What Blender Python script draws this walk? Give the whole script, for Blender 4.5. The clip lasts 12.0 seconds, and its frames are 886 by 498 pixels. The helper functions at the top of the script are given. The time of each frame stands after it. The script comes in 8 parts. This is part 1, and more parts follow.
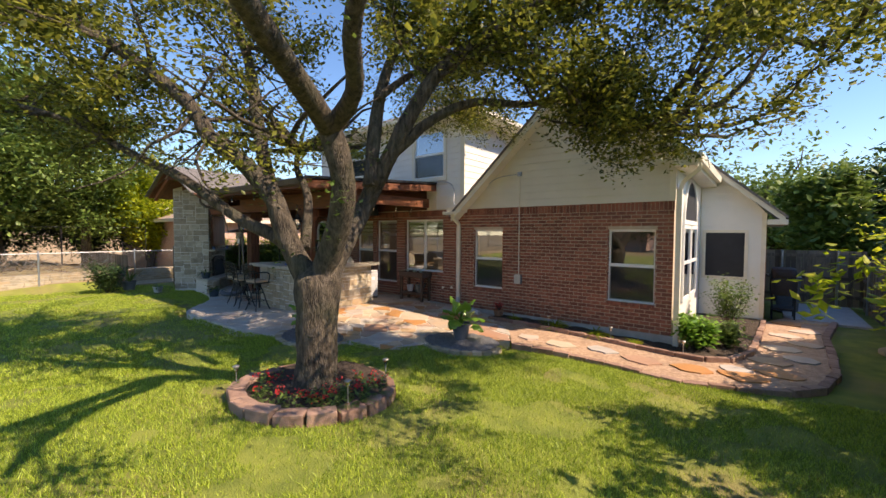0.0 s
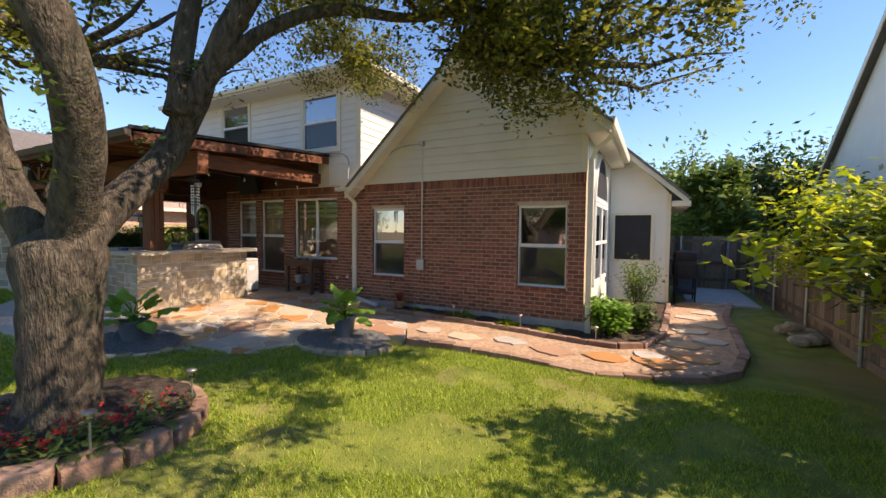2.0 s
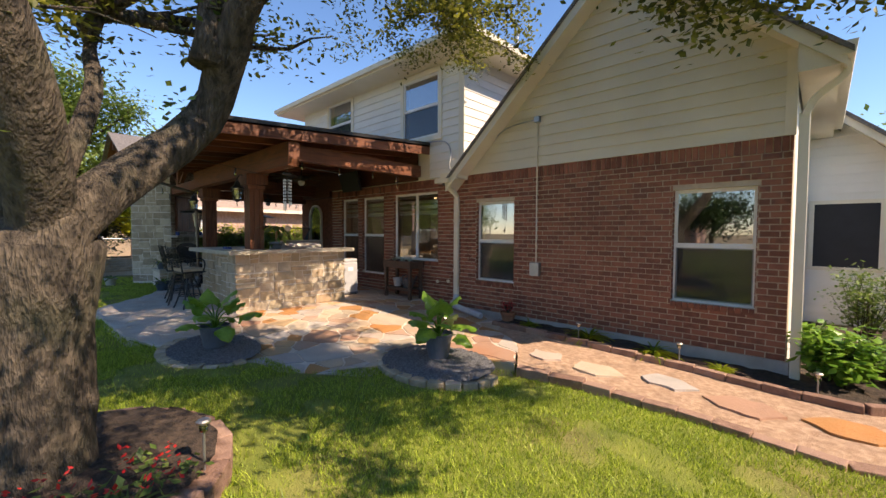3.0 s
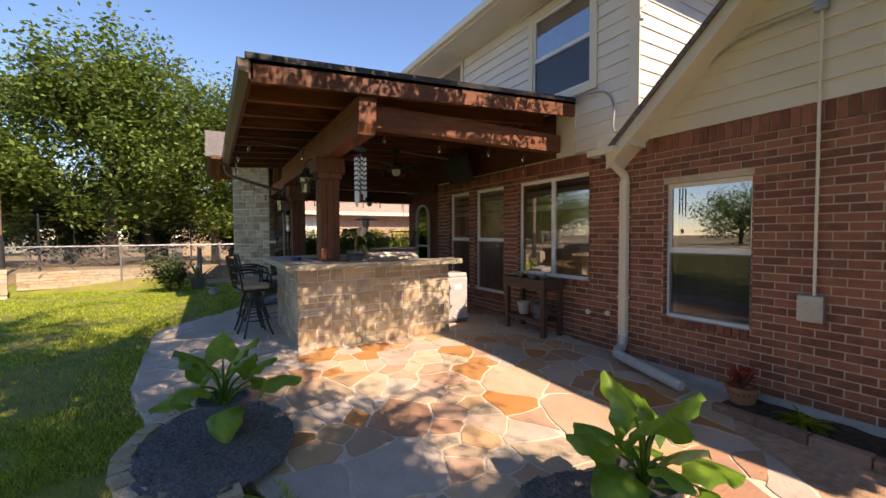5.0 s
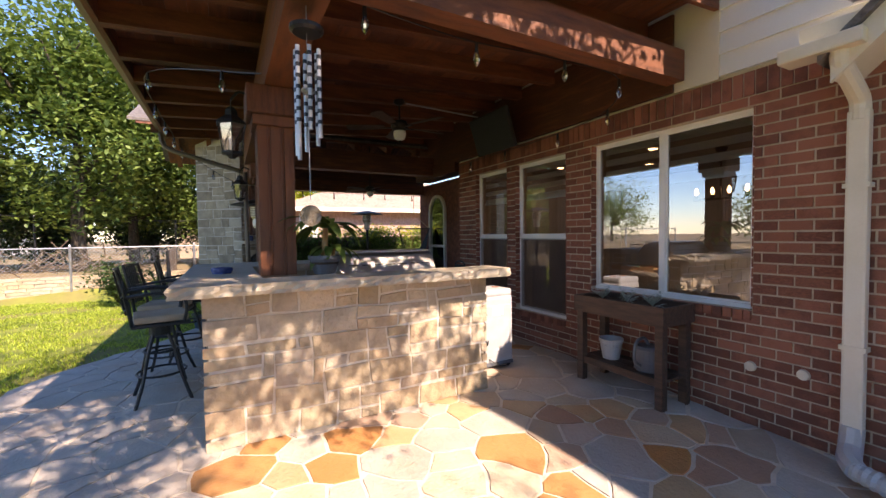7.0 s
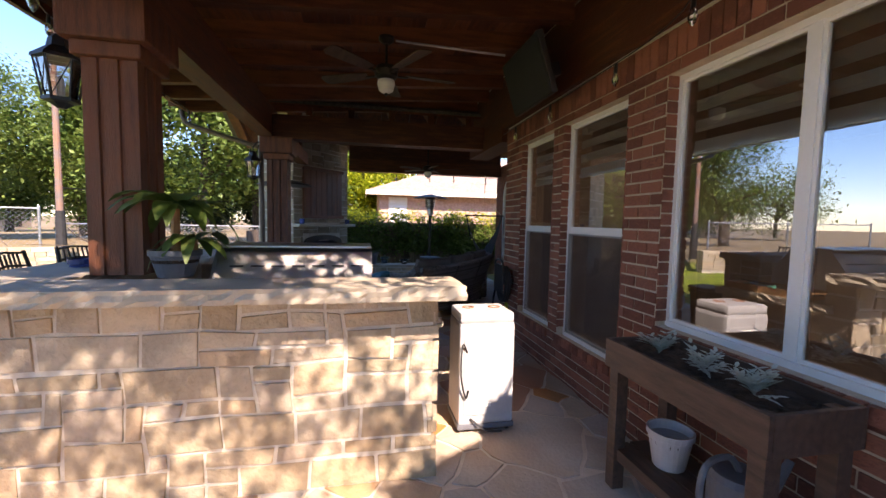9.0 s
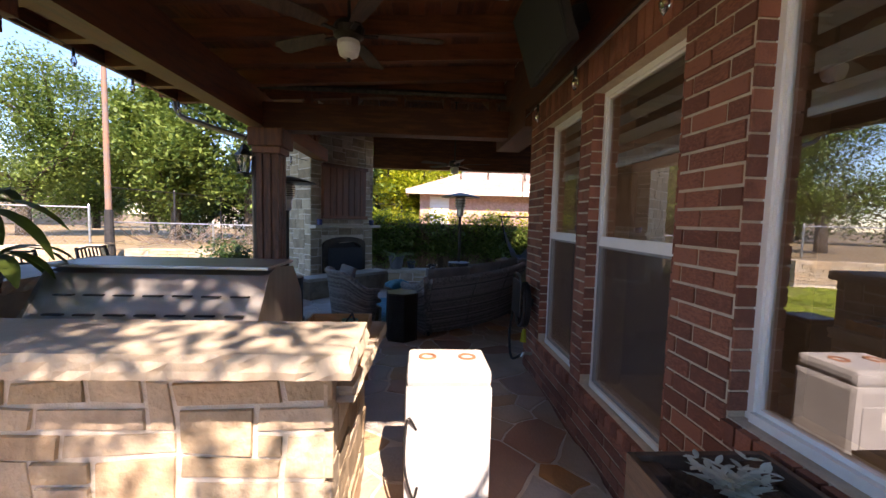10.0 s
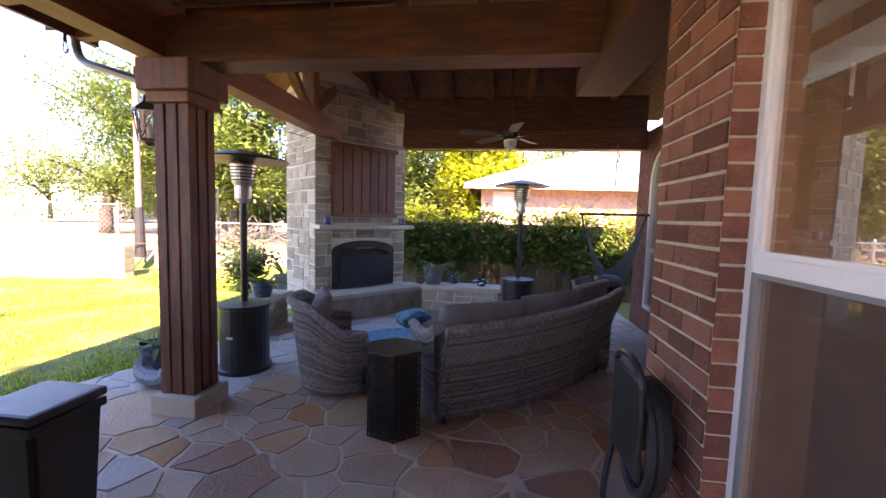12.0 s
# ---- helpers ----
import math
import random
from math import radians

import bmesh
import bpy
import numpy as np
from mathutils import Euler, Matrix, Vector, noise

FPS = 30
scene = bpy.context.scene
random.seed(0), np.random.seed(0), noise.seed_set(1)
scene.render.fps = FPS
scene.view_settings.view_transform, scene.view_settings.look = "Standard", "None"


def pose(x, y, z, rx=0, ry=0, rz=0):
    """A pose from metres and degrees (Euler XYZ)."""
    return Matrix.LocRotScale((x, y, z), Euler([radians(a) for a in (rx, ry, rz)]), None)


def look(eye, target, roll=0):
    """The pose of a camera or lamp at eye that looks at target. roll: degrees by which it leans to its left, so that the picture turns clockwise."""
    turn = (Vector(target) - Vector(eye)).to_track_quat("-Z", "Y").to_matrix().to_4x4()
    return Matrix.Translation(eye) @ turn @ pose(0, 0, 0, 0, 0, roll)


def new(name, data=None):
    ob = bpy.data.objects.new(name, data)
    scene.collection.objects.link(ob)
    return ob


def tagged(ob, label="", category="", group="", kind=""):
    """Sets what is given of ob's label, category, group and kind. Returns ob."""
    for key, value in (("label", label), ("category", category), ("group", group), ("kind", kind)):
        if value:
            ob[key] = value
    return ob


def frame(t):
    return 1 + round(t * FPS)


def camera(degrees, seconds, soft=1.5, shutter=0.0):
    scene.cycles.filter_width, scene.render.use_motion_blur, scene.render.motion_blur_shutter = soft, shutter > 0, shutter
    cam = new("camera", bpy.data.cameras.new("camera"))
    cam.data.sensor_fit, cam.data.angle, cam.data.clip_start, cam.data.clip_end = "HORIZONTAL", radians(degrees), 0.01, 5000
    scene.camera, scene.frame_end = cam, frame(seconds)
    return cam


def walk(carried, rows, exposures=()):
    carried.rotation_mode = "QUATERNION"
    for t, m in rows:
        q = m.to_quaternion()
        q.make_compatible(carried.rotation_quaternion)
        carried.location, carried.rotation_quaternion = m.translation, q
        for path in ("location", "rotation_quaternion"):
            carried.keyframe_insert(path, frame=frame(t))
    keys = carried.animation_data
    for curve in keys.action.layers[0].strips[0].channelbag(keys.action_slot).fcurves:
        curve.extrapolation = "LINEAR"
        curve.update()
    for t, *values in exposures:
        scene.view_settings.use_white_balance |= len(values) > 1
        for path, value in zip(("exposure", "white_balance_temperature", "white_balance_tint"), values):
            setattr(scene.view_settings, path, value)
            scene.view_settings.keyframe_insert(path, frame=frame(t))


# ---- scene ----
cam = camera(95.8, 12.0)
PATH = [
    (0, (3.377, -1.191, 2.037), (2.128, 0.369, 1.958), 0.3),
    (0.5, (3.48, -1.091, 2.02), (2.607, 0.707, 1.94), 0.6),
    (1, (3.469, -0.834, 1.913), (2.763, 1.035, 1.826), 0.7),
    (1.5, (3.326, -0.292, 1.709), (2.596, 1.568, 1.618), 0.7),
    (2, (3.101, 0.36, 1.616), (2.164, 2.124, 1.527), 0.5),
    (2.5, (2.721, 1.04, 1.562), (1.536, 2.649, 1.476), 0.3),
    (2.8, (2.429, 1.407, 1.533), (1.134, 2.929, 1.445), 0.5),
    (3, (2.242, 1.634, 1.529), (0.866, 3.083, 1.445), 0.2),
    (3.1, (2.16, 1.744, 1.53), (0.751, 3.16, 1.442), 0.3),
    (3.2, (2.048, 1.858, 1.532), (0.604, 3.238, 1.44), -0.0),
    (4.8, (0.117, 3.225, 1.563), (-1.587, 4.269, 1.485), -0.4),
    (5, (-0.101, 3.357, 1.55), (-1.83, 4.361, 1.478), -0.3),
    (5.5, (-0.699, 3.602, 1.518), (-2.457, 4.553, 1.452), -0.3),
    (6, (-1.303, 3.832, 1.438), (-3.065, 4.777, 1.374), -0.3),
    (6.5, (-1.926, 4.11, 1.421), (-3.688, 5.054, 1.349), -0.6),
    (7, (-2.456, 4.489, 1.482), (-4.214, 5.44, 1.411), -0.7),
    (7.2, (-2.624, 4.645, 1.451), (-4.382, 5.596, 1.39), -0.3),
    (8.8, (-3.268, 6.04, 1.5), (-5.208, 6.509, 1.366), 0.6),
    (9, (-3.364, 6.22, 1.51), (-5.32, 6.613, 1.372), 1.1),
    (9.5, (-3.751, 6.65, 1.538), (-5.732, 6.887, 1.398), 1.1),
    (10, (-4.234, 6.94, 1.568), (-6.225, 7.055, 1.421), 1.5),
    (10.5, (-4.81, 7.079, 1.57), (-6.803, 7.001, 1.421), 1.7),
    (11, (-5.412, 7.177, 1.575), (-7.395, 6.978, 1.417), 1.5),
    (11.5, (-6.046, 7.309, 1.561), (-8.024, 7.057, 1.403), 1.5),
    (12, (-6.636, 7.399, 1.555), (-8.614, 7.147, 1.397), 1.6),
]
walk(cam, [(t, look(eye, target, roll)) for t, eye, target, roll in PATH],
     [(0, 0.95, 7600, 20), (3, 0.97, 7600, 21), (5, 1.0, 8100, 26), (6, 1.05, 7800, 25), (7, 1.5, 7300, 28), (9, 1.75, 7000, 29), (9.5, 1.85, 7000, 29), (10.5, 2.0, 7400, 33), (11.2, 2.6, 7700, 39), (12, 3.35, 8000, 45)])

# world and sun: high, from the +x side and a little behind the house
SUN = Vector((0.95, 0.235, 1.0)).normalized()
world = bpy.data.worlds.new("sky")
scene.world = world
world.use_nodes = True
wn = world.node_tree.nodes
sky = wn.new("ShaderNodeTexSky")
sky.sky_type, sky.sun_disc = "NISHITA", False
sky.sun_elevation = math.asin(SUN.z)
sky.sun_rotation = math.atan2(SUN.x, SUN.y)
sky.air_density, sky.dust_density, sky.ozone_density = 1.0, 0.0, 5.0
deep = wn.new("ShaderNodeHueSaturation")
deep.inputs["Saturation"].default_value = 1.12
world.node_tree.links.new(sky.outputs[0], deep.inputs["Color"])
world.node_tree.links.new(deep.outputs[0], wn["Background"].inputs[0])
wn["Background"].inputs[1].default_value = 0.135
sun = new("sun", bpy.data.lights.new("sun", "SUN"))
sun.data.energy, sun.data.angle, sun.data.color = 4.4, radians(0.55), (1.0, 0.90, 0.74)
sun.matrix_world = look((20, 8, 24), Vector((20, 8, 24)) - SUN)

# ---- materials ----
def mat(name, a, b, scale=8.0, rough=0.7, bump=0.3, fine=60.0, metal=0.0, spread=0.0, stretch=(1, 1, 1), stain=0.0, stain_col=None, dist=0.01, spec=0.5, island=False):
    """Principled material: two colours mixed by coarse noise, fine grain, relief, and random change from piece to piece."""
    m = bpy.data.materials.new(name)
    m.use_nodes = True
    n, l = m.node_tree.nodes, m.node_tree.links
    p = n["Principled BSDF"]
    tc = n.new("ShaderNodeTexCoord")
    mp = n.new("ShaderNodeMapping")
    mp.inputs["Scale"].default_value = stretch
    l.new(tc.outputs["Object"], mp.inputs[0])
    oi = n.new("ShaderNodeObjectInfo")
    rnd = oi.outputs["Random"]
    if island:
        rnd = n.new("ShaderNodeNewGeometry").outputs["Random Per Island"]
    shift = n.new("ShaderNodeVectorMath")
    shift.operation = "MULTIPLY_ADD"
    cmb = n.new("ShaderNodeCombineXYZ")
    for i in range(3):
        l.new(rnd, cmb.inputs[i])
    shift.inputs[1].default_value = (37, 53, 71)
    l.new(cmb.outputs[0], shift.inputs[0])
    l.new(mp.outputs[0], shift.inputs[2])
    co = shift.outputs[0] if spread > 0 else mp.outputs[0]
    n1, n2 = n.new("ShaderNodeTexNoise"), n.new("ShaderNodeTexNoise")
    n1.inputs["Scale"].default_value, n1.inputs["Detail"].default_value = scale, 5
    n2.inputs["Scale"].default_value, n2.inputs["Detail"].default_value = fine, 4
    l.new(co, n1.inputs[0]); l.new(co, n2.inputs[0])
    ramp = n.new("ShaderNodeValToRGB")
    ramp.color_ramp.elements[0].position, ramp.color_ramp.elements[1].position = 0.32, 0.68
    ramp.color_ramp.elements[0].color, ramp.color_ramp.elements[1].color = (*a, 1), (*b, 1)
    mixf = n.new("ShaderNodeMath"); mixf.operation = "MULTIPLY_ADD"; mixf.use_clamp = True
    l.new(n2.outputs[0], mixf.inputs[0]); mixf.inputs[1].default_value = 0.35
    add = n.new("ShaderNodeMath"); add.operation = "SUBTRACT"
    l.new(n1.outputs[0], add.inputs[0]); add.inputs[1].default_value = 0.175
    l.new(add.outputs[0], mixf.inputs[2])
    val = mixf.outputs[0]
    if spread > 0:
        sp = n.new("ShaderNodeMath"); sp.operation = "MULTIPLY_ADD"
        l.new(rnd, sp.inputs[0]); sp.inputs[1].default_value = spread
        s2 = n.new("ShaderNodeMath"); s2.operation = "SUBTRACT"
        l.new(val, s2.inputs[0]); s2.inputs[1].default_value = spread / 2
        l.new(s2.outputs[0], sp.inputs[2])
        val = sp.outputs[0]
    l.new(val, ramp.inputs[0])
    col = ramp.outputs[0]
    if stain > 0:
        n3 = n.new("ShaderNodeTexNoise")
        n3.inputs["Scale"].default_value, n3.inputs["Detail"].default_value = scale * 0.23, 6
        l.new(tc.outputs["Object"], n3.inputs[0])
        r3 = n.new("ShaderNodeMapRange")
        r3.inputs[1].default_value, r3.inputs[2].default_value, r3.inputs[4].default_value = 0.48, 0.7, stain
        l.new(n3.outputs[0], r3.inputs[0])
        mx = n.new("ShaderNodeMix"); mx.data_type = "RGBA"
        l.new(r3.outputs[0], mx.inputs[0]); l.new(col, mx.inputs[6])
        mx.inputs[7].default_value = (*(stain_col or tuple(c * 0.45 for c in a)), 1)
        col = mx.outputs[2]
    l.new(col, p.inputs["Base Color"])
    p.inputs["Roughness"].default_value, p.inputs["Metallic"].default_value = rough, metal
    p.inputs["Specular IOR Level"].default_value = spec
    rr = n.new("ShaderNodeMapRange")
    rr.inputs[3].default_value, rr.inputs[4].default_value = max(0.03, rough - 0.12), min(1, rough + 0.12)
    l.new(n1.outputs[0], rr.inputs[0]); l.new(rr.outputs[0], p.inputs["Roughness"])
    if bump > 0:
        bp = n.new("ShaderNodeBump")
        bp.inputs["Strength"].default_value, bp.inputs["Distance"].default_value = bump, dist
        ad = n.new("ShaderNodeMath"); ad.operation = "ADD"
        l.new(n1.outputs[0], ad.inputs[0]); l.new(n2.outputs[0], ad.inputs[1])
        l.new(ad.outputs[0], bp.inputs["Height"]); l.new(bp.outputs[0], p.inputs["Normal"])
    return m


def palette(m, cols):
    """Per-piece colours: swap the ramp of a mat() for a random pick out of cols, grain kept as a multiplier."""
    n, l = m.node_tree.nodes, m.node_tree.links
    p = n["Principled BSDF"]
    src = p.inputs["Base Color"].links[0].from_socket
    rnd = next(x for x in n if x.type in ("NEW_GEOMETRY", "OBJECT_INFO"))
    geo = [x for x in n if x.type == "NEW_GEOMETRY"]
    out = geo[0].outputs["Random Per Island"] if geo else rnd.outputs["Random"]
    r = n.new("ShaderNodeValToRGB")
    r.color_ramp.interpolation = "CONSTANT"
    while len(r.color_ramp.elements) < len(cols):
        r.color_ramp.elements.new(0.5)
    for i, c in enumerate(cols):
        r.color_ramp.elements[i].position = i / len(cols)
    for i, c in enumerate(cols):
        r.color_ramp.elements[i].color = (*c, 1)
    l.new(out, r.inputs[0])
    mx = n.new("ShaderNodeMix"); mx.data_type, mx.blend_type = "RGBA", "MULTIPLY"
    mx.inputs[0].default_value = 1.0
    l.new(r.outputs[0], mx.inputs[6]); l.new(src, mx.inputs[7])
    l.new(mx.outputs[2], p.inputs["Base Color"])
    return m


def leaf_mat(name, a, b, trans=0.35, rough=0.5):
    m = mat(name, a, b, 3, rough, 0.0, 30, spread=0.6, island=True)
    n, l = m.node_tree.nodes, m.node_tree.links
    p = n["Principled BSDF"]
    tr = n.new("ShaderNodeBsdfTranslucent")
    l.new(p.inputs["Base Color"].links[0].from_socket, tr.inputs[0])
    ms = n.new("ShaderNodeMixShader"); ms.inputs[0].default_value = trans
    l.new(p.outputs[0], ms.inputs[1]); l.new(tr.outputs[0], ms.inputs[2])
    l.new(ms.outputs[0], n["Material Output"].inputs[0])
    return m


def glass_mat(name, tint=(0.75, 0.8, 0.8), refl=0.25):
    """Window glass: a clear pane whose mirror share follows Fresnel."""
    m = bpy.data.materials.new(name)
    m.use_nodes = True
    n, l = m.node_tree.nodes, m.node_tree.links
    n.remove(n["Principled BSDF"])
    tr, gl, ms, fr = n.new("ShaderNodeBsdfTransparent"), n.new("ShaderNodeBsdfGlossy"), n.new("ShaderNodeMixShader"), n.new("ShaderNodeFresnel")
    tr.inputs[0].default_value = (*tint, 1)
    gl.inputs[0].default_value, gl.inputs["Roughness"].default_value = (0.95, 0.97, 1, 1), 0.0
    fr.inputs[0].default_value = 1.9
    ad = n.new("ShaderNodeMath"); ad.operation = "ADD"; ad.use_clamp = True; ad.inputs[1].default_value = refl
    l.new(fr.outputs[0], ad.inputs[0]); l.new(ad.outputs[0], ms.inputs[0])
    l.new(tr.outputs[0], ms.inputs[1]); l.new(gl.outputs[0], ms.inputs[2])
    l.new(ms.outputs[0], n["Material Output"].inputs[0])
    return m


M_MORTAR = mat("mortar", (0.46, 0.37, 0.27), (0.58, 0.48, 0.36), 14, 0.95, 0.5, 120)
M_BRICK = mat("brick_red", (0.17, 0.060, 0.038), (0.33, 0.124, 0.076), 9, 0.85, 0.6, 90, spread=0.5)
M_BRICKJ = mat("brick_red_joined", (0.17, 0.060, 0.038), (0.33, 0.124, 0.076), 9, 0.85, 0.6, 90, spread=0.5, island=True)
M_SIDING = mat("siding_cream", (0.66, 0.60, 0.47), (0.72, 0.66, 0.53), 1.5, 0.6, 0.12, 80, stain=0.12)
M_WHITE = mat("siding_white", (0.72, 0.70, 0.64), (0.78, 0.76, 0.70), 1.5, 0.6, 0.1, 80, stain=0.1)
M_TRIM = mat("trim_cream", (0.70, 0.64, 0.50), (0.76, 0.70, 0.57), 3, 0.45, 0.06, 60, stain=0.12)
M_VINYL = mat("window_vinyl", (0.74, 0.73, 0.70), (0.80, 0.79, 0.76), 4, 0.4, 0.03, 60)
M_SHINGLE = mat("shingles_grey", (0.10, 0.09, 0.085), (0.22, 0.20, 0.185), 24, 0.95, 0.8, 160, stain=0.2)
M_SHTAN = mat("shingles_tan", (0.28, 0.20, 0.15), (0.44, 0.33, 0.26), 10, 0.95, 0.6, 60, stain=0.3)
M_CEDAR = mat("stained_cedar", (0.085, 0.026, 0.012), (0.22, 0.075, 0.031), 3, 0.6, 0.35, 30, spread=0.4, stretch=(1, 8, 8), stain=0.3)
M_CEDARY = mat("stained_cedar_cross", (0.085, 0.026, 0.012), (0.22, 0.075, 0.031), 3, 0.6, 0.35, 30, spread=0.4, stretch=(8, 1, 8), stain=0.3)
M_CEDARZ = mat("stained_cedar_post", (0.085, 0.026, 0.012), (0.22, 0.075, 0.031), 3, 0.6, 0.4, 30, spread=0.4, stretch=(8, 8, 1), stain=0.3)
M_GUTTER = mat("dark_gutter", (0.10, 0.08, 0.065), (0.14, 0.11, 0.09), 4, 0.4, 0.05, 60, metal=0.3)
M_STONE = palette(mat("limestone_ashlar", (0.62, 0.62, 0.62), (1, 1, 1), 5, 0.9, 0.6, 30, spread=0.3, dist=0.02, stain=0.25, stain_col=(0.86, 0.66, 0.46)),
                  [(0.58, 0.47, 0.32), (0.61, 0.52, 0.39), (0.55, 0.44, 0.30), (0.56, 0.45, 0.30), (0.60, 0.50, 0.36), (0.53, 0.44, 0.33), (0.58, 0.48, 0.35), (0.50, 0.38, 0.25)])
M_STONEG = palette(mat("limestone_grey", (0.62, 0.62, 0.62), (1, 1, 1), 7, 0.9, 0.9, 45, spread=0.3, dist=0.02),
                   [(0.44, 0.36, 0.26), (0.51, 0.43, 0.32), (0.38, 0.31, 0.22), (0.47, 0.39, 0.28), (0.53, 0.46, 0.35)])
M_GROUT = mat("stone_grout", (0.60, 0.54, 0.45), (0.70, 0.65, 0.56), 16, 0.95, 0.5, 120)
M_SLAB = mat("limestone_slab", (0.44, 0.38, 0.29), (0.54, 0.48, 0.38), 5, 0.75, 0.35, 60, stain=0.25, stain_col=(0.46, 0.38, 0.27))
M_FLAG = palette(mat("flagstone", (0.80, 0.80, 0.80), (1, 1, 1), 4, 0.65, 0.7, 40, spread=0.3, dist=0.012, stain=0.65, stain_col=(0.95, 0.62, 0.38)),
                 [(0.54, 0.27, 0.10), (0.50, 0.40, 0.30), (0.54, 0.38, 0.22), (0.50, 0.35, 0.26), (0.52, 0.47, 0.41), (0.56, 0.38, 0.22), (0.52, 0.43, 0.32), (0.46, 0.42, 0.38), (0.56, 0.46, 0.34), (0.42, 0.25, 0.17), (0.54, 0.42, 0.34)])
M_FGROUT = mat("flagstone_mortar", (0.60, 0.51, 0.41), (0.70, 0.61, 0.51), 9, 0.9, 0.4, 120, stain=0.3)
M_SOIL = mat("mulch_soil", (0.030, 0.020, 0.014), (0.10, 0.068, 0.046), 20, 0.95, 1.0, 90, dist=0.03)
M_GRAVEL = mat("dark_gravel", (0.10, 0.10, 0.105), (0.27, 0.27, 0.28), 40, 0.85, 1.0, 110, dist=0.03)
M_PATH = mat("decomposed_granite", (0.36, 0.22, 0.14), (0.55, 0.38, 0.26), 16, 0.95, 0.8, 90, dist=0.02, stain=0.3)
M_EDGE = mat("red_edging_block", (0.22, 0.125, 0.09), (0.36, 0.225, 0.165), 10, 0.9, 0.7, 70, spread=0.5, dist=0.015)
M_BARK = mat("oak_bark", (0.028, 0.021, 0.015), (0.16, 0.125, 0.09), 9, 0.95, 1.0, 34, stretch=(2.2, 2.2, 0.6), dist=0.06, stain=0.35, stain_col=(0.10, 0.115, 0.055))
M_LAWN = mat("lawn_ground", (0.12, 0.16, 0.018), (0.24, 0.27, 0.042), 2.5, 0.95, 0.8, 70, dist=0.03, stain=0.7, stain_col=(0.27, 0.19, 0.09))
M_GRASS = leaf_mat("grass_blades", (0.14, 0.23, 0.014), (0.50, 0.60, 0.075), 0.35, 0.5)
M_LEAF = leaf_mat("oak_leaves", (0.06, 0.08, 0.014), (0.29, 0.29, 0.045), 0.45, 0.45)
M_LEAFB = leaf_mat("bright_leaves", (0.22, 0.30, 0.015), (0.56, 0.58, 0.04), 0.6, 0.5)
M_LEAFM = leaf_mat("mid_green_leaves", (0.08, 0.14, 0.025), (0.20, 0.28, 0.06), 0.35, 0.5)
M_LEAFD = leaf_mat("dark_green_leaves", (0.02, 0.05, 0.014), (0.07, 0.12, 0.03), 0.3, 0.45)
M_LEAFBIG = leaf_mat("broad_leaves", (0.10, 0.23, 0.025), (0.26, 0.45, 0.06), 0.4, 0.3)
M_LEAFPALE = leaf_mat("yellowed_leaf", (0.42, 0.46, 0.14), (0.60, 0.60, 0.28), 0.4, 0.4)
M_FENCE = mat("weathered_fence", (0.12, 0.085, 0.06), (0.26, 0.19, 0.13), 3, 0.9, 0.6, 40, spread=0.6, stretch=(8, 8, 1), stain=0.3)
M_STEEL = mat("galvanised_steel", (0.34, 0.35, 0.36), (0.46, 0.47, 0.48), 10, 0.4, 0.1, 60, metal=0.8)
M_SS = mat("stainless_steel", (0.50, 0.48, 0.45), (0.62, 0.60, 0.57), 2, 0.42, 0.06, 60, metal=1.0, stretch=(12, 1, 1))
M_BLACK = mat("black_paint", (0.010, 0.010, 0.011), (0.022, 0.022, 0.024), 8, 0.4, 0.1, 60)
M_BLACKM = mat("black_matte", (0.014, 0.014, 0.015), (0.03, 0.03, 0.032), 8, 0.75, 0.2, 80)
M_GREYPL = mat("grey_plastic", (0.10, 0.11, 0.125), (0.14, 0.15, 0.17), 6, 0.5, 0.1, 60)
M_WHITEPL = mat("white_plastic", (0.42, 0.42, 0.43), (0.50, 0.50, 0.50), 6, 0.4, 0.08, 60, stain=0.1)
M_WICKER = mat("grey_wicker", (0.11, 0.098, 0.09), (0.30, 0.27, 0.25), 30, 0.6, 0.7, 140, spread=0.5, island=True)
M_CUSH = mat("taupe_cushion", (0.15, 0.13, 0.12), (0.21, 0.185, 0.17), 5, 0.95, 0.3, 200)
M_TAN = mat("tan_cushion", (0.42, 0.32, 0.22), (0.50, 0.39, 0.28), 6, 0.95, 0.3, 200)
M_BRONZE = mat("dark_bronze", (0.025, 0.02, 0.017), (0.05, 0.042, 0.036), 8, 0.45, 0.15, 60, metal=0.5)
M_DARKWOOD = mat("dark_stained_wood", (0.045, 0.026, 0.018), (0.11, 0.065, 0.045), 4, 0.6, 0.4, 40, stretch=(1, 8, 8))
M_TRAY = mat("acacia_tray", (0.36, 0.18, 0.07), (0.58, 0.33, 0.15), 3, 0.55, 0.3, 30, stretch=(8, 1, 8))
M_TEAL = mat("teal_metal", (0.05, 0.22, 0.16), (0.08, 0.30, 0.22), 6, 0.4, 0.1, 60)
M_BLUE = mat("blue_glaze", (0.02, 0.04, 0.16), (0.04, 0.08, 0.26), 6, 0.25, 0.05, 60)
M_NAVY = mat("navy_glaze", (0.03, 0.05, 0.08), (0.06, 0.09, 0.13), 6, 0.3, 0.2, 60)
M_TERRA = mat("terracotta", (0.30, 0.12, 0.06), (0.40, 0.18, 0.09), 6, 0.85, 0.2, 60)
M_RED = leaf_mat("red_petals", (0.45, 0.012, 0.012), (0.75, 0.04, 0.03), 0.25, 0.5)
M_PINK = leaf_mat("pink_petals", (0.70, 0.35, 0.40), (0.85, 0.55, 0.58), 0.25, 0.5)
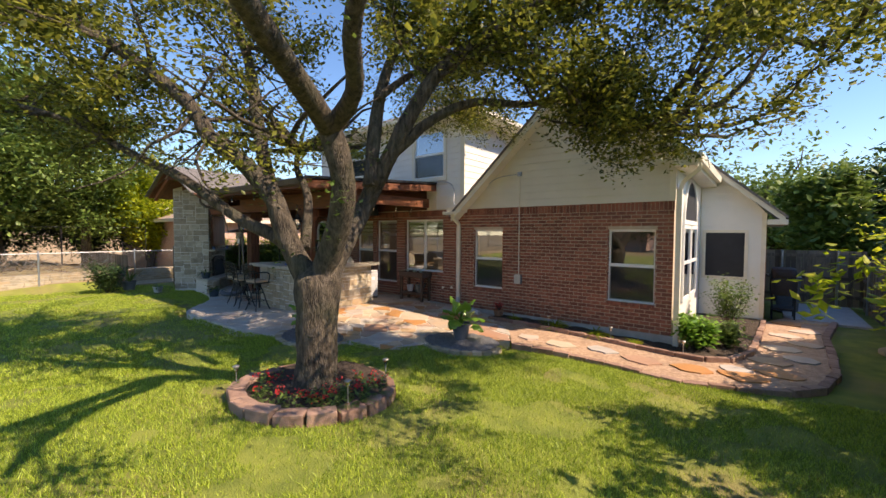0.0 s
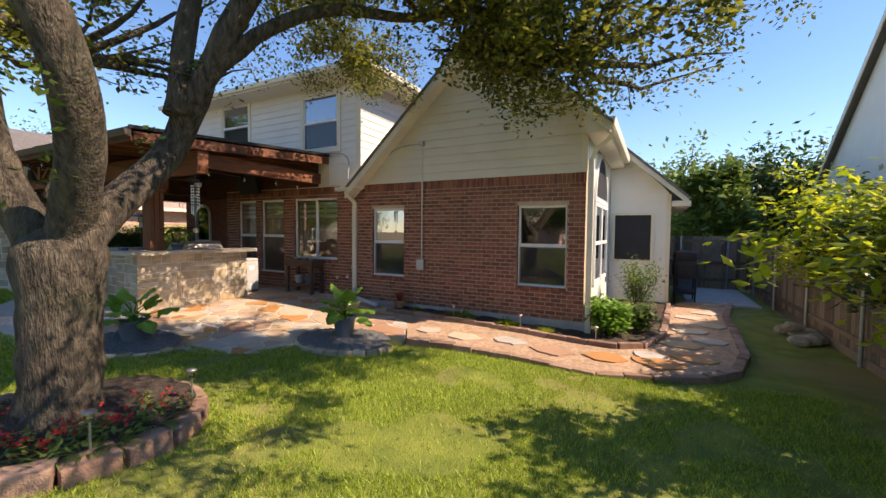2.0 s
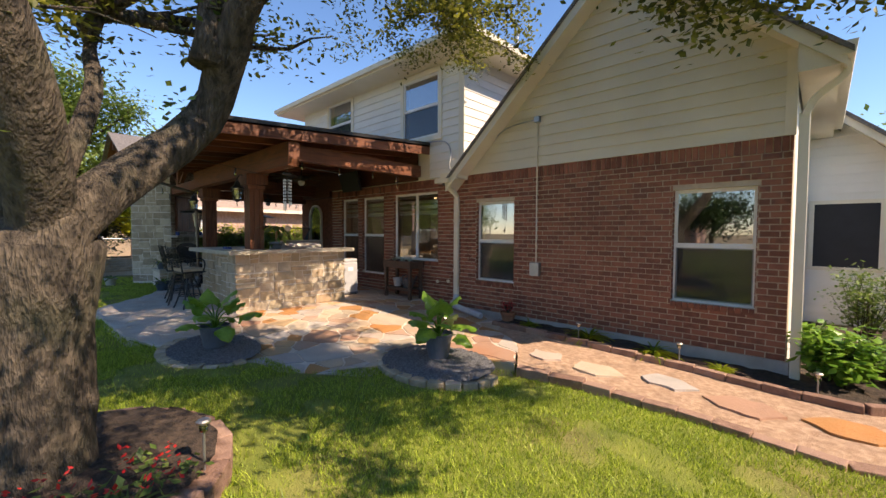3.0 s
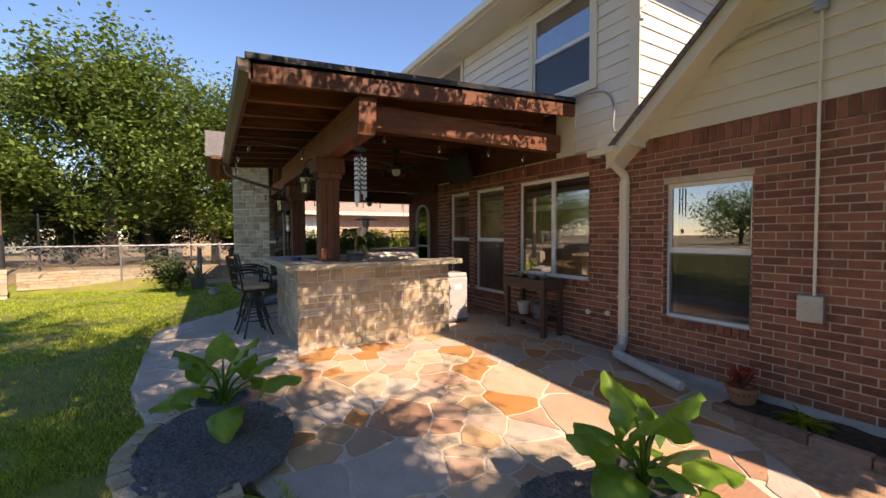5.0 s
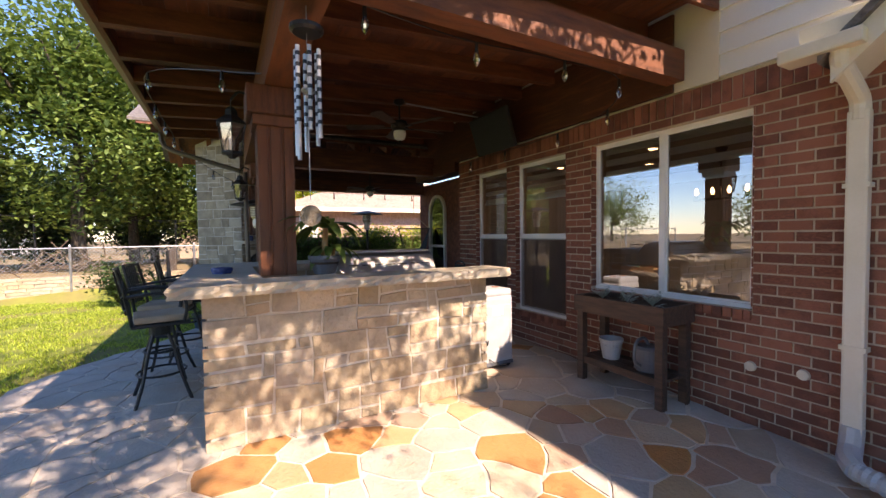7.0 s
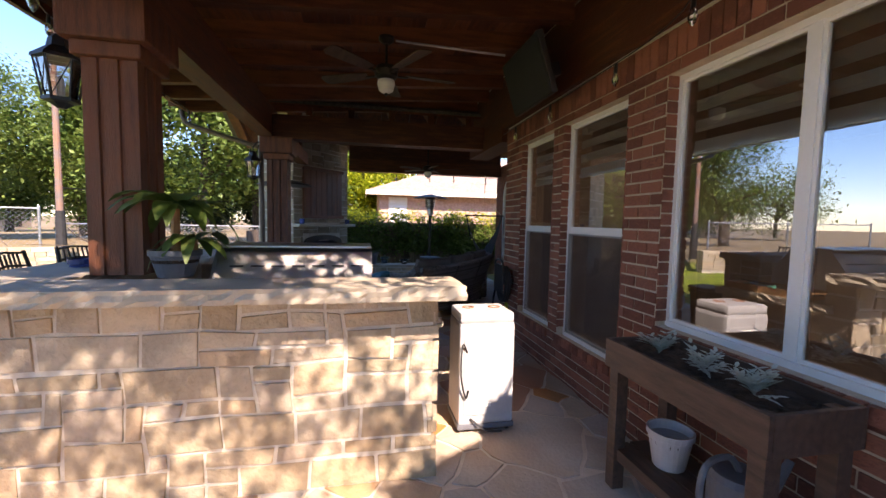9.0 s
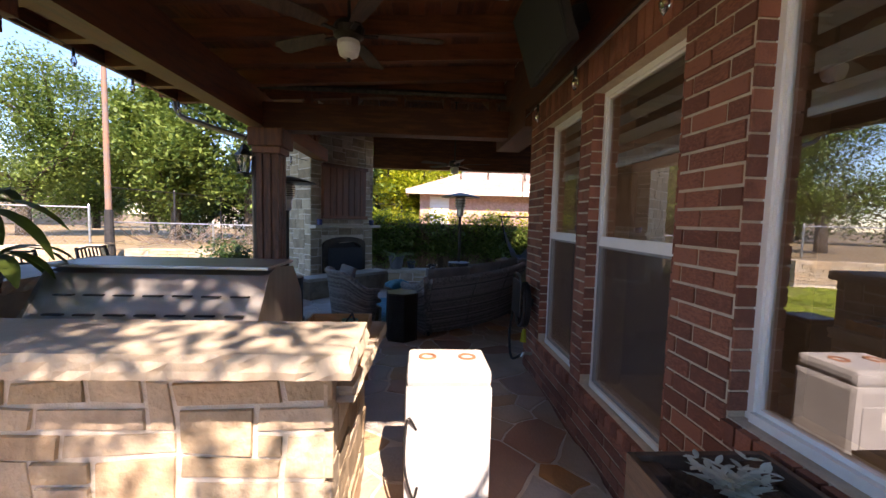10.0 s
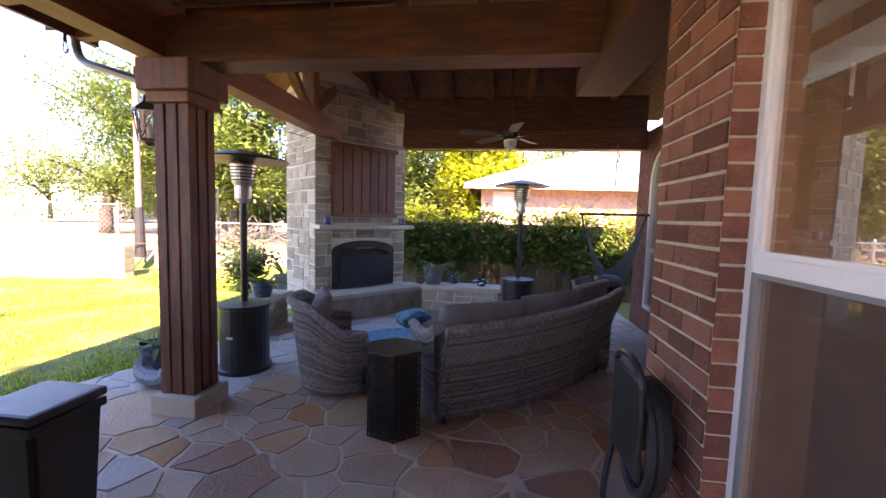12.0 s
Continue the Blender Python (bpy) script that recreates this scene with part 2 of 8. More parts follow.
M_SILVER = leaf_mat("silver_leaves", (0.38, 0.46, 0.42), (0.60, 0.68, 0.62), 0.2, 0.6)
M_DARKIN = mat("interior_paint", (0.26, 0.225, 0.19), (0.33, 0.285, 0.24), 2, 0.8, 0.0, 20)
M_BLIND = leaf_mat("blind_fabric", (0.76, 0.74, 0.70), (0.82, 0.80, 0.77), 0.45, 0.9)
# near-black for screens, and for sheets standing in for unlit rooms behind glass
M_NEARBLACK = mat("insect_screen", (0.012, 0.014, 0.018), (0.022, 0.024, 0.03), 5, 0.7, 0.1, 200)
M_PINKBRICK = mat("pink_brick", (0.44, 0.27, 0.21), (0.60, 0.41, 0.33), 12, 0.9, 0.4, 60, stain=0.2)
M_BEIGE = mat("beige_brick", (0.36, 0.28, 0.20), (0.46, 0.37, 0.27), 10, 0.9, 0.4, 60, stain=0.2)
M_DRYGRASS = mat("dry_grass", (0.19, 0.14, 0.07), (0.30, 0.22, 0.12), 1.0, 0.95, 0.5, 20, stain=0.4, stain_col=(0.16, 0.17, 0.06))
M_RUST = mat("rusty_steel", (0.16, 0.14, 0.13), (0.30, 0.15, 0.09), 3, 0.8, 0.4, 50)
M_CONC = mat("concrete", (0.38, 0.36, 0.33), (0.48, 0.46, 0.43), 6, 0.9, 0.3, 90, stain=0.2)
M_TEALRUG = mat("teal_rug", (0.02, 0.16, 0.22), (0.10, 0.32, 0.38), 14, 0.95, 0.4, 160)
def mesh_screen(name, cover=0.58):
    """Fine dark insect mesh: an even share of it lets light through."""
    m = mat(name, (0.02, 0.02, 0.022), (0.035, 0.035, 0.038), 6, 0.8, 0.1, 200)
    n, l = m.node_tree.nodes, m.node_tree.links
    tr, ms = n.new("ShaderNodeBsdfTransparent"), n.new("ShaderNodeMixShader")
    ms.inputs[0].default_value = cover
    l.new(tr.outputs[0], ms.inputs[1]); l.new(n["Principled BSDF"].outputs[0], ms.inputs[2])
    l.new(ms.outputs[0], n["Material Output"].inputs[0])
    return m


M_MESH = mesh_screen("insect_mesh")
G_WIN = glass_mat("window_glass", (0.80, 0.82, 0.81), 0.22)
M_BULB = glass_mat("bulb_glass", (0.9, 0.9, 0.88), 0.2)

# ---- mesh helpers ----
def mesh_of(name, bm, material, smooth=False):
    me = bpy.data.meshes.new(name)
    bm.to_mesh(me); bm.free()
    for mm in (material if isinstance(material, (list, tuple)) else [material]):
        me.materials.append(mm)
    if smooth:
        me.polygons.foreach_set("use_smooth", [True] * len(me.polygons))
    return me


def part(name, bm, material, parent, label="", smooth=False):
    ob = new(name, mesh_of(name, bm, material, smooth))
    ob.parent = parent
    if label:
        ob["label"] = label
    return ob


def thing(name, label, category, group="", kind="", at=None):
    ob = new(name)
    if at is not None:
        ob.matrix_world = at
    return tagged(ob, label, category, group, kind)


def solid(name, bm, material, label, category, kind="", group="", smooth=False, at=None):
    ob = new(name, mesh_of(name, bm, material, smooth))
    if at is not None:
        ob.matrix_world = at
    return tagged(ob, label, category, group, kind)


def box(bm, x0, x1, y0, y1, z0, z1, m=None, bev=0.0):
    vs = [bm.verts.new(p) for p in ((x0, y0, z0), (x1, y0, z0), (x1, y1, z0), (x0, y1, z0), (x0, y0, z1), (x1, y0, z1), (x1, y1, z1), (x0, y1, z1))]
    fs = [bm.faces.new([vs[i] for i in f]) for f in ((0, 3, 2, 1), (4, 5, 6, 7), (0, 1, 5, 4), (1, 2, 6, 5), (2, 3, 7, 6), (3, 0, 4, 7))]
    if bev > 0:
        es = list({e for f in fs for e in f.edges})
        r = bmesh.ops.bevel(bm, geom=es, offset=bev, segments=2, affect="EDGES", profile=0.6)
        vs = list({v for f in r["faces"] for v in f.verts} | {v for v in vs if v.is_valid})
    if m is not None:
        bmesh.ops.transform(bm, matrix=m, verts=[v for v in vs if v.is_valid])
    return vs


def BX(*a, bev=0.0, m=None):
    bm = bmesh.new()
    box(bm, *a, bev=bev, m=m)
    return bm


def prism(bm, poly, axis, a, b):
    """Extrude a 2D polygon between a and b along axis: 'x' takes (y, z), 'y' takes (x, z), 'z' takes (x, y)."""
    def P(p, t):
        return {"x": (t, p[0], p[1]), "y": (p[0], t, p[1]), "z": (p[0], p[1], t)}[axis]
    A, B = [bm.verts.new(P(p, a)) for p in poly], [bm.verts.new(P(p, b)) for p in poly]
    n = len(poly)
    fs = [bm.faces.new(A), bm.faces.new(B[::-1])]
    for i in range(n):
        fs.append(bm.faces.new([A[i], B[i], B[(i + 1) % n], A[(i + 1) % n]]))
    bmesh.ops.recalc_face_normals(bm, faces=fs)
    return A + B


def PR(poly, axis, a, b):
    bm = bmesh.new()
    prism(bm, poly, axis, a, b)
    return bm


def tube(bm, pts, radii, sides=8, cap=True):
    """A tapered tube along points; radii: one number or one a point."""
    pts = [Vector(p) for p in pts]
    if not isinstance(radii, (list, tuple)):
        radii = [radii] * len(pts)
    rings, ref = [], None
    for i, p in enumerate(pts):
        d = (pts[min(i + 1, len(pts) - 1)] - pts[max(i - 1, 0)]).normalized()
        if ref is None:
            ref = d.orthogonal().normalized()
        ref = (ref - d * ref.dot(d)).normalized() if (ref - d * ref.dot(d)).length > 1e-4 else d.orthogonal().normalized()
        w = d.cross(ref)
        rings.append([bm.verts.new(p + (ref * math.cos(2 * math.pi * k / sides) + w * math.sin(2 * math.pi * k / sides)) * radii[i]) for k in range(sides)])
    for r0, r1 in zip(rings, rings[1:]):
        for k in range(sides):
            bm.faces.new([r0[k], r0[(k + 1) % sides], r1[(k + 1) % sides], r1[k]])
    if cap:
        bm.faces.new(rings[0][::-1]); bm.faces.new(rings[-1])
    return rings


def TB(pts, radii, sides=8):
    bm = bmesh.new()
    tube(bm, pts, radii, sides)
    return bm


def lathe(prof, seg=20, at=(0, 0, 0), cap=True):
    """Turn (radius, z) rows round the z axis."""
    bm = bmesh.new()
    rings = []
    for r, z in prof:
        rings.append([bm.verts.new((at[0] + r * math.cos(2 * math.pi * k / seg), at[1] + r * math.sin(2 * math.pi * k / seg), at[2] + z)) for k in range(seg)])
    for a, b in zip(rings, rings[1:]):
        for k in range(seg):
            bm.faces.new([a[k], a[(k + 1) % seg], b[(k + 1) % seg], b[k]])
    if cap:
        bm.faces.new(rings[0][::-1]); bm.faces.new(rings[-1])
    bmesh.ops.recalc_face_normals(bm, faces=bm.faces)
    return bm


def raw(name, verts, faces, material, parent=None, smooth=False):
    me = bpy.data.meshes.new(name)
    me.from_pydata(verts, [], faces)
    for mm in (material if isinstance(material, (list, tuple)) else [material]):
        me.materials.append(mm)
    if smooth:
        me.polygons.foreach_set("use_smooth", [True] * len(me.polygons))
    ob = new(name, me)
    if parent:
        ob.parent = parent
    return ob


def smooth01(a, b, t):
    t = min(1.0, max(0.0, (t - a) / (b - a)))
    return t * t * (3 - 2 * t)


def ground_z(x, y):
    """Lawn height: level beside the patio, falling towards the house on the path's side."""
    s = smooth01(-5.0, -1.5, x)
    right = max(-0.36, min(0.35, 0.15 - 0.075 * y))
    left = -0.05 - 0.02 * max(0.0, -x - 12)
    z = left * (1 - s) + right * s
    if x < -16.2 and y < 3:
        z += 0.55 * smooth01(16.2, 16.6, -x)
    return z


def patio_z(x, y):
    return -0.16 * smooth01(-5.0, -2.2, x)


RND = random.Random(7)

# ---- ground ----
def axis_steps(a, b, c, d):
    """Coordinates coarse outside b..c and fine inside it."""
    out, t = [], a
    while t < d:
        out.append(t)
        t += 0.4 if b <= t < c else (4 if abs(t) < 60 else 40)
    return out + [d]


PATIO = [(-0.62, 6.0), (-1.2, 5.9), (-1.75, 4.95), (-2.1, 3.9), (-2.9, 3.75), (-3.4, 3.3), (-4.2, 2.85), (-5.2, 2.62), (-6.5, 2.58), (-7.85, 2.57), (-8.6, 2.95), (-9.45, 3.75), (-10.2, 4.05), (-11.0, 4.2), (-12.2, 4.35), (-12.9, 5.5), (-13.3, 6.2), (-14.2, 7.6), (-14.4, 9.55), (-8.5, 9.55), (-8.5, 8.08), (-2.1, 8.08), (-2.1, 7.45), (-1.1, 6.8)]
def in_poly(x, y, poly):
    c = False
    for (xa, ya), (xb, yb) in zip(poly, poly[1:] + poly[:1]):
        if (ya > y) != (yb > y) and x < (xb - xa) * (y - ya) / (yb - ya) + xa:
            c = not c
    return c


gx, gy = axis_steps(-400, -24, 12, 400), axis_steps(-400, -12, 22, 400)
gv = [(x, y, ground_z(x, y) - (0.22 if in_poly(x, y, PATIO) else 0.0) if (-60 < x < 30 and -60 < y < 60) else ground_z(max(-60, min(30, x)), max(-60, min(60, y)))) for y in gy for x in gx]
gf = [(j * len(gx) + i, j * len(gx) + i + 1, (j + 1) * len(gx) + i + 1, (j + 1) * len(gx) + i) for j in range(len(gy) - 1) for i in range(len(gx) - 1)]
ground = raw("ground", gv, gf, [M_LAWN, M_DRYGRASS], smooth=True)
for p in ground.data.polygons:
    c = p.center
    if c.x < -16.4 or c.y > 30 or c.x > 40 or c.y < -25:
        p.material_index = 1
tagged(ground, "mown green lawn with worn patches, dry field beyond", "ground", kind="structure")

# ---- house ----
WY = 8.10           # face of the rear brick wall
BT = 2.72           # top of the brick
wall_rear = thing("wall_rear", "red brick rear wall of the house with soldier course", "wall", kind="structure")


def wall_with_holes(x0, x1, z0, z1, y0, y1, holes, material, parent, name):
    """A wall slab along x, cut through by rectangular openings (x0, x1, z0, z1)."""
    xs = sorted({x0, x1, *[h[0] for h in holes], *[h[1] for h in holes]})
    bm = bmesh.new()
    for a, b in zip(xs, xs[1:]):
        zs = [z0] + sorted(v for h in holes if h[0] <= a and b <= h[1] for v in (h[2], h[3])) + [z1]
        for c, d in zip(zs[::2], zs[1::2]):
            if d - c > 0.001:
                box(bm, a, b, y0, y1, c, d)
    return part(name, bm, material, parent)


W1, W2, W3 = (0.66, 1.63, 0.55, 2.14), (-2.95, -2.03, 0.55, 2.14), (-5.62, -4.05, 0.86, 2.45)
W4, W5 = (-6.96, -6.00, 0.42, 2.45), (-7.98, -7.15, 0.42, 2.45)
REAR = [W5, W4, W3, W2, W1]
wall_with_holes(-8.5, 1.95, -0.4, BT, WY + 0.003, WY + 0.30, REAR, M_MORTAR, wall_rear, "mortar_backing")


def sheet_xz(x0, x1, y, z0, z1):
    """One upright face looking towards -y."""
    bm = bmesh.new()
    bm.faces.new([bm.verts.new(p) for p in ((x0, y, z0), (x1, y, z0), (x1, y, z1), (x0, y, z1))])
    return bm


def window_unit(name, hole, y, label, slider=False, blind=0.0, split=None):
    """A vinyl window set back in its opening: outer frame, two sashes with glass, and a dark room box's blind."""
    x0, x1, z0, z1 = hole
    w = thing(name, label, "window", kind="structure")
    f = 0.034
    part("window_frame", BX(x0, x0 + f, y, y + 0.06, z0, z1), M_VINYL, w)
    part("window_frame", BX(x1 - f, x1, y, y + 0.06, z0, z1), M_VINYL, w)
    part("window_frame", BX(x0 + f, x1 - f, y, y + 0.06, z1 - f, z1), M_VINYL, w)
    part("window_sill", BX(x0 + f, x1 - f, y - 0.015, y + 0.09, z0, z0 + f), M_VINYL, w)
    if slider:
        xm = (x0 + x1) / 2
        part("mullion", BX(xm - 0.026, xm + 0.026, y + 0.004, y + 0.034, z0 + f, z1 - f), M_VINYL, w)
        panes = [(x0 + f, xm - 0.026, z0 + f, z1 - f), (xm + 0.026, x1 - f, z0 + f, z1 - f)]
    else:
        zm = split or (z0 + z1) / 2
        part("meeting_rail", BX(x0 + f, x1 - f, y + 0.005, y + 0.05, zm - 0.024, zm + 0.024), M_VINYL, w)
        part("insect_screen", sheet_xz(x0 + f, x1 - f, y + 0.003, z0 + f, zm - 0.024), M_MESH, w).visible_shadow = False
        panes = [(x0 + f, x1 - f, z0 + f, zm - 0.024), (x0 + f, x1 - f, zm + 0.024, z1 - f)]
    for i, (a, b, c, d) in enumerate(panes):
        s = 0.016
        sash = bmesh.new()
        for q in ((a, a + s, c, d), (b - s, b, c, d), (a + s, b - s, c, c + s), (a + s, b - s, d - s, d)):
            box(sash, q[0], q[1], y + 0.012, y + 0.05, q[2], q[3])
        part("sash", sash, M_VINYL, w)
        pane = part("pane", sheet_xz(a + s, b - s, y + 0.024, c + s, d - s), G_WIN, w)
        pane.visible_shadow = False
    if blind > 0:
        k, z = 0, z1 - f
        while z > z1 - f - blind:
            part("blind_slat", BX(x0 + 0.07, x1 - 0.07, y + 0.08, y + 0.086, z - 0.075, z - 0.005 if k else z), M_BLIND, w)
            z -= 0.125
            k += 1
        part("blind_rail", BX(x0 + 0.07, x1 - 0.07, y + 0.07, y + 0.10, z + 0.03, z + 0.06), M_VINYL, w)
    return w


window_unit("window_1", W1, WY + 0.07, "white vinyl sash window in red brick wall")
window_unit("window_2", W2, WY + 0.07, "white vinyl sash window in red brick wall")
window_unit("window_3", W3, WY + 0.07, "wide white sliding window with striped blind behind", slider=True, blind=0.5)
window_unit("window_4", W4, WY + 0.07, "tall white sash window with striped roller blind", blind=0.42, split=1.44)
window_unit("window_5", W5, WY + 0.07, "tall white sash window with striped roller blind", blind=0.42, split=1.44)

# dark rooms behind the glass
rooms = bmesh.new()
for a, b in ((-8.24, -3.35), (-3.25, 1.79)):
    box(rooms, a, b, 12.0, 12.1, -0.3, 2.7)
    box(rooms, a, b, WY + 0.31, 12.1, -0.1, -0.02)
    box(rooms, a, b, WY + 0.31, 12.1, 2.62, 2.7)
    box(rooms, a - 0.05, a, WY + 0.31, 12.1, -0.1, 2.7)
    box(rooms, b, b + 0.05, WY + 0.31, 12.1, -0.1, 2.7)
solid("wall_interior", rooms, M_DARKIN, "dim brown rooms behind the windows", "wall", "structure")

M_LAMPGLOW = bpy.data.materials.new("downlight_glow")
M_LAMPGLOW.use_nodes = True
M_LAMPGLOW.node_tree.nodes["Principled BSDF"].inputs["Emission Color"].default_value = (1.0, 0.62, 0.30, 1)
M_LAMPGLOW.node_tree.nodes["Principled BSDF"].inputs["Emission Strength"].default_value = 4.0
# lit recessed lamps in the room behind the windows
for dx, dy in ((-5.9, 1.5), (-7.6, 1.5), (-6.7, 2.6)):
    dl = new("recessed_downlight")
    dl.location = (dx, WY + dy, 2.62)
    tagged(dl, "small lit recessed downlight in the room ceiling", "ceiling lamp", "room downlights")
    for nm, r0, r1, h0, m in (("trim_ring", 0.085, 0.06, 0.012, M_VINYL), ("lamp_face", 0.058, 0.05, 0.006, M_LAMPGLOW)):
        bm = bmesh.new()
        bmesh.ops.create_cone(bm, cap_ends=True, segments=20, radius1=r1, radius2=r0, depth=h0)
        bmesh.ops.translate(bm, verts=bm.verts, vec=(0, 0, -h0 / 2 - (0.013 if nm == "lamp_face" else 0)))
        part(nm, bm, m, dl)
    ld = bpy.data.lights.new("downlight_beam", "AREA")
    ld.shape = "DISK"
    ld.size = 0.10
    ld.energy = 1.2
    ld.color = (1.0, 0.80, 0.60)
    lo = new("downlight_beam", ld)
    lo.location = (dx, WY + dy, 2.59)



def chandelier(x, y, z):
    t = thing("chandelier", "dark metal chandelier with four lit bulbs in the room", "chandelier", at=pose(x, y, z))
    part("rod", lathe([(0.012, 0.0), (0.012, 0.62)], 8), M_BRONZE, t)
    part("canopy", lathe([(0.05, 0.60), (0.07, 0.64), (0.07, 0.66)], 16), M_BRONZE, t)
    part("crossbar", BX(-0.34, 0.34, -0.02, 0.02, -0.01, 0.02, bev=0.004), M_BRONZE, t)
    for k in range(4):
        a = -0.30 + 0.2 * k
        c = part("candle_cup", lathe([(0.016, 0.02), (0.028, 0.03), (0.028, 0.06), (0.014, 0.07)], 12, (a, 0, 0)), M_BRONZE, t)
        part("bulb", lathe([(0.012, 0.07), (0.024, 0.10), (0.018, 0.14), (0.004, 0.165)], 12, (a, 0, 0)), M_LAMPGLOW, c)
chandelier(-5.3, 10.1, 1.90)

# recessed wall at the patio's far end, with an arched window
wall_recess = thing("wall_recess", "recessed red brick wall with an arched window", "wall", kind="structure")
part("brick_return", BX(-8.5, -8.3, WY + 0.30, 9.60, -0.3, 2.72), M_BRICK, wall_recess)
part("brick_field", BX(-13.3, -8.5, 9.60, 9.85, -0.3, 2.9), M_BRICKJ, wall_recess)
arch = thing("window_arch", "arched white window in brick wall", "window", kind="structure")
def arch_ring(xc, w, z0, zs, y0, y1, t):
    """Outline of an arched frame, w wide from z0, springing at zs."""
    out = [(xc - w, z0), (xc - w, zs)] + [(xc - w * math.cos(k * math.pi / 14), zs + w * math.sin(k * math.pi / 14)) for k in range(1, 14)] + [(xc + w, zs), (xc + w, z0)]
    inn = [(xc + (p[0] - xc) * (w - t) / w, max(z0 + t, zs + (p[1] - zs) * (w - t) / w if p[1] > zs else p[1])) for p in out]
    bm = bmesh.new()
    V = [[bm.verts.new((p[0], y, p[1])) for p in L] for L in (out, inn) for y in (y0, y1)]
    n = len(out)
    for i in range(n):
        j = (i + 1) % n
        for a, b in ((0, 2), (3, 1), (1, 0), (2, 3)):
            bm.faces.new([V[a][i], V[a][j], V[b][j], V[b][i]])
    bmesh.ops.recalc_face_normals(bm, faces=bm.faces)
    return bm, inn
abm, ainn = arch_ring(-12.15, 0.46, 0.35, 2.10, 9.53, 9.60, 0.06)
part("window_frame", abm, M_VINYL, arch)
part("pane", PR(ainn, "y", 9.575, 9.585), G_WIN, arch)
# near-black sheet on the brick: the room's darkness is put into its colour
part("backing", PR(ainn, "y", 9.588, 9.596), M_NEARBLACK, arch)
part("meeting_rail", BX(-12.55, -11.75, 9.54, 9.59, 1.15, 1.21), M_VINYL, arch)

# gable above the brick, and the single-storey roof behind it
PEAK, EL, ER, SL = (-0.05, 5.72), -3.30, 2.32, 0.92
def rake_z(x):
    return PEAK[1] - SL * abs(x - PEAK[0])
wall_gable = thing("wall_gable", "cream lap siding gable over the brick wall", "wall", kind="structure")
part("sheathing", PR([(-3.5, BT), (1.95, BT), (1.95, rake_z(1.95) - 0.2), (PEAK[0], PEAK[1] - 0.2), (-3.5, max(BT + 0.01, rake_z(-3.5) - 0.2))], "y", WY + 0.02, WY + 0.2), M_SIDING, wall_gable)
def lap_boards(parent, x0f, x1f, z0, z1, y, step, material):
    """Horizontal lap siding facing -y: each board's foot stands 25 mm proud."""
    z = z0
    while z < z1 - 0.02:
        zt = min(z + step, z1)
        a0, a1, b0, b1 = x0f(z), x0f(zt), x1f(z), x1f(zt)
        if b1 - a1 > 0.05:
            bm = bmesh.new()
            vs = [bm.verts.new(p) for p in ((a0, y - 0.027, z), (b0, y - 0.027, z), (b1, y - 0.002, zt), (a1, y - 0.002, zt), (a0, y + 0.02, z), (b0, y + 0.02, z), (b1, y + 0.02, zt), (a1, y + 0.02, zt))]
            for f in ((0, 1, 2, 3), (1, 0, 4, 5), (0, 3, 7, 4), (2, 1, 5, 6), (3, 2, 6, 7)):
                bm.faces.new([vs[i] for i in f])
            part("board", bm, material, parent)
        z += step
lap_boards(wall_gable, lambda z: max(-3.42, PEAK[0] - (PEAK[1] - 0.08 - z) / SL), lambda z: min(1.95, PEAK[0] + (PEAK[1] - 0.08 - z) / SL), BT, 5.6, WY, 0.178, M_SIDING)
part("corner_trim", BX(1.86, 1.97, WY - 0.03, WY + 0.03, BT, 3.75), M_TRIM, wall_gable)
part("base_slab", BX(-3.6, 1.98, WY - 0.02, WY + 0.2, -0.4, -0.06), M_CONC, wall_gable)

roof_gable = thing("roof_gable", "grey shingled gable roof with cream fascia", "roof", kind="structure")
Y0 = WY - 0.36
def slope(xa, xb):
    return PR([(xa, rake_z(xa)), (xb, rake_z(xb)), (xb, rake_z(xb) + 0.06), (xa, rake_z(xa) + 0.06)], "y", Y0 - 0.04, 16.0)
part("shingle_slope", slope(EL - 0.25, PEAK[0]), M_SHINGLE, roof_gable)
part("shingle_slope", slope(PEAK[0], ER + 0.1), M_SHINGLE, roof_gable)
for xa, xb in ((EL - 0.2, PEAK[0]), (PEAK[0], ER + 0.05)):
    part("rake_board", PR([(xa, rake_z(xa) - 0.17), (xb, rake_z(xb) - 0.17), (xb, rake_z(xb) - 0.002), (xa, rake_z(xa) - 0.002)], "y", Y0, Y0 + 0.03), M_TRIM, roof_gable)
    part("soffit", PR([(xa, rake_z(xa) - 0.15), (xb, rake_z(xb) - 0.15), (xb, rake_z(xb) - 0.13), (xa, rake_z(xa) - 0.13)], "y", Y0 + 0.03, WY + 0.02), M_TRIM, roof_gable)
part("eave_box", BX(EL - 0.36, EL + 0.12, Y0 + 0.02, WY - 0.02, 2.62, 2.76), M_TRIM, roof_gable)
part("eave_box", PR([(1.97, 3.36), (ER, 3.36), (ER, 3.52), (1.97, 3.85)], "y", Y0 + 0.032, 16.0), M_TRIM, roof_gable)
part("gutter", PR([(ER, 3.44), (ER + 0.11, 3.44), (ER + 0.13, 3.58), (ER, 3.58)], "y", Y0 - 0.02, 12.0), M_TRIM, roof_gable)

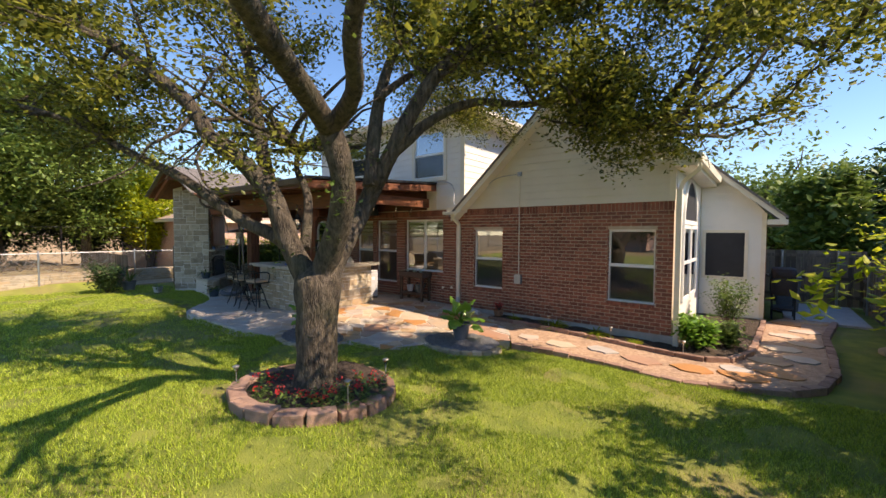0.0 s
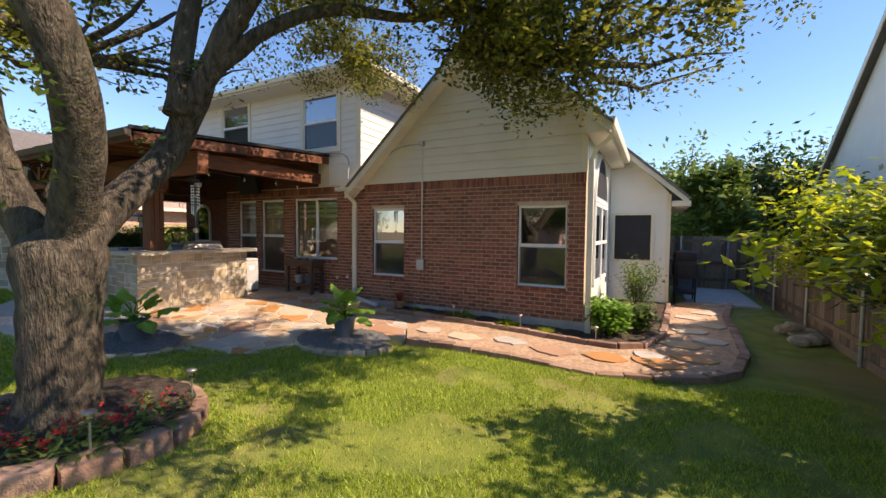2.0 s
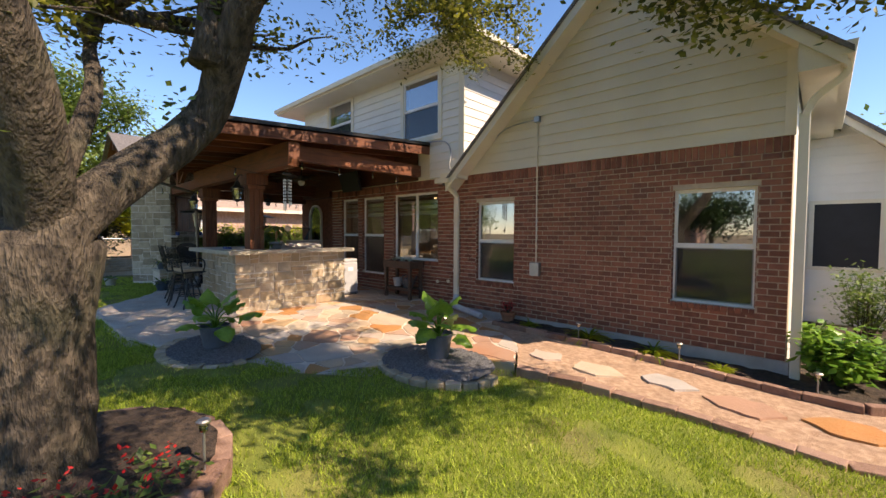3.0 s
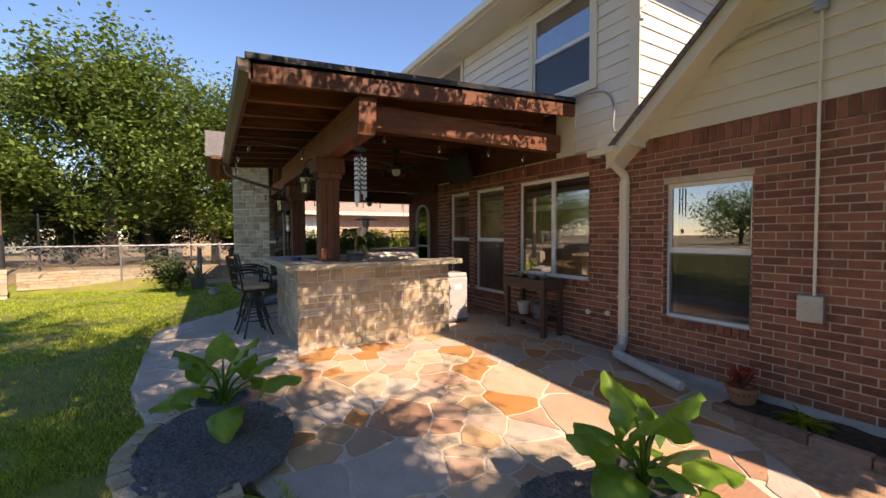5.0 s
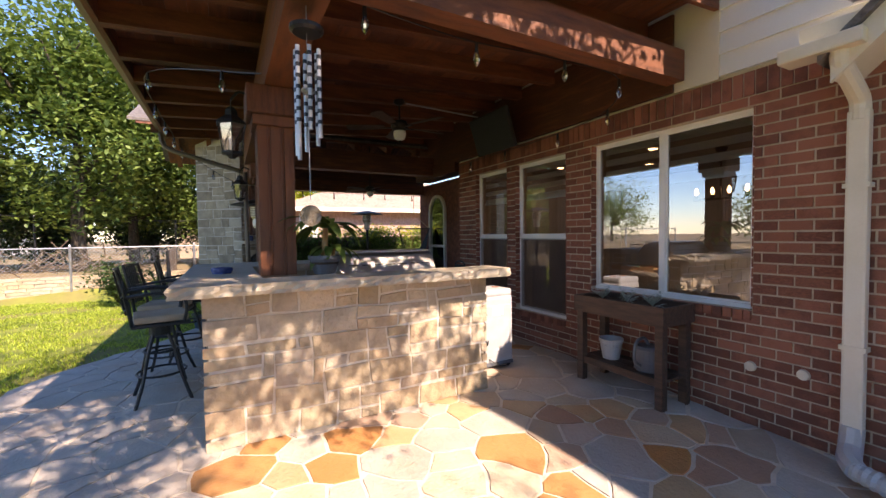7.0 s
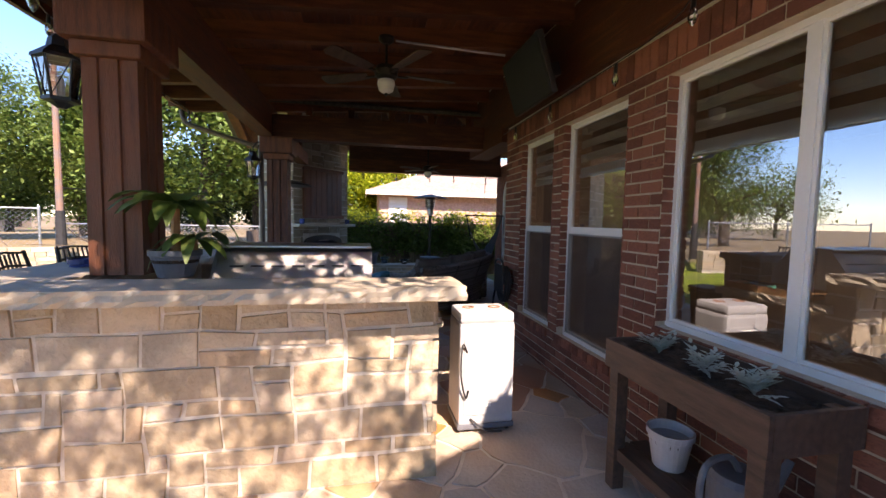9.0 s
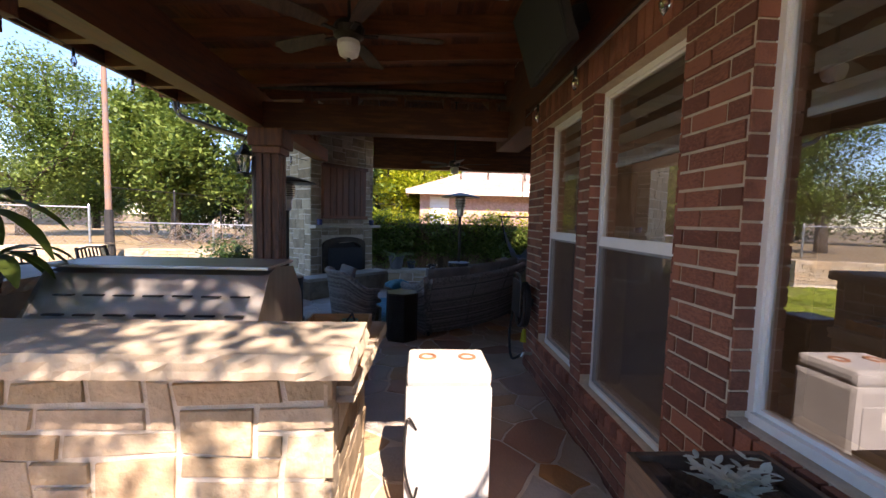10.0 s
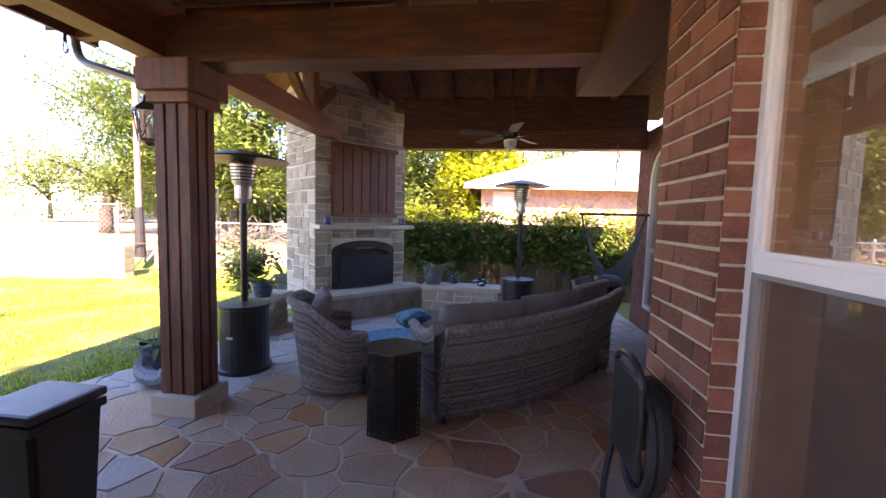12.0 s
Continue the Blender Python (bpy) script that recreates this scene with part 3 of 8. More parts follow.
# side of the gable block: tall arched window, and the set-back bay
wall_side = thing("wall_side", "cream siding side wall of the gable block", "wall", kind="structure")
part("side_sheathing", BX(1.80, 1.95, WY + 0.31, 12.35, -0.4, 3.5), M_WHITE, wall_side)
win_arch = thing("window_side", "tall arched white window with double sashes", "window", kind="structure")
def along_y(bm):
    """Turn a mesh built facing -y at y=0 to face +x at x = 1.95."""
    bmesh.ops.transform(bm, matrix=Matrix(((0, -1, 0, 1.95), (1, 0, 0, 0), (0, 0, 1, 0), (0, 0, 0, 1))), verts=bm.verts)
    return bm
abm2, ainn2 = arch_ring(10.25, 1.1, 2.27, 2.30, -0.05, -0.002, 0.1)
part("arch_frame", along_y(abm2), M_VINYL, win_arch)
# the arch pane is near-black instead of glass, painting in a dark room
part("pane", along_y(PR(ainn2, "y", -0.025, -0.018)), M_NEARBLACK, win_arch)
for a in (9.15, 10.30):
    fr = bmesh.new()
    for q in ((a, a + 0.07, 0.5, 2.25), (a + 0.98, a + 1.05, 0.5, 2.25), (a + 0.07, a + 0.98, 0.5, 0.58), (a + 0.07, a + 0.98, 2.17, 2.25), (a + 0.07, a + 0.98, 1.35, 1.42)):
        box(fr, q[0], q[1], -0.05, -0.002, q[2], q[3])
    part("window_frame", along_y(fr), M_VINYL, win_arch)
    for c, d in ((0.58, 1.35), (1.42, 2.17)):
        part("pane", along_y(BX(a + 0.07, a + 0.98, -0.025, -0.018, c, d)), G_WIN, win_arch)
        # near-black sheet behind each pane paints the shade of an unbuilt room
        part("backing", along_y(BX(a + 0.07, a + 0.98, -0.012, -0.004, c, d)), M_NEARBLACK, win_arch)
BY = 12.35
wall_bay = thing("wall_bay", "cream siding set-back wall with a brick end", "wall", kind="structure")
part("sheathing", PR([(1.95, -0.4), (3.41, -0.4), (3.41, 2.6), (1.95, 4.05)], "y", BY + 0.02, BY + 0.2), M_SIDING, wall_bay)
lap_boards(wall_bay, lambda z: 1.97, lambda z: min(3.38, 3.41 + (2.66 - z)), -0.2, 3.95, BY, 0.178, M_WHITE)
part("corner_trim", BX(3.33, 3.43, BY - 0.03, BY + 0.02, -0.3, 2.62), M_TRIM, wall_bay)
part("brick_end", BX(3.20, 3.44, BY + 0.2, 16.5, -0.4, 2.55), M_BRICKJ, wall_bay)
roof_bay = thing("roof_bay", "grey shingled lean-to roof with cream rake", "roof", kind="structure")
part("shingle_slope", PR([(1.95, 4.16), (3.85, 2.44), (3.85, 2.51), (1.95, 4.24)], "y", BY - 0.35, 16.6), M_SHINGLE, roof_bay)
part("rake_board", PR([(1.95, 4.00), (3.80, 2.33), (3.80, 2.48), (1.95, 4.155)], "y", BY - 0.32, BY - 0.29), M_TRIM, roof_bay)
part("soffit", PR([(1.95, 4.04), (3.80, 2.37), (3.80, 2.39), (1.95, 4.06)], "y", BY - 0.29, BY + 0.02), M_TRIM, roof_bay)
part("eave_box", BX(3.44, 3.85, BY - 0.33, 16.5, 2.30, 2.43), M_TRIM, roof_bay)
win_bay = thing("window_bay", "square window with black sun screen and cream trim", "window", kind="structure")
for q in ((2.02, 2.10, 0.82, 2.16), (2.98, 3.06, 0.82, 2.16), (2.10, 2.98, 2.09, 2.16), (2.10, 2.98, 0.82, 0.89)):
    part("window_frame", BX(q[0], q[1], BY - 0.05, BY - 0.005, q[2], q[3]), M_TRIM, win_bay)
part("sun_screen", BX(2.10, 2.98, BY - 0.034, BY - 0.022, 0.89, 2.09), M_NEARBLACK, win_bay)

# second storey
wall_upper = thing("wall_upper", "cream lap siding upper storey", "wall", kind="structure")
U1, U2 = (-5.20, -4.02, 3.70, 5.08), (-8.60, -7.42, 4.0, 5.25)
wall_with_holes(-10.1, -3.3, 2.72, 5.42, WY + 0.02, WY + 0.2, [U2, U1], M_SIDING, wall_upper, "sheathing")
zz = 2.75
while zz < 5.35:
    segs = [(-10.1, -3.32)]
    for u in (U1, U2):
        if zz + 0.178 > u[2] - 0.08 and zz < u[3] + 0.08:
            segs = [q for s in segs for q in ((s[0], u[0] - 0.1), (u[1] + 0.1, s[1])) if s[0] < u[0] < s[1]] + [s for s in segs if not s[0] < u[0] < s[1]]
    for a, b in segs:
        lap_boards(wall_upper, lambda z, a=a: a, lambda z, b=b: b, zz, zz + 0.178, WY, 0.178, M_WHITE)
    zz += 0.178
part("side_sheathing", BX(-3.5, -3.3, WY + 0.2, 16.0, 2.7, 5.42), M_WHITE, wall_upper)
zz = 2.75
while zz < 5.40:
    bm = bmesh.new()
    vs = [bm.verts.new(p) for p in ((-3.282, WY - 0.02, zz), (-3.282, 16, zz), (-3.296, 16, zz + 0.178), (-3.296, WY - 0.02, zz + 0.178), (-3.32, WY - 0.02, zz), (-3.32, 16, zz))]
    for f in ((0, 1, 2, 3), (1, 0, 4, 5)):
        bm.faces.new([vs[i] for i in f])
    part("board", bm, M_WHITE, wall_upper)
    zz += 0.178
part("corner_trim", BX(-3.42, -3.275, WY - 0.035, WY - 0.015, 2.9, 5.42), M_TRIM, wall_upper)
for i, u in enumerate((U1, U2)):
    window_unit("window_%d" % (6 + i), u, WY - 0.02, "upper white sash window with blinds")
    wb = thing("window_trim_%d" % (1 + i), "wide cream window surround", "window trim", kind="structure")
    for q in ((u[0] - 0.1, u[0], u[2] - 0.1, u[3] + 0.1), (u[1], u[1] + 0.1, u[2] - 0.1, u[3] + 0.1), (u[0], u[1], u[3], u[3] + 0.1), (u[0], u[1], u[2] - 0.1, u[2])):
        part("casing", BX(q[0], q[1], WY - 0.04, WY + 0.03, q[2], q[3]), M_TRIM, wb)
    part("blind", BX(u[0] + 0.05, u[1] - 0.05, WY + 0.12, WY + 0.13, u[2], u[3]), M_GREYPL, wb)
roof_upper = thing("roof_upper", "grey shingled hip roof of the upper storey", "roof", kind="structure")
x0, x1, y0, y1, ze = -10.7, -2.68, 7.47, 16.6, 5.42
rv = [(x0, y0, ze), (x1, y0, ze), (x1, y1, ze), (x0, y1, ze), (-7.0, 12.0, 7.4), (-6.4, 12.0, 7.4)]
hip = raw("hip", rv, [(0, 1, 5, 4), (1, 2, 5), (2, 3, 4, 5), (3, 0, 4), (3, 2, 1, 0)], M_SHINGLE, roof_upper)
part("fascia", BX(x0, x1, y0 - 0.03, y0, ze - 0.16, ze), M_TRIM, roof_upper)
part("fascia", BX(x1, x1 + 0.03, y0 - 0.03, y1, ze - 0.16, ze), M_TRIM, roof_upper)
part("gutter", PR([(y0 - 0.13, ze - 0.02), (y0 - 0.11, ze - 0.12), (y0 - 0.03, ze - 0.12), (y0 - 0.03, ze - 0.02)], "x", x0, x1 + 0.1), M_TRIM, roof_upper)
part("gutter", PR([(x1 + 0.13, ze - 0.02), (x1 + 0.11, ze - 0.12), (x1 + 0.03, ze - 0.12), (x1 + 0.03, ze - 0.02)], "y", y0 - 0.1, y1), M_TRIM, roof_upper)
part("soffit", BX(x0, x1, y0, y1, ze - 0.16, ze - 0.14), M_TRIM, roof_upper)
part("vent_pipe", lathe([(0.05, 0), (0.05, 0.55), (0.075, 0.55), (0.075, 0.62), (0.04, 0.64)], 10, (-3.6, 10.5, 6.0)), M_STEEL, roof_upper)
# the rest of the house closes the place behind
solid("wall_house_core", BX(-13.2, -3.6, 12.2, 16.2, -0.4, 5.3), M_BEIGE, "plain rear mass of the house", "wall", "structure")

# ---- patio roof ----
def proof_z(y):
    """Underside of the patio roof deck."""
    return 3.13 + (y - 3.75) * 0.067
patio_roof = thing("roof_patio", "dark stained cedar patio roof with shingles", "roof", kind="structure")
RX0, RX1, RY0, RY1 = -13.6, -4.30, 3.72, WY
def deck(x0, x1, y0, y1, t0, t1):
    return PR([(y0, proof_z(y0) + t0), (y1, proof_z(y1) + t0), (y1, proof_z(y1) + t1), (y0, proof_z(y0) + t1)], "x", x0, x1)
part("shingles", deck(-10.0, RX1 - 0.02, RY0 - 0.03, RY1 - 0.02, 0.075, 0.12), M_SHINGLE, patio_roof)
yy = RY0
while yy < RY1 - 0.05:
    part("ceiling_board", deck(-10.0, RX1, yy, min(yy + 0.137, RY1), 0.04 if int(yy * 7) % 2 else 0.043, 0.07), M_CEDAR, patio_roof)
    yy += 0.14
part("fascia", deck(RX1 - 0.04, RX1, RY0, RY1 - 0.03, -0.13, 0.07), M_CEDARY, patio_roof)
part("drip_edge", deck(RX1 - 0.01, RX1 + 0.02, RY0 - 0.05, RY1 - 0.03, 0.075, 0.135), M_BLACK, patio_roof)
part("gutter", PR([(RY0 - 0.12, 3.20), (RY0 - 0.10, 3.09), (RY0 - 0.02, 3.07), (RY0 - 0.02, 3.20)], "x", -10.0, RX1 + 0.01), M_GUTTER, patio_roof)
part("eave_fascia", BX(-10.0, RX1, RY0 - 0.02, RY0 + 0.02, 3.02, 3.20), M_CEDAR, patio_roof)
xj = -4.95
while xj > -10.0:
    part("joist", deck(xj - 0.045, xj + 0.045, RY0 + 0.02, RY1 - 0.06, -0.12, 0.04), M_CEDARY, patio_roof)
    xj -= 0.61
part("ledger", BX(-10.0, -4.67, WY - 0.06, WY - 0.01, 2.74, 3.42), M_CEDAR, patio_roof)
part("girder", PR([(-9.75, 2.66), (-4.40, 2.66), (-4.36, 2.78), (-4.36, 3.06), (-9.75, 3.06)], "y", 4.78, 4.98), M_CEDAR, patio_roof)
part("cross_beam", BX(-4.72, -4.56, 4.98, WY - 0.06, 2.80, 3.06), M_CEDARY, patio_roof)
part("cross_beam", BX(-9.60, -9.36, 4.98, 8.1, 2.62, 2.95), M_CEDARY, patio_roof)
part("end_siding", BX(-4.67, -4.3, WY - 0.03, WY, 2.73, 3.45), M_SIDING, patio_roof)


def post(x, y, z0, z1, label, base=None):
    p = thing("patio_post", label, "post")
    h = 0.135
    side = [(-h, -h)]
    for g in (-0.05, 0.05):
        side += [(g - 0.012, -h), (g - 0.008, -h + 0.014), (g + 0.008, -h + 0.014), (g + 0.012, -h)]
    outline = []
    for k in range(4):
        c_, s_ = round(math.cos(k * math.pi / 2)), round(math.sin(k * math.pi / 2))
        outline += [(x + u * c_ - v * s_, y + u * s_ + v * c_) for u, v in side]
    part("shaft", PR(outline, "z", z0, z1 - 0.22), M_CEDARZ, p)
    part("collar", BX(x - 0.17, x + 0.17, y - 0.17, y + 0.17, z1 - 0.30, z1 - 0.22, bev=0.01), M_CEDARZ, p)
    part("capital", BX(x - 0.21, x + 0.21, y - 0.21, y + 0.21, z1 - 0.22, z1, bev=0.015), M_CEDARZ, p)
    if base:
        part("stone_base", BX(x - 0.19, x + 0.19, y - 0.19, y + 0.19, base[0], base[1], bev=0.015), M_SLAB, p)
    return p
post(-6.06, 4.86, 1.17, 2.66, "reddish cedar post standing on the stone bar")
post(-9.45, 5.05, 0.15, 2.62, "dark cedar post on a limestone base block", base=(-0.02, 0.15))

# vaulted roof over the fireplace corner
vault = thing("roof_vault", "vaulted cedar roof with rafters over the fireplace", "roof", kind="structure")
def vz(x):
    return 4.0 - 0.45 * abs(x + 11.75)
for a, b in ((-13.7, -11.75), (-11.75, -9.6)):
    part("deck_board", PR([(a, vz(a) + 0.10), (b, vz(b) + 0.10), (b, vz(b) + 0.13), (a, vz(a) + 0.13)], "y", 3.4, 10.0), M_CEDAR, vault)
    part("shingles", PR([(a, vz(a) + 0.14), (b, vz(b) + 0.14), (b, vz(b) + 0.18), (a, vz(a) + 0.18)], "y", 3.3, 10.1), M_SHINGLE, vault)
yr = 3.6
while yr < 9.6:
    for a, b in ((-13.6, -11.75), (-11.75, -9.7)):
        part("rafter", PR([(a, vz(a) - 0.04), (b, vz(b) - 0.04), (b, vz(b) + 0.10), (a, vz(a) + 0.10)], "y", yr - 0.045, yr + 0.045), M_CEDAR, vault)
    yr += 0.61
part("end_infill", BX(-13.15, -13.05, 5.9, 9.6, 2.92, 3.44), M_CEDARY, vault)
part("recess_beam", BX(-10.15, -8.52, WY - 0.075, WY + 0.26, 2.58, 2.76), M_CEDAR, vault)
part("ridge_beam", BX(-11.82, -11.68, 3.4, 10.0, 3.72, 3.96), M_CEDARY, vault)
part("end_beam", BX(-13.2, -13.0, 5.9, 9.6, 2.64, 2.92), M_CEDARY, vault)
part("tie_beam", PR([(-12.6, 2.66), (-9.6, 2.66), (-9.6, 2.90), (-12.6, 2.90)], "y", 4.85, 5.05), M_CEDAR, vault)
part("king_post", BX(-11.83, -11.67, 4.87, 5.03, 2.90, 3.75), M_CEDARZ, vault)
for s in (-1, 1):
    part("brace", PR([(-11.75 + s * 0.08, 2.95), (-11.75 + s * 0.2, 2.95), (-11.75 + s * 0.9, 3.45), (-11.75 + s * 0.78, 3.5)], "y", 4.9, 5.0), M_CEDAR, vault)

# ---- plants ----
def leaf_quads(centres, n, spread, size, rnd, flat=0.3, droop=0.0, squash=1.0):
    """n leaves round random centres: folded diamonds. Returns vertices and faces."""
    vs, fs = [], []
    for _ in range(n):
        c = centres[rnd.randrange(len(centres))]
        r = spread * (c[3] if len(c) > 3 else 1.0)
        p = Vector((c[0] + rnd.gauss(0, r), c[1] + rnd.gauss(0, r), c[2] + rnd.gauss(0, r * squash)))
        d = Vector((rnd.gauss(0, 1), rnd.gauss(0, 1), rnd.gauss(0, flat) - droop)).normalized()
        s = size * rnd.uniform(0.6, 1.3)
        w = d.cross(Vector((rnd.gauss(0, 0.4), rnd.gauss(0, 0.4), 1))).normalized() * s * 0.28
        i = len(vs)
        up = d.cross(w) * 0.15
        vs += [p, p + d * s * 0.5 + w + up, p + d * s, p + d * s * 0.5 - w + up]
        fs.append((i, i + 1, i + 2, i + 3))
    return vs, fs


def wander(a, d, length, steps, rnd, lift=0.1, wob=0.25):
    pts, d = [Vector(a)], Vector(d).normalized()
    for _ in range(steps):
        d = (d + Vector((rnd.gauss(0, wob), rnd.gauss(0, wob), rnd.gauss(lift, wob * 0.7)))).normalized()
        pts.append(pts[-1] + d * length / steps)
    return pts


BOUGHS = {
    "A": [(-0.95, 1.66, 0.95), (-1.02, 1.61, 1.45), (-1.21, 1.48, 1.94), (-1.34, 1.33, 2.5), (-1.57, 1.11, 2.87), (-1.85, 0.84, 3.19), (-2.07, 0.68, 3.6), (-2.78, 0.15, 4.27), (-3.51, -0.29, 4.66), (-4.48, -0.93, 4.88)],
    "B": [(-1.10, 1.58, 1.5), (-1.41, 1.51, 1.92), (-2.07, 1.25, 2.23), (-2.84, 0.92, 2.74), (-3.83, 0.54, 3.18), (-4.75, 0.08, 3.66), (-5.92, -0.58, 4.08)],
    "C": [(-1.25, 1.46, 1.95), (-1.76, 1.52, 2.72), (-2.2, 1.6, 3.63), (-2.52, 1.65, 4.5), (-3.02, 1.56, 5.52), (-3.24, 1.43, 6.53)],
    "D": [(-0.9, 1.7, 0.95), (-0.86, 1.72, 1.5), (-0.45, 1.66, 2.1), (-0.15, 1.5, 2.6), (-0.1, 1.3, 3.1)],
    "D1": [(-0.1, 1.3, 3.1), (0.4, 0.65, 3.25), (1.0, -0.11, 3.42), (1.7, -1.1, 3.85), (2.3, -2.0, 4.4)],
    "D2": [(-0.1, 1.3, 3.1), (0.47, 1.15, 3.3), (1.1, 0.65, 3.6), (2.2, 0.27, 4.15), (3.3, 0.1, 4.7)],
    "N": [(-0.0, 3.21, 4.41), (1.5, 3.2, 4.75), (2.6, 3.0, 4.5), (3.5, 2.8, 4.1), (4.1, 2.75, 3.85)],
    "E": [(-0.86, 1.74, 0.95), (-0.8, 1.8, 1.55), (-1.14, 2.58, 2.34), (-0.78, 2.74, 3.05), (-0.38, 2.94, 3.84), (-0.0, 3.21, 4.41), (0.61, 3.66, 4.84), (1.19, 4.14, 5.13), (1.72, 4.58, 5.35), (2.66, 5.35, 5.89)],
    "F": [(-0.73, 2.76, 3.12), (-0.3, 3.15, 3.63), (0.11, 3.59, 3.9), (0.72, 3.95, 3.84), (1.31, 4.3, 3.92), (1.68, 4.59, 3.82), (2.23, 5.02, 3.51)],
    "G": [(-0.94, 2.56, 2.69), (-0.98, 2.71, 3.66), (-1.0, 3.0, 4.55), (-0.87, 3.54, 5.65), (-0.86, 3.86, 6.67)],
    "K": [(-0.84, 2.62, 3.9), (-1.0, 3.6, 4.6), (-1.4, 4.7, 5.0), (-1.9, 5.7, 5.1), (-2.4, 6.6, 4.9)],
    "M": [(1.72, 4.58, 5.35), (2.57, 5.23, 5.05), (3.23, 5.75, 4.82), (3.88, 6.13, 4.48)],
    "H": [(-1.36, 1.8, 1.83), (-1.62, 2.02, 2.52), (-1.93, 2.04, 2.95), (-2.0, 2.13, 3.26)],
}
RAD = {"A": (0.17, 0.045), "B": (0.105, 0.035), "C": (0.12, 0.045), "D": (0.165, 0.125), "D1": (0.12, 0.05), "D2": (0.10, 0.045), "E": (0.17, 0.045), "F": (0.085, 0.022), "G": (0.11, 0.045), "H": (0.08, 0.03), "K": (0.06, 0.02), "N": (0.05, 0.015), "M": (0.05, 0.02)}


def refine(pts, k=4):
    """Catmull-Rom points through a row."""
    P = [Vector(p) for p in pts]
    out = []
    for i in range(len(P) - 1):
        a, b, c, d = P[max(i - 1, 0)], P[i], P[i + 1], P[min(i + 2, len(P) - 1)]
        for j in range(k):
            t = j / k
            out.append(0.5 * ((2 * b) + (c - a) * t + (2 * a - 5 * b + 4 * c - d) * t * t + (3 * b - a - 3 * c + d) * t ** 3))
    return out + [P[-1]]


def oak():
    rnd = random.Random(11)
    t = thing("oak_tree", "spreading live oak with rough forked trunk and small leaves", "tree")
    bm = bmesh.new()
    tp = refine([(-0.90, 1.62, -0.05), (-0.91, 1.66, 0.35), (-0.91, 1.68, 0.85), (-0.93, 1.70, 1.30), (-0.92, 1.72, 1.62)], 5)
    tube(bm, tp, [0.33 - 0.08 * smooth01(0, 0.3, i / 20) + 0.04 * smooth01(0.6, 0.8, i / 20) - 0.18 * smooth01(0.85, 1.0, i / 20) for i in range(len(tp))], 22)
    tips = []
    for k, pts in BOUGHS.items():
        rp = refine(pts)
        r0, r1 = RAD[k]
        tube(bm, rp, [r0 + (r1 - r0) * (i / (len(rp) - 1)) ** 0.8 * (1 + 0.06 * math.sin(i * 1.7)) for i in range(len(rp))], 12)
        L = len(rp)
        for i in range(int(L * (0.75 if k in ("D1", "D2", "N") else 0.5)), L):
            for _ in range(1 if k in ("H", "D", "D1", "D2", "N") else 2):
                if rnd.random() < (0.45 if k in ("D1", "D2", "N") else 0.8) and rp[i].z > 3.2:
                    d = Vector((rnd.gauss(0, 1), rnd.gauss(0, 1), rnd.gauss(0.25, 0.5)))
                    b = wander(rp[i], d, rnd.uniform(0.7, 1.7), 5, rnd)
                    tube(bm, b, [0.03, 0.024, 0.018, 0.013, 0.009, 0.005], 5)
                    tips += [(*q, 1.0) for q in b[2:]]
                    for q in (b[2], b[4]):
                        b2 = wander(q, (rnd.gauss(0, 1), rnd.gauss(0, 1), rnd.gauss(0, 0.4)), rnd.uniform(0.4, 0.9), 4, rnd, -0.05)
                        tube(bm, b2, [0.012, 0.010, 0.008, 0.005, 0.003], 4)
                        tips += [(*q2, 1.0) for q2 in b2[1:]]
    # upper crown limbs
    for _ in range(80):
        a = rnd.uniform(0, 2 * math.pi)
        q = rp[-1] if rnd.random() < 0.2 else Vector(BOUGHS[rnd.choice("ACEEGGF")][-1])
        d = Vector((math.cos(a), math.sin(a), rnd.uniform(0.0, 0.6)))
        b = wander(q, d, rnd.uniform(1.5, 3.2), 7, rnd, 0.06)
        tube(bm, b, [0.05 - 0.006 * i for i in range(8)], 5)
        tips += [(*q2, 1.3) for q2 in b[2:]]
    for v in bm.verts:
        n = noise.noise(v.co * 5.0) * 0.022 + noise.noise(v.co * 14.0) * 0.010
        if v.co.z < 4:
            v.co += Vector((v.co.x + 0.9, v.co.y - 1.7, 0)).normalized() * n
    part("trunk", bm, M_BARK, t, "grey ridged bark with lichen", smooth=True)
    tips = [p for p in tips if p[2] > 3.0 and (p[2] > 4.5 or math.hypot(p[0] + 0.9, p[1] - 1.7) > 2.2 or rnd.random() < 0.25)]
    vs, fs = leaf_quads(tips, 84000, 0.12, 0.082, rnd, 0.5, 0.15)
    raw("crown", vs, fs, M_LEAF, t)
    # hanging lighter sprays out on the long limb
    spray = []
    for _ in range(34):
        x = rnd.uniform(0.3, 1.0)
        q = Vector(BOUGHS["F"][3]).lerp(Vector(BOUGHS["F"][6]), x) + Vector((rnd.gauss(0.1, 0.35), rnd.gauss(0, 0.5), rnd.uniform(-0.25, 0.5)))
        spray += [(*p, 0.7) for p in wander(q, (rnd.gauss(0.3, 0.6), rnd.gauss(0, 0.6), -0.3), 0.6, 4, rnd, -0.15)]
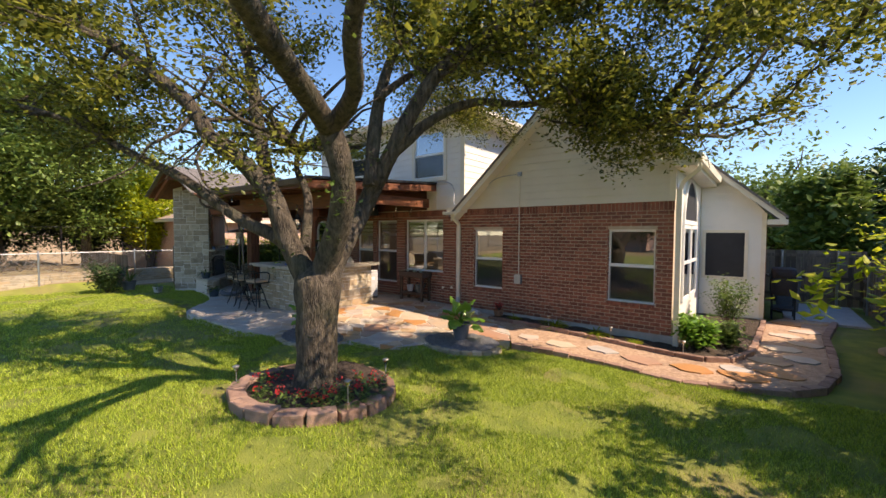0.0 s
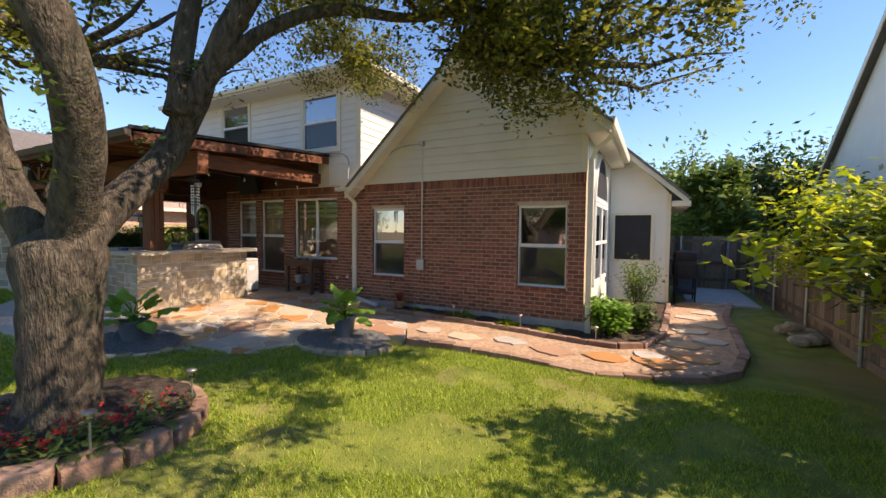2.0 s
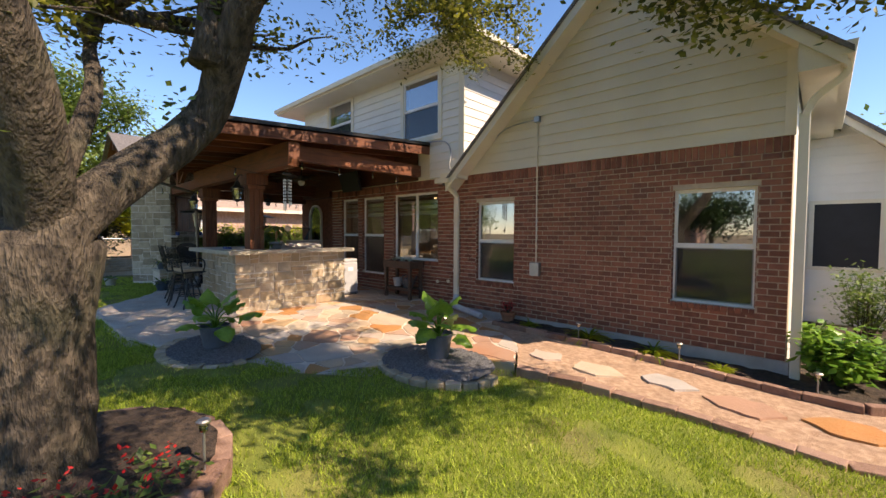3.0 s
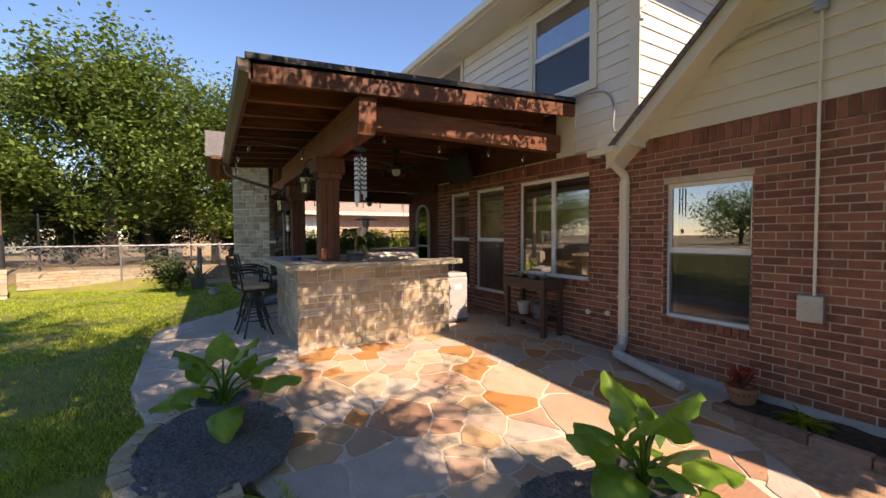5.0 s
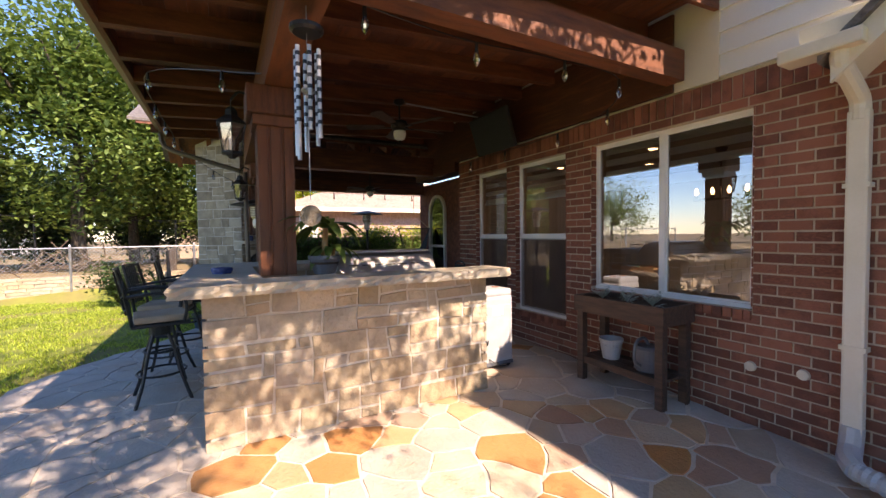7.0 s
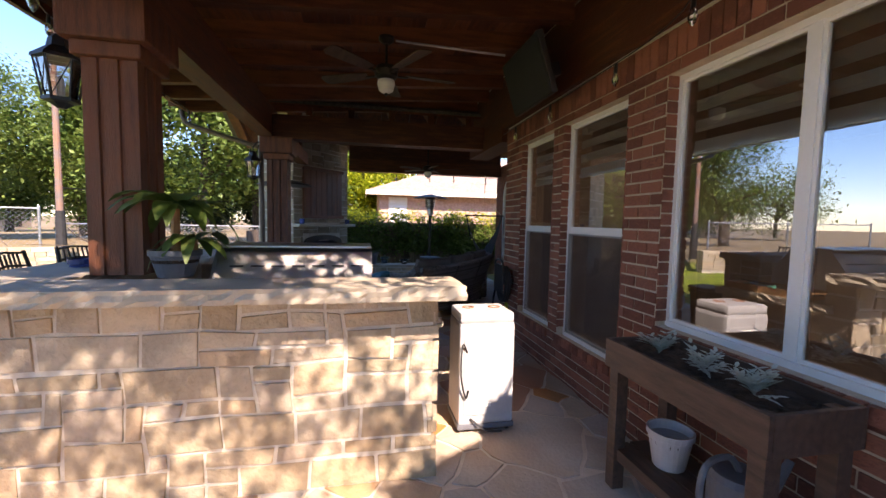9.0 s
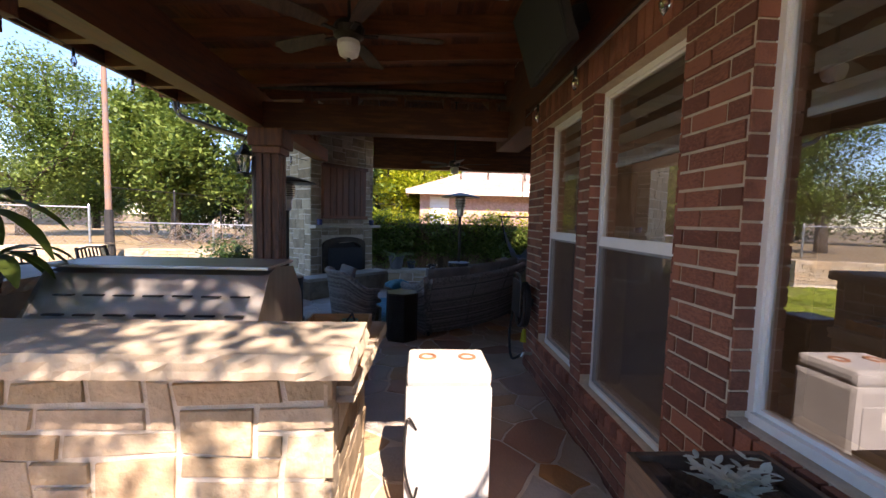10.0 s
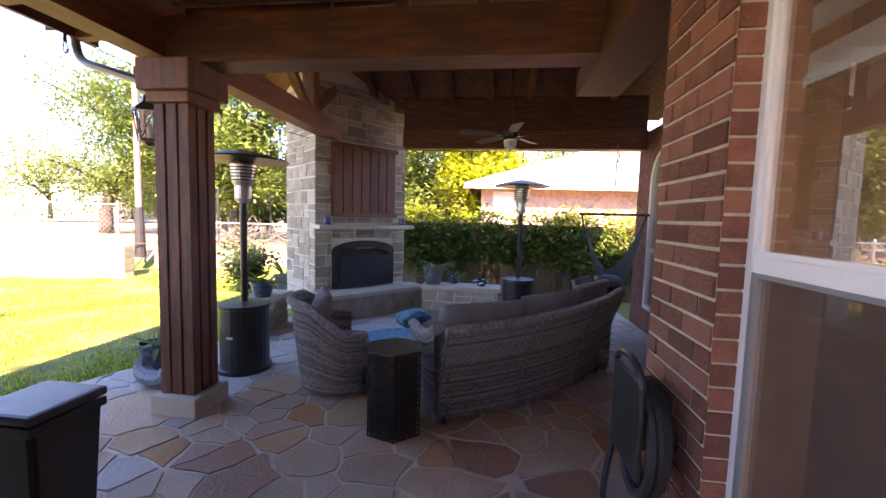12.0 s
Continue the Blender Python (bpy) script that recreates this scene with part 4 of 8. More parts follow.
    for k, a, n_ in (("K", 1, 46), ("M", 0, 26), ("N", 2, 26), ("E", 5, 16), ("G", 2, 36), ("C", 2, 40), ("A", 5, 30)):
        for _ in range(n_):
            i_ = rnd.randrange(a, len(BOUGHS[k]) - 1)
            q = Vector(BOUGHS[k][i_]).lerp(Vector(BOUGHS[k][i_ + 1]), rnd.random()) + Vector((rnd.gauss(0, 0.5), rnd.gauss(0, 0.4), rnd.uniform(-0.5, 0.5)))
            spray += [(*p, 0.7) for p in wander(q, (rnd.gauss(0, 0.8), rnd.gauss(0, 0.8), -0.2), 0.6, 4, rnd, -0.1)]
    vs, fs = leaf_quads(spray, 34000, 0.14, 0.066, rnd, 0.6, 0.3)
    raw("spray", vs, fs, M_LEAF, t)
    # small shoots on the bark
    sh = []
    for k in ("A", "D", "D2", "E"):
        for p in BOUGHS[k][2:5]:
            sh.append((p[0] + rnd.gauss(0, 0.06), p[1] - 0.12, p[2] + rnd.gauss(0, 0.1), 0.4))
    vs, fs = leaf_quads(sh, 420, 0.22, 0.07, rnd)
    raw("shoot_foliage", vs, fs, M_LEAFM, t)["kind"] = "stuff"
oak()


def tree(x, y, h, r, seed, material, leaves=9000, size=0.22, trunk_r=0.18, z0=0.0, low=0.3, label="broadleaf tree with full green crown", lean=0.0):
    rnd = random.Random(seed)
    t = thing("tree", label, "tree")
    bm = bmesh.new()
    top = Vector((x + lean, y, z0 + h * 0.6))
    tp = refine([(x, y, z0 - 0.2), (x + lean * 0.2 + rnd.gauss(0, 0.1), y, z0 + h * 0.2), (x + lean * 0.7, y + rnd.gauss(0, 0.1), z0 + h * 0.4), top], 3)
    tube(bm, tp, [trunk_r * (1.2 - 0.08 * i) for i in range(len(tp))], 8)
    cl = []
    for i in range(16):
        a = i * 2.4 + rnd.uniform(-0.4, 0.4)
        q = tp[3 + rnd.randrange(len(tp) - 3)]
        b = wander(q, (math.cos(a), math.sin(a), rnd.uniform(0.1, 1.0)), r * rnd.uniform(0.7, 1.15), 5, rnd, 0.12, 0.2)
        tube(bm, b, [trunk_r * (0.5 - 0.08 * k) for k in range(6)], 5)
        cl += [(*q2, rnd.uniform(0.6, 1.3)) for q2 in b[1:]]
    for _ in range(60):
        u = Vector((rnd.gauss(0, 1), rnd.gauss(0, 1), rnd.gauss(0, 1))).normalized() * rnd.uniform(0.6, 1.0)
        cl.append((x + lean + u.x * r, y + u.y * r, z0 + h * (low + (1 - low) * 0.5) + u.z * h * (1 - low) * 0.5, rnd.uniform(0.5, 1.1)))
    part("trunk", bm, M_BARK, t, smooth=True)
    vs, fs = leaf_quads(cl, leaves, r * 0.15, size, rnd, 0.6)
    raw("crown", vs, fs, material, t)
    return t


for i, (x, y, h, r, m, z0, low) in enumerate([
        (-21.5, -0.2, 9.5, 3.6, M_LEAFM, 0.5, 0.16), (-23.5, -4.4, 8.0, 2.3, M_LEAFM, 0.5, 0.3), (-25.0, 3.6, 9.5, 3.4, M_LEAFM, 0.3, 0.15), (-27.0, 0.5, 9, 3.2, M_LEAFM, 0.5, 0.15), (-25.5, 6.6, 6.0, 2.2, M_LEAFB, -0.2, 0.2),
        (-30, -9.5, 6.5, 3.0, M_LEAFM, 0.5, 0.25), (-34, -16, 5.5, 3.6, M_LEAFM, 0.5, 0.1), (-46, -24, 7, 5, M_LEAFM, 0.5, 0.05), (-52, -12, 7, 5, M_LEAFM, 0.5, 0.05), (-50, -36, 7, 6, M_LEAFD, 0.5, 0.05), (-58, -3, 8, 5, M_LEAFM, 0.5, 0.05),
        (-30, -3.5, 4.6, 2.6, M_LEAFD, 0.4, 0.0), (-31, 0.8, 4.8, 2.6, M_LEAFD, 0.4, 0.0), (-30.5, 4.6, 4.4, 2.5, M_LEAFD, 0.4, 0.0), (-31, -8.0, 3.0, 2.4, M_LEAFM, 0.4, 0.0),
        (3.5, 30, 5.6, 4.0, M_LEAFM, 0, 0.1), (7, 33, 6.2, 4.2, M_LEAFM, 0, 0.1), (10, 31, 6.5, 4.2, M_LEAFD, 0, 0.1), (0, 33, 6, 4, M_LEAFM, 0, 0.1), (13, 34, 7, 4, M_LEAFM, 0, 0.1), (-3, 34, 7, 4, M_LEAFM, 0, 0.1), (5.5, 23.5, 5.2, 1.9, M_LEAFM, -0.2, 0.25),
        (-12, -36, 6, 5, M_LEAFM, 0, 0.1), (0, -40, 6.5, 5, M_LEAFD, 0, 0.1), (10, -36, 6, 5, M_LEAFM, 0, 0.1), (-22, -38, 6, 5, M_LEAFM, 0, 0.1), (-6, -34, 5, 3.5, M_LEAFD, 0, 0.2), (5, -33, 5, 3.5, M_LEAFM, 0, 0.2), (-14, -30, 5, 3.2, M_LEAFM, 0, 0.2), (-70, -30, 7, 7, M_LEAFM, 0.4, 0), (-72, -14, 7, 7, M_LEAFM, 0.4, 0), (-74, 0, 8, 7, M_LEAFM, 0.4, 0), (-60, -48, 7, 7, M_LEAFD, 0.4, 0), (-76, 14, 8, 8, M_LEAFM, 0.4, 0), (-44, -40, 6, 6, M_LEAFM, 0.4, 0), (-40, 14, 9, 5, M_LEAFM, 0, 0.1)]):
    far = abs(x) > 40 or y < -20 or y > 22
    tree(x, y, h, r, 100 + i, m, 6000 if far else 24000, 0.36 if far else 0.22, 0.2, z0, low)
tree(-24.5, -12.0, 8.2, 4.0, 55, M_LEAFM, 34000, 0.17, 0.26, 0.5, 0.40, "leaning open-crowned tree in the dry field", lean=-1.8)

# shrub of bright leaves leaning over the side fence
def fence_shrub():
    rnd = random.Random(5)
    t = thing("shrub", "tall bright yellow-green shrub leaning over the fence", "shrub")
    bm = bmesh.new()
    cl, cd = [], []
    for i in range(80):
        y = rnd.uniform(3.6, 10.5)
        hh = rnd.uniform(1.3, 2.3) + max(0, 7.0 - y) * 0.36
        b = wander((6.9 + rnd.gauss(0, 0.3), y, -0.3), (rnd.gauss(-0.15, 0.2), rnd.gauss(0, 0.2), 1.2), hh + 0.5, 6, rnd, 0.2, 0.2)
        tube(bm, b, [0.03, 0.026, 0.022, 0.018, 0.013, 0.009, 0.005], 5)
        (cl if rnd.random() < 0.86 else cd).extend([(*q, 1.0) for q in b[3:]])
        for q in b[3:]:
            s = wander(q, (-0.9, rnd.gauss(0, 0.5), rnd.gauss(0.1, 0.4)), rnd.uniform(0.5, 1.4), 4, rnd, -0.12)
            (cl if rnd.random() < 0.74 else cd).extend([(*p, 0.8) for p in s[1:]])
    cl, cd = [p for p in cl if p[2] > 0.85], [p for p in cd if p[2] > 0.85]
    part("stem_cluster", bm, M_BARK, t)["kind"] = "stuff"
    vs, fs = leaf_quads(cl, 30000, 0.15, 0.13, rnd, 0.4, 0.25)
    raw("bright_foliage", vs, fs, M_LEAFB, t)
    vs, fs = leaf_quads(cd, 13000, 0.18, 0.13, rnd, 0.4, 0.25)
    raw("dark_foliage", vs, fs, M_LEAFD, t)
fence_shrub()

# ---- side fence and gate ----
fence_s = thing("fence_side", "weathered board fence with steel posts", "fence", kind="structure")
y = -9.0
picket = mesh_of("picket", BX(-0.009, 0.009, -0.068, 0.068, 0, 1.62), M_FENCE)
while y < 17.2:
    o = new("picket", picket)
    o.parent = fence_s
    o.location = (5.93 + RND.uniform(-0.003, 0.003), y, ground_z(5.9, y) + 0.12 + RND.uniform(-0.012, 0.012))
    y += 0.142
for z in (0.35, 0.95, 1.5):
    for a in range(-9, 17, 2):
        za, zb = ground_z(5.9, a) + z, ground_z(5.9, a + 2) + z
        part("rail", PR([(a, za - 0.04), (a + 2, zb - 0.04), (a + 2, zb + 0.04), (a, za + 0.04)], "x", 5.875, 5.918), M_FENCE, fence_s)
for a in range(-9, 17, 2):
    za, zb = ground_z(5.9, a), ground_z(5.9, a + 2)
    part("kickboard", PR([(a, za - 0.04), (a + 2, zb - 0.04), (a + 2, zb + 0.14), (a, za + 0.14)], "x", 5.905, 5.93), M_FENCE, fence_s, "pale kickboard")
for yp in (-6.5, -4.0, -1.5, 1.0, 3.5, 6.03, 8.5, 11.0, 13.5, 16.0):
    part("steel_post", lathe([(0.03, 0), (0.03, 1.72), (0.034, 1.73), (0.02, 1.76)], 10, (5.85, yp, ground_z(5.9, yp) - 0.05)), M_STEEL, fence_s)
gate = thing("fence_gate", "dark stained board gate between house and fence", "gate", kind="structure")
x = 3.0
while x < 5.9:
    part("picket", BX(x, x + 0.136, 17.2, 17.22, -0.32, 1.52), M_FENCE, gate)
    x += 0.142
for z in (0.0, 0.6, 1.35):
    part("rail", BX(3.0, 5.9, 17.155, 17.198, z - 0.05, z + 0.05), M_FENCE, gate)
part("brace", PR([(4.1, 0.05), (4.25, 0.05), (5.2, 1.3), (5.05, 1.3)], "y", 17.12, 17.153), M_FENCE, gate)
for xp in (3.9, 5.3):
    part("steel_post", lathe([(0.035, 0), (0.035, 1.9), (0.02, 1.92)], 8, (xp, 17.1, -0.4)), M_STEEL, gate)
solid("pavement", BX(3.9, 5.6, 13.4, 17.1, -0.36, -0.30), M_CONC, "pale concrete slab by the gate", "pavement", "structure")

# covered barrel smoker and bins along the bay
def covered_grill(x, y):
    t = thing("covered_smoker", "black covered barrel smoker by the side wall", "smoker")
    part("body", BX(x - 0.3, x + 0.3, y - 0.45, y + 0.45, 0.35, 0.85, bev=0.12), M_BLACKM, t)
    part("lid", BX(x - 0.28, x + 0.28, y - 0.42, y + 0.42, 0.8, 1.12, bev=0.13), M_BLACKM, t)
    for a in (-0.24, 0.24):
        for b in (-0.36, 0.36):
            part("leg", BX(x + a - 0.02, x + a + 0.02, y + b - 0.02, y + b + 0.02, -0.32, 0.4), M_BLACKM, t)
    part("shelf", BX(x - 0.26, x + 0.26, y - 0.4, y + 0.4, -0.05, 0.0), M_BLACKM, t)
    part("handle", TB([(x - 0.33, y - 0.2, 0.9), (x - 0.36, y - 0.18, 0.92), (x - 0.36, y + 0.18, 0.92), (x - 0.33, y + 0.2, 0.9)], 0.012, 6), M_STEEL, t)
covered_grill(3.85, 13.6)
def wheeled_bin(x, y, z, w, h, m, label):
    t = thing("bin", label, "bin")
    bm = bmesh.new()
    lo = [bm.verts.new((x + a * w * 0.42, y + b * w * 0.42, z)) for a, b in ((-1, -1), (1, -1), (1, 1), (-1, 1))]
    hi = [bm.verts.new((x + a * w * 0.5, y + b * w * 0.5, z + h)) for a, b in ((-1, -1), (1, -1), (1, 1), (-1, 1))]
    bm.faces.new(lo[::-1]); bm.faces.new(hi)
    for i in range(4):
        bm.faces.new([lo[i], lo[(i + 1) % 4], hi[(i + 1) % 4], hi[i]])
    bmesh.ops.bevel(bm, geom=list(bm.edges), offset=0.025, segments=2, affect="EDGES")
    part("body", bm, m, t)
    part("lid", BX(x - w * 0.53, x + w * 0.53, y - w * 0.53, y + w * 0.53, z + h + 0.002, z + h + 0.05, bev=0.02), m, t)
    part("rim", BX(x - w * 0.515, x + w * 0.515, y - w * 0.515, y + w * 0.515, z + h - 0.05, z + h - 0.005, bev=0.008), m, t)
wheeled_bin(4.0, 15.2, -0.34, 0.6, 1.05, M_GREYPL, "grey plastic wheeled bin near the gate")
wheeled_bin(-8.22, 5.28, 0.0, 0.34, 0.60, M_BLACK, "black lidded plastic bin beside the bar")

# ---- neighbouring houses ----
def neighbour_right():
    t = thing("house", "white sided neighbouring house with grey roof", "house")
    part("gable_wall", PR([(14.5, -0.4), (27, -0.4), (27, 3.4), (19, 10.1), (14.5, 7.6)], "x", 10.2, 10.5), M_WHITE, t)
    part("wall", BX(10.5, 24, 14.5, 14.8, -0.4, 7.6), M_WHITE, t)
    part("roof", PR([(14.1, 7.45), (19, 10.2), (19, 10.35), (14.0, 7.6)], "x", 9.9, 25), M_SHINGLE, t)
    part("roof", PR([(19, 10.2), (27.4, 3.2), (27.4, 3.35), (19, 10.35)], "x", 9.9, 25), M_SHINGLE, t)
    part("rake_board", PR([(19, 9.95), (27.3, 3.05), (27.3, 3.25), (19, 10.18)], "x", 9.86, 9.9), M_TRIM, t)
    part("rake_board", PR([(14.1, 7.25), (19, 9.95), (19, 10.18), (14.1, 7.45)], "x", 9.86, 9.9), M_TRIM, t)
    part("gutter", BX(9.9, 25, 13.95, 14.1, 7.42, 7.56), M_TRIM, t)
    ch = part("chimney", BX(11.2, 12.4, 21.5, 22.6, 6, 10.2), M_BRICKJ, t, "brick chimney")
    part("cap", BX(11.1, 12.5, 21.4, 22.7, 10.2, 10.35), M_CONC, ch)
    part("window", BX(10.17, 10.2, 16.0, 17.0, 3.6, 4.9), M_NEARBLACK, t)
neighbour_right()


def hip_house(x0, x1, y0, y1, h, rise, wall, roof, label, over=0.5, win=()):
    t = thing("house", label, "house")
    part("wall", BX(x0, x1, y0, y1, -0.4, h), wall, t)
    a, b = over, min(x1 - x0, y1 - y0) / 2 + over
    if x1 - x0 > y1 - y0:
        r0, r1 = (x0 - a + b, (y0 + y1) / 2), (x1 + a - b, (y0 + y1) / 2)
    else:
        r0, r1 = ((x0 + x1) / 2, y0 - a + b), ((x0 + x1) / 2, y1 + a - b)
    c = [(x0 - a, y0 - a, h), (x1 + a, y0 - a, h), (x1 + a, y1 + a, h), (x0 - a, y1 + a, h), (*r0, h + rise), (*r1, h + rise)]
    f = [(0, 1, 5, 4), (1, 2, 5), (2, 3, 4, 5), (3, 0, 4), (3, 2, 1, 0)] if x1 - x0 > y1 - y0 else [(0, 1, 4), (1, 2, 5, 4), (2, 3, 5), (3, 0, 4, 5), (3, 2, 1, 0)]
    raw("roof", c, f, roof, t)
    fa = bmesh.new()
    box(fa, x0 - a, x1 + a, y0 - a - 0.02, y0 - a, h - 0.18, h); box(fa, x0 - a, x1 + a, y1 + a, y1 + a + 0.02, h - 0.18, h)
    box(fa, x1 + a, x1 + a + 0.02, y0 - a, y1 + a, h - 0.18, h); box(fa, x0 - a - 0.02, x0 - a, y0 - a, y1 + a, h - 0.18, h)
    part("fascia", fa, M_TRIM, t)
    for (wx, wy0, wy1, wz0, wz1) in win:
        w = part("window", BX(wx, wx + 0.03, wy0, wy1, wz0, wz1), M_WHITE, t)
        for k in range(6):
            part("louvre", BX(wx + 0.03, wx + 0.05, wy0 + 0.06, wy1 - 0.06, wz0 + 0.08 + k * (wz1 - wz0 - 0.1) / 6, wz0 + 0.05 + (k + 0.75) * (wz1 - wz0 - 0.1) / 6), M_VINYL, w)
    return t
hip_house(-33, -20.8, 6.9, 20, 2.75, 2.6, M_PINKBRICK, M_SHTAN, "pink brick neighbour house with tan hip roof", 0.55, [(-20.8, 7.3, 8.1, 1.0, 2.5)])
hip_house(-47, -37, 1.5, 10, 3.0, 2.4, M_BEIGE, M_SHTAN, "beige brick house with brown roof", 0.5)
hip_house(-70, -58, -26, -16, 3.2, 2.2, M_WHITE, M_SHTAN, "distant pale house across the field", 0.5)
hip_house(-62, -54, -44, -34, 3.0, 2.4, M_BEIGE, M_SHINGLE, "distant brick house with grey roof", 0.5)
hip_house(3, 14, 37, 46, 3.0, 2.4, M_BEIGE, M_SHTAN, "brick house beyond the gate", 0.5)
hip_house(-18, -8, -42, -34, 3.0, 2.4, M_PINKBRICK, M_SHTAN, "brick house across the back lane", 0.5)

# chimney stack of the house at the far side
ch = thing("chimney_stack", "pale siding chimney above the far roof", "chimney")
part("shaft", BX(-30.4, -29.0, 8.0, 9.2, 2.5, 6.2), M_WHITE, ch)
part("cap", BX(-30.5, -28.9, 7.9, 9.3, 6.2, 6.4), M_SHTAN, ch)

# ---- back boundary ----
def stone_wall(name, p0, p1, h, thick, label, seed, z=0.0):
    """A low dry-laid wall: rough stones in courses, each a piece."""
    rnd = random.Random(seed)
    t = thing(name, label, "stone wall")
    p0, p1 = Vector((*p0, z)), Vector((*p1, z))
    L, d = (p1 - p0).length, (p1 - p0).normalized()
    ang = math.degrees(math.atan2(d.y, d.x))
    part("core", BX(0.02, L - 0.02, -thick / 2 + 0.03, thick / 2 - 0.03, -0.2, h - 0.03, m=pose(*p0, 0, 0, ang)), M_GROUT, t)
    zc = 0.0
    while zc < h - 0.03:
        ch_ = min(rnd.uniform(0.07, 0.13), h - zc)
        u = 0.0
        while u < L - 0.05:
            w = min(rnd.uniform(0.18, 0.5), L - u)
            bm = BX(u + 0.006, u + w - 0.006, -thick / 2 - rnd.uniform(0, 0.02), thick / 2 + rnd.uniform(0, 0.02), zc + 0.005, zc + ch_ - 0.005, m=pose(*p0, 0, 0, ang))
            part("stone", bm, M_STONE, t)
            u += w
        zc += ch_
    return t
stone_wall("retaining_wall", (-15.3, -1.4), (-13.7, -6.6), 0.68, 0.4, "low buff stone retaining wall along the lawn", 3, 0.0)
stone_wall("retaining_wall", (-16.3, -1.5), (-17.2, 6.0), 0.5, 0.4, "low reddish stone retaining wall behind the lawn", 4, 0.0)


def link_fence(pts, h, z, label, post_r=0.03, mat_=M_STEEL, pitch=0.09):
    t = thing("chain_link_fence", label, "fence")
    pts = [Vector((*p, z)) for p in pts]
    bm = bmesh.new()
    for a, b in zip(pts, pts[1:]):
        L = (b - a).length
        d = (b - a).normalized()
        n = max(1, int(L / 2.4))
        for i in range(n + 1):
            q = a + d * L * i / n
            part("post", lathe([(post_r, -0.1), (post_r, h + 0.05), (post_r * 0.4, h + 0.09)], 8, q), mat_, t)
        part("top_rail", TB([a + Vector((0, 0, h)), b + Vector((0, 0, h))], 0.018, 6), mat_, t)
        k = -h
        while k < L:
            for s in (1, -1):
                u0, u1 = (k, k + h) if s > 0 else (k + h, k)
                z0_, z1_ = 0.0, h
                if u0 < 0: z0_, u0 = (-u0), 0
                if u1 < 0: z1_, u1 = h + u1, 0
                if u0 > L: z0_, u0 = (u0 - L), L
                if u1 > L: z1_, u1 = h - (u1 - L), L
                if abs(u1 - u0) > 0.05:
                    tube(bm, [a + d * u0 + Vector((0, 0, z0_)), a + d * u1 + Vector((0, 0, z1_))], 0.0022, 3, False)
            k += pitch
    part("mesh_wire", bm, mat_, t)
link_fence([(-16.25, -1.9), (-16.6, 6.4)], 1.05, 0.2, "galvanised chain link fence along the lawn")
link_fence([(-13.9, -6.8), (-15.6, -2.0)], 1.1, 0.55, "galvanised chain link fence above the stone wall", pitch=0.12)
link_fence([(-16.4, -2.1), (-24.0, -1.0), (-24.0, 6.0)], 1.75, 0.5, "tall dark chain link fence beyond the lawn", 0.035, M_BLACK, 0.3)
up = thing("utility_pole", "grey and rust steel utility pole with dark base", "pole")
part("shaft", TB([(-15.95, -1.75, 0.3), (-15.95, -1.75, 6.5)], [0.085, 0.06], 10), M_RUST, up)
part("sleeve", TB([(-15.95, -1.75, 0.3), (-15.95, -1.75, 1.6)], [0.13, 0.10], 10), M_BLACKM, up)
rnd = random.Random(9)
br = thing("brush_pile", "pile of dry brown branches by the fence", "brush")
bm = bmesh.new()
for _ in range(80):
    q = (-17.4 + rnd.gauss(0, 0.6), 0.4 + rnd.gauss(0, 1.3), 0.62)
    tube(bm, wander(q, (rnd.gauss(0, 1), rnd.gauss(0, 1), 0.25), rnd.uniform(0.5, 1.3), 3, rnd, 0.0), 0.012, 4)
part("branch_heap", bm, M_FENCE, br)["kind"] = "stuff"

# far fence overgrown with ivy
fence_f = thing("fence_far", "brown board fence overgrown with ivy hedge", "fence", kind="structure")
y = 4.6
while y < 14:
    part("picket", BX(-15.25, -15.23, y, y + 0.1405, -0.1, 1.45), M_FENCE, fence_f)
    y += 0.142
x = -15.3
while x > -20:
    part("picket", BX(x, x + 0.136, 3.1 + (x + 15) * 0.05, 3.12 + (x + 15) * 0.05, -0.1, 1.15), M_FENCE, fence_f, "pale cedar board")
    x -= 0.142
def ivy():
    rnd = random.Random(21)
    t = thing("ivy_hedge", "dense dark ivy hedge with sunlit yellow-green top", "hedge")
    bm = bmesh.new()
    cl, tp_ = [], []
    for i in range(150):
        yy_ = rnd.uniform(5.0, 13.5)
        b = wander((-15.18, yy_, rnd.uniform(0.2, 0.9)), (0.1, rnd.gauss(0, 0.5), 1), rnd.uniform(0.4, 1.1), 4, rnd, 0.2)
        b = [Vector((min(max(p.x, -15.6), -14.85), p.y, min(p.z, 1.6))) for p in b]
        tube(bm, b, 0.008, 4)
        cl += [(-15.08 + rnd.gauss(0, 0.04), p.y, max(p.z, 0.8 if rnd.random() < 0.7 else 0.45), 1) for p in b]
        tp_.append((-15.3 + rnd.gauss(0, 0.25), yy_, rnd.uniform(1.5, 1.66), 0.8))
    part("stem_cluster", bm, M_BARK, t)["kind"] = "stuff"
    vs, fs = leaf_quads(cl, 26000, 0.11, 0.095, rnd, 0.5, 0.3)
    raw("leaves", vs, fs, M_LEAFM, t)
    vs, fs = leaf_quads(tp_, 7000, 0.13, 0.085, rnd, 0.4)
    raw("top_growth", vs, fs, M_LEAFB, t)
ivy()

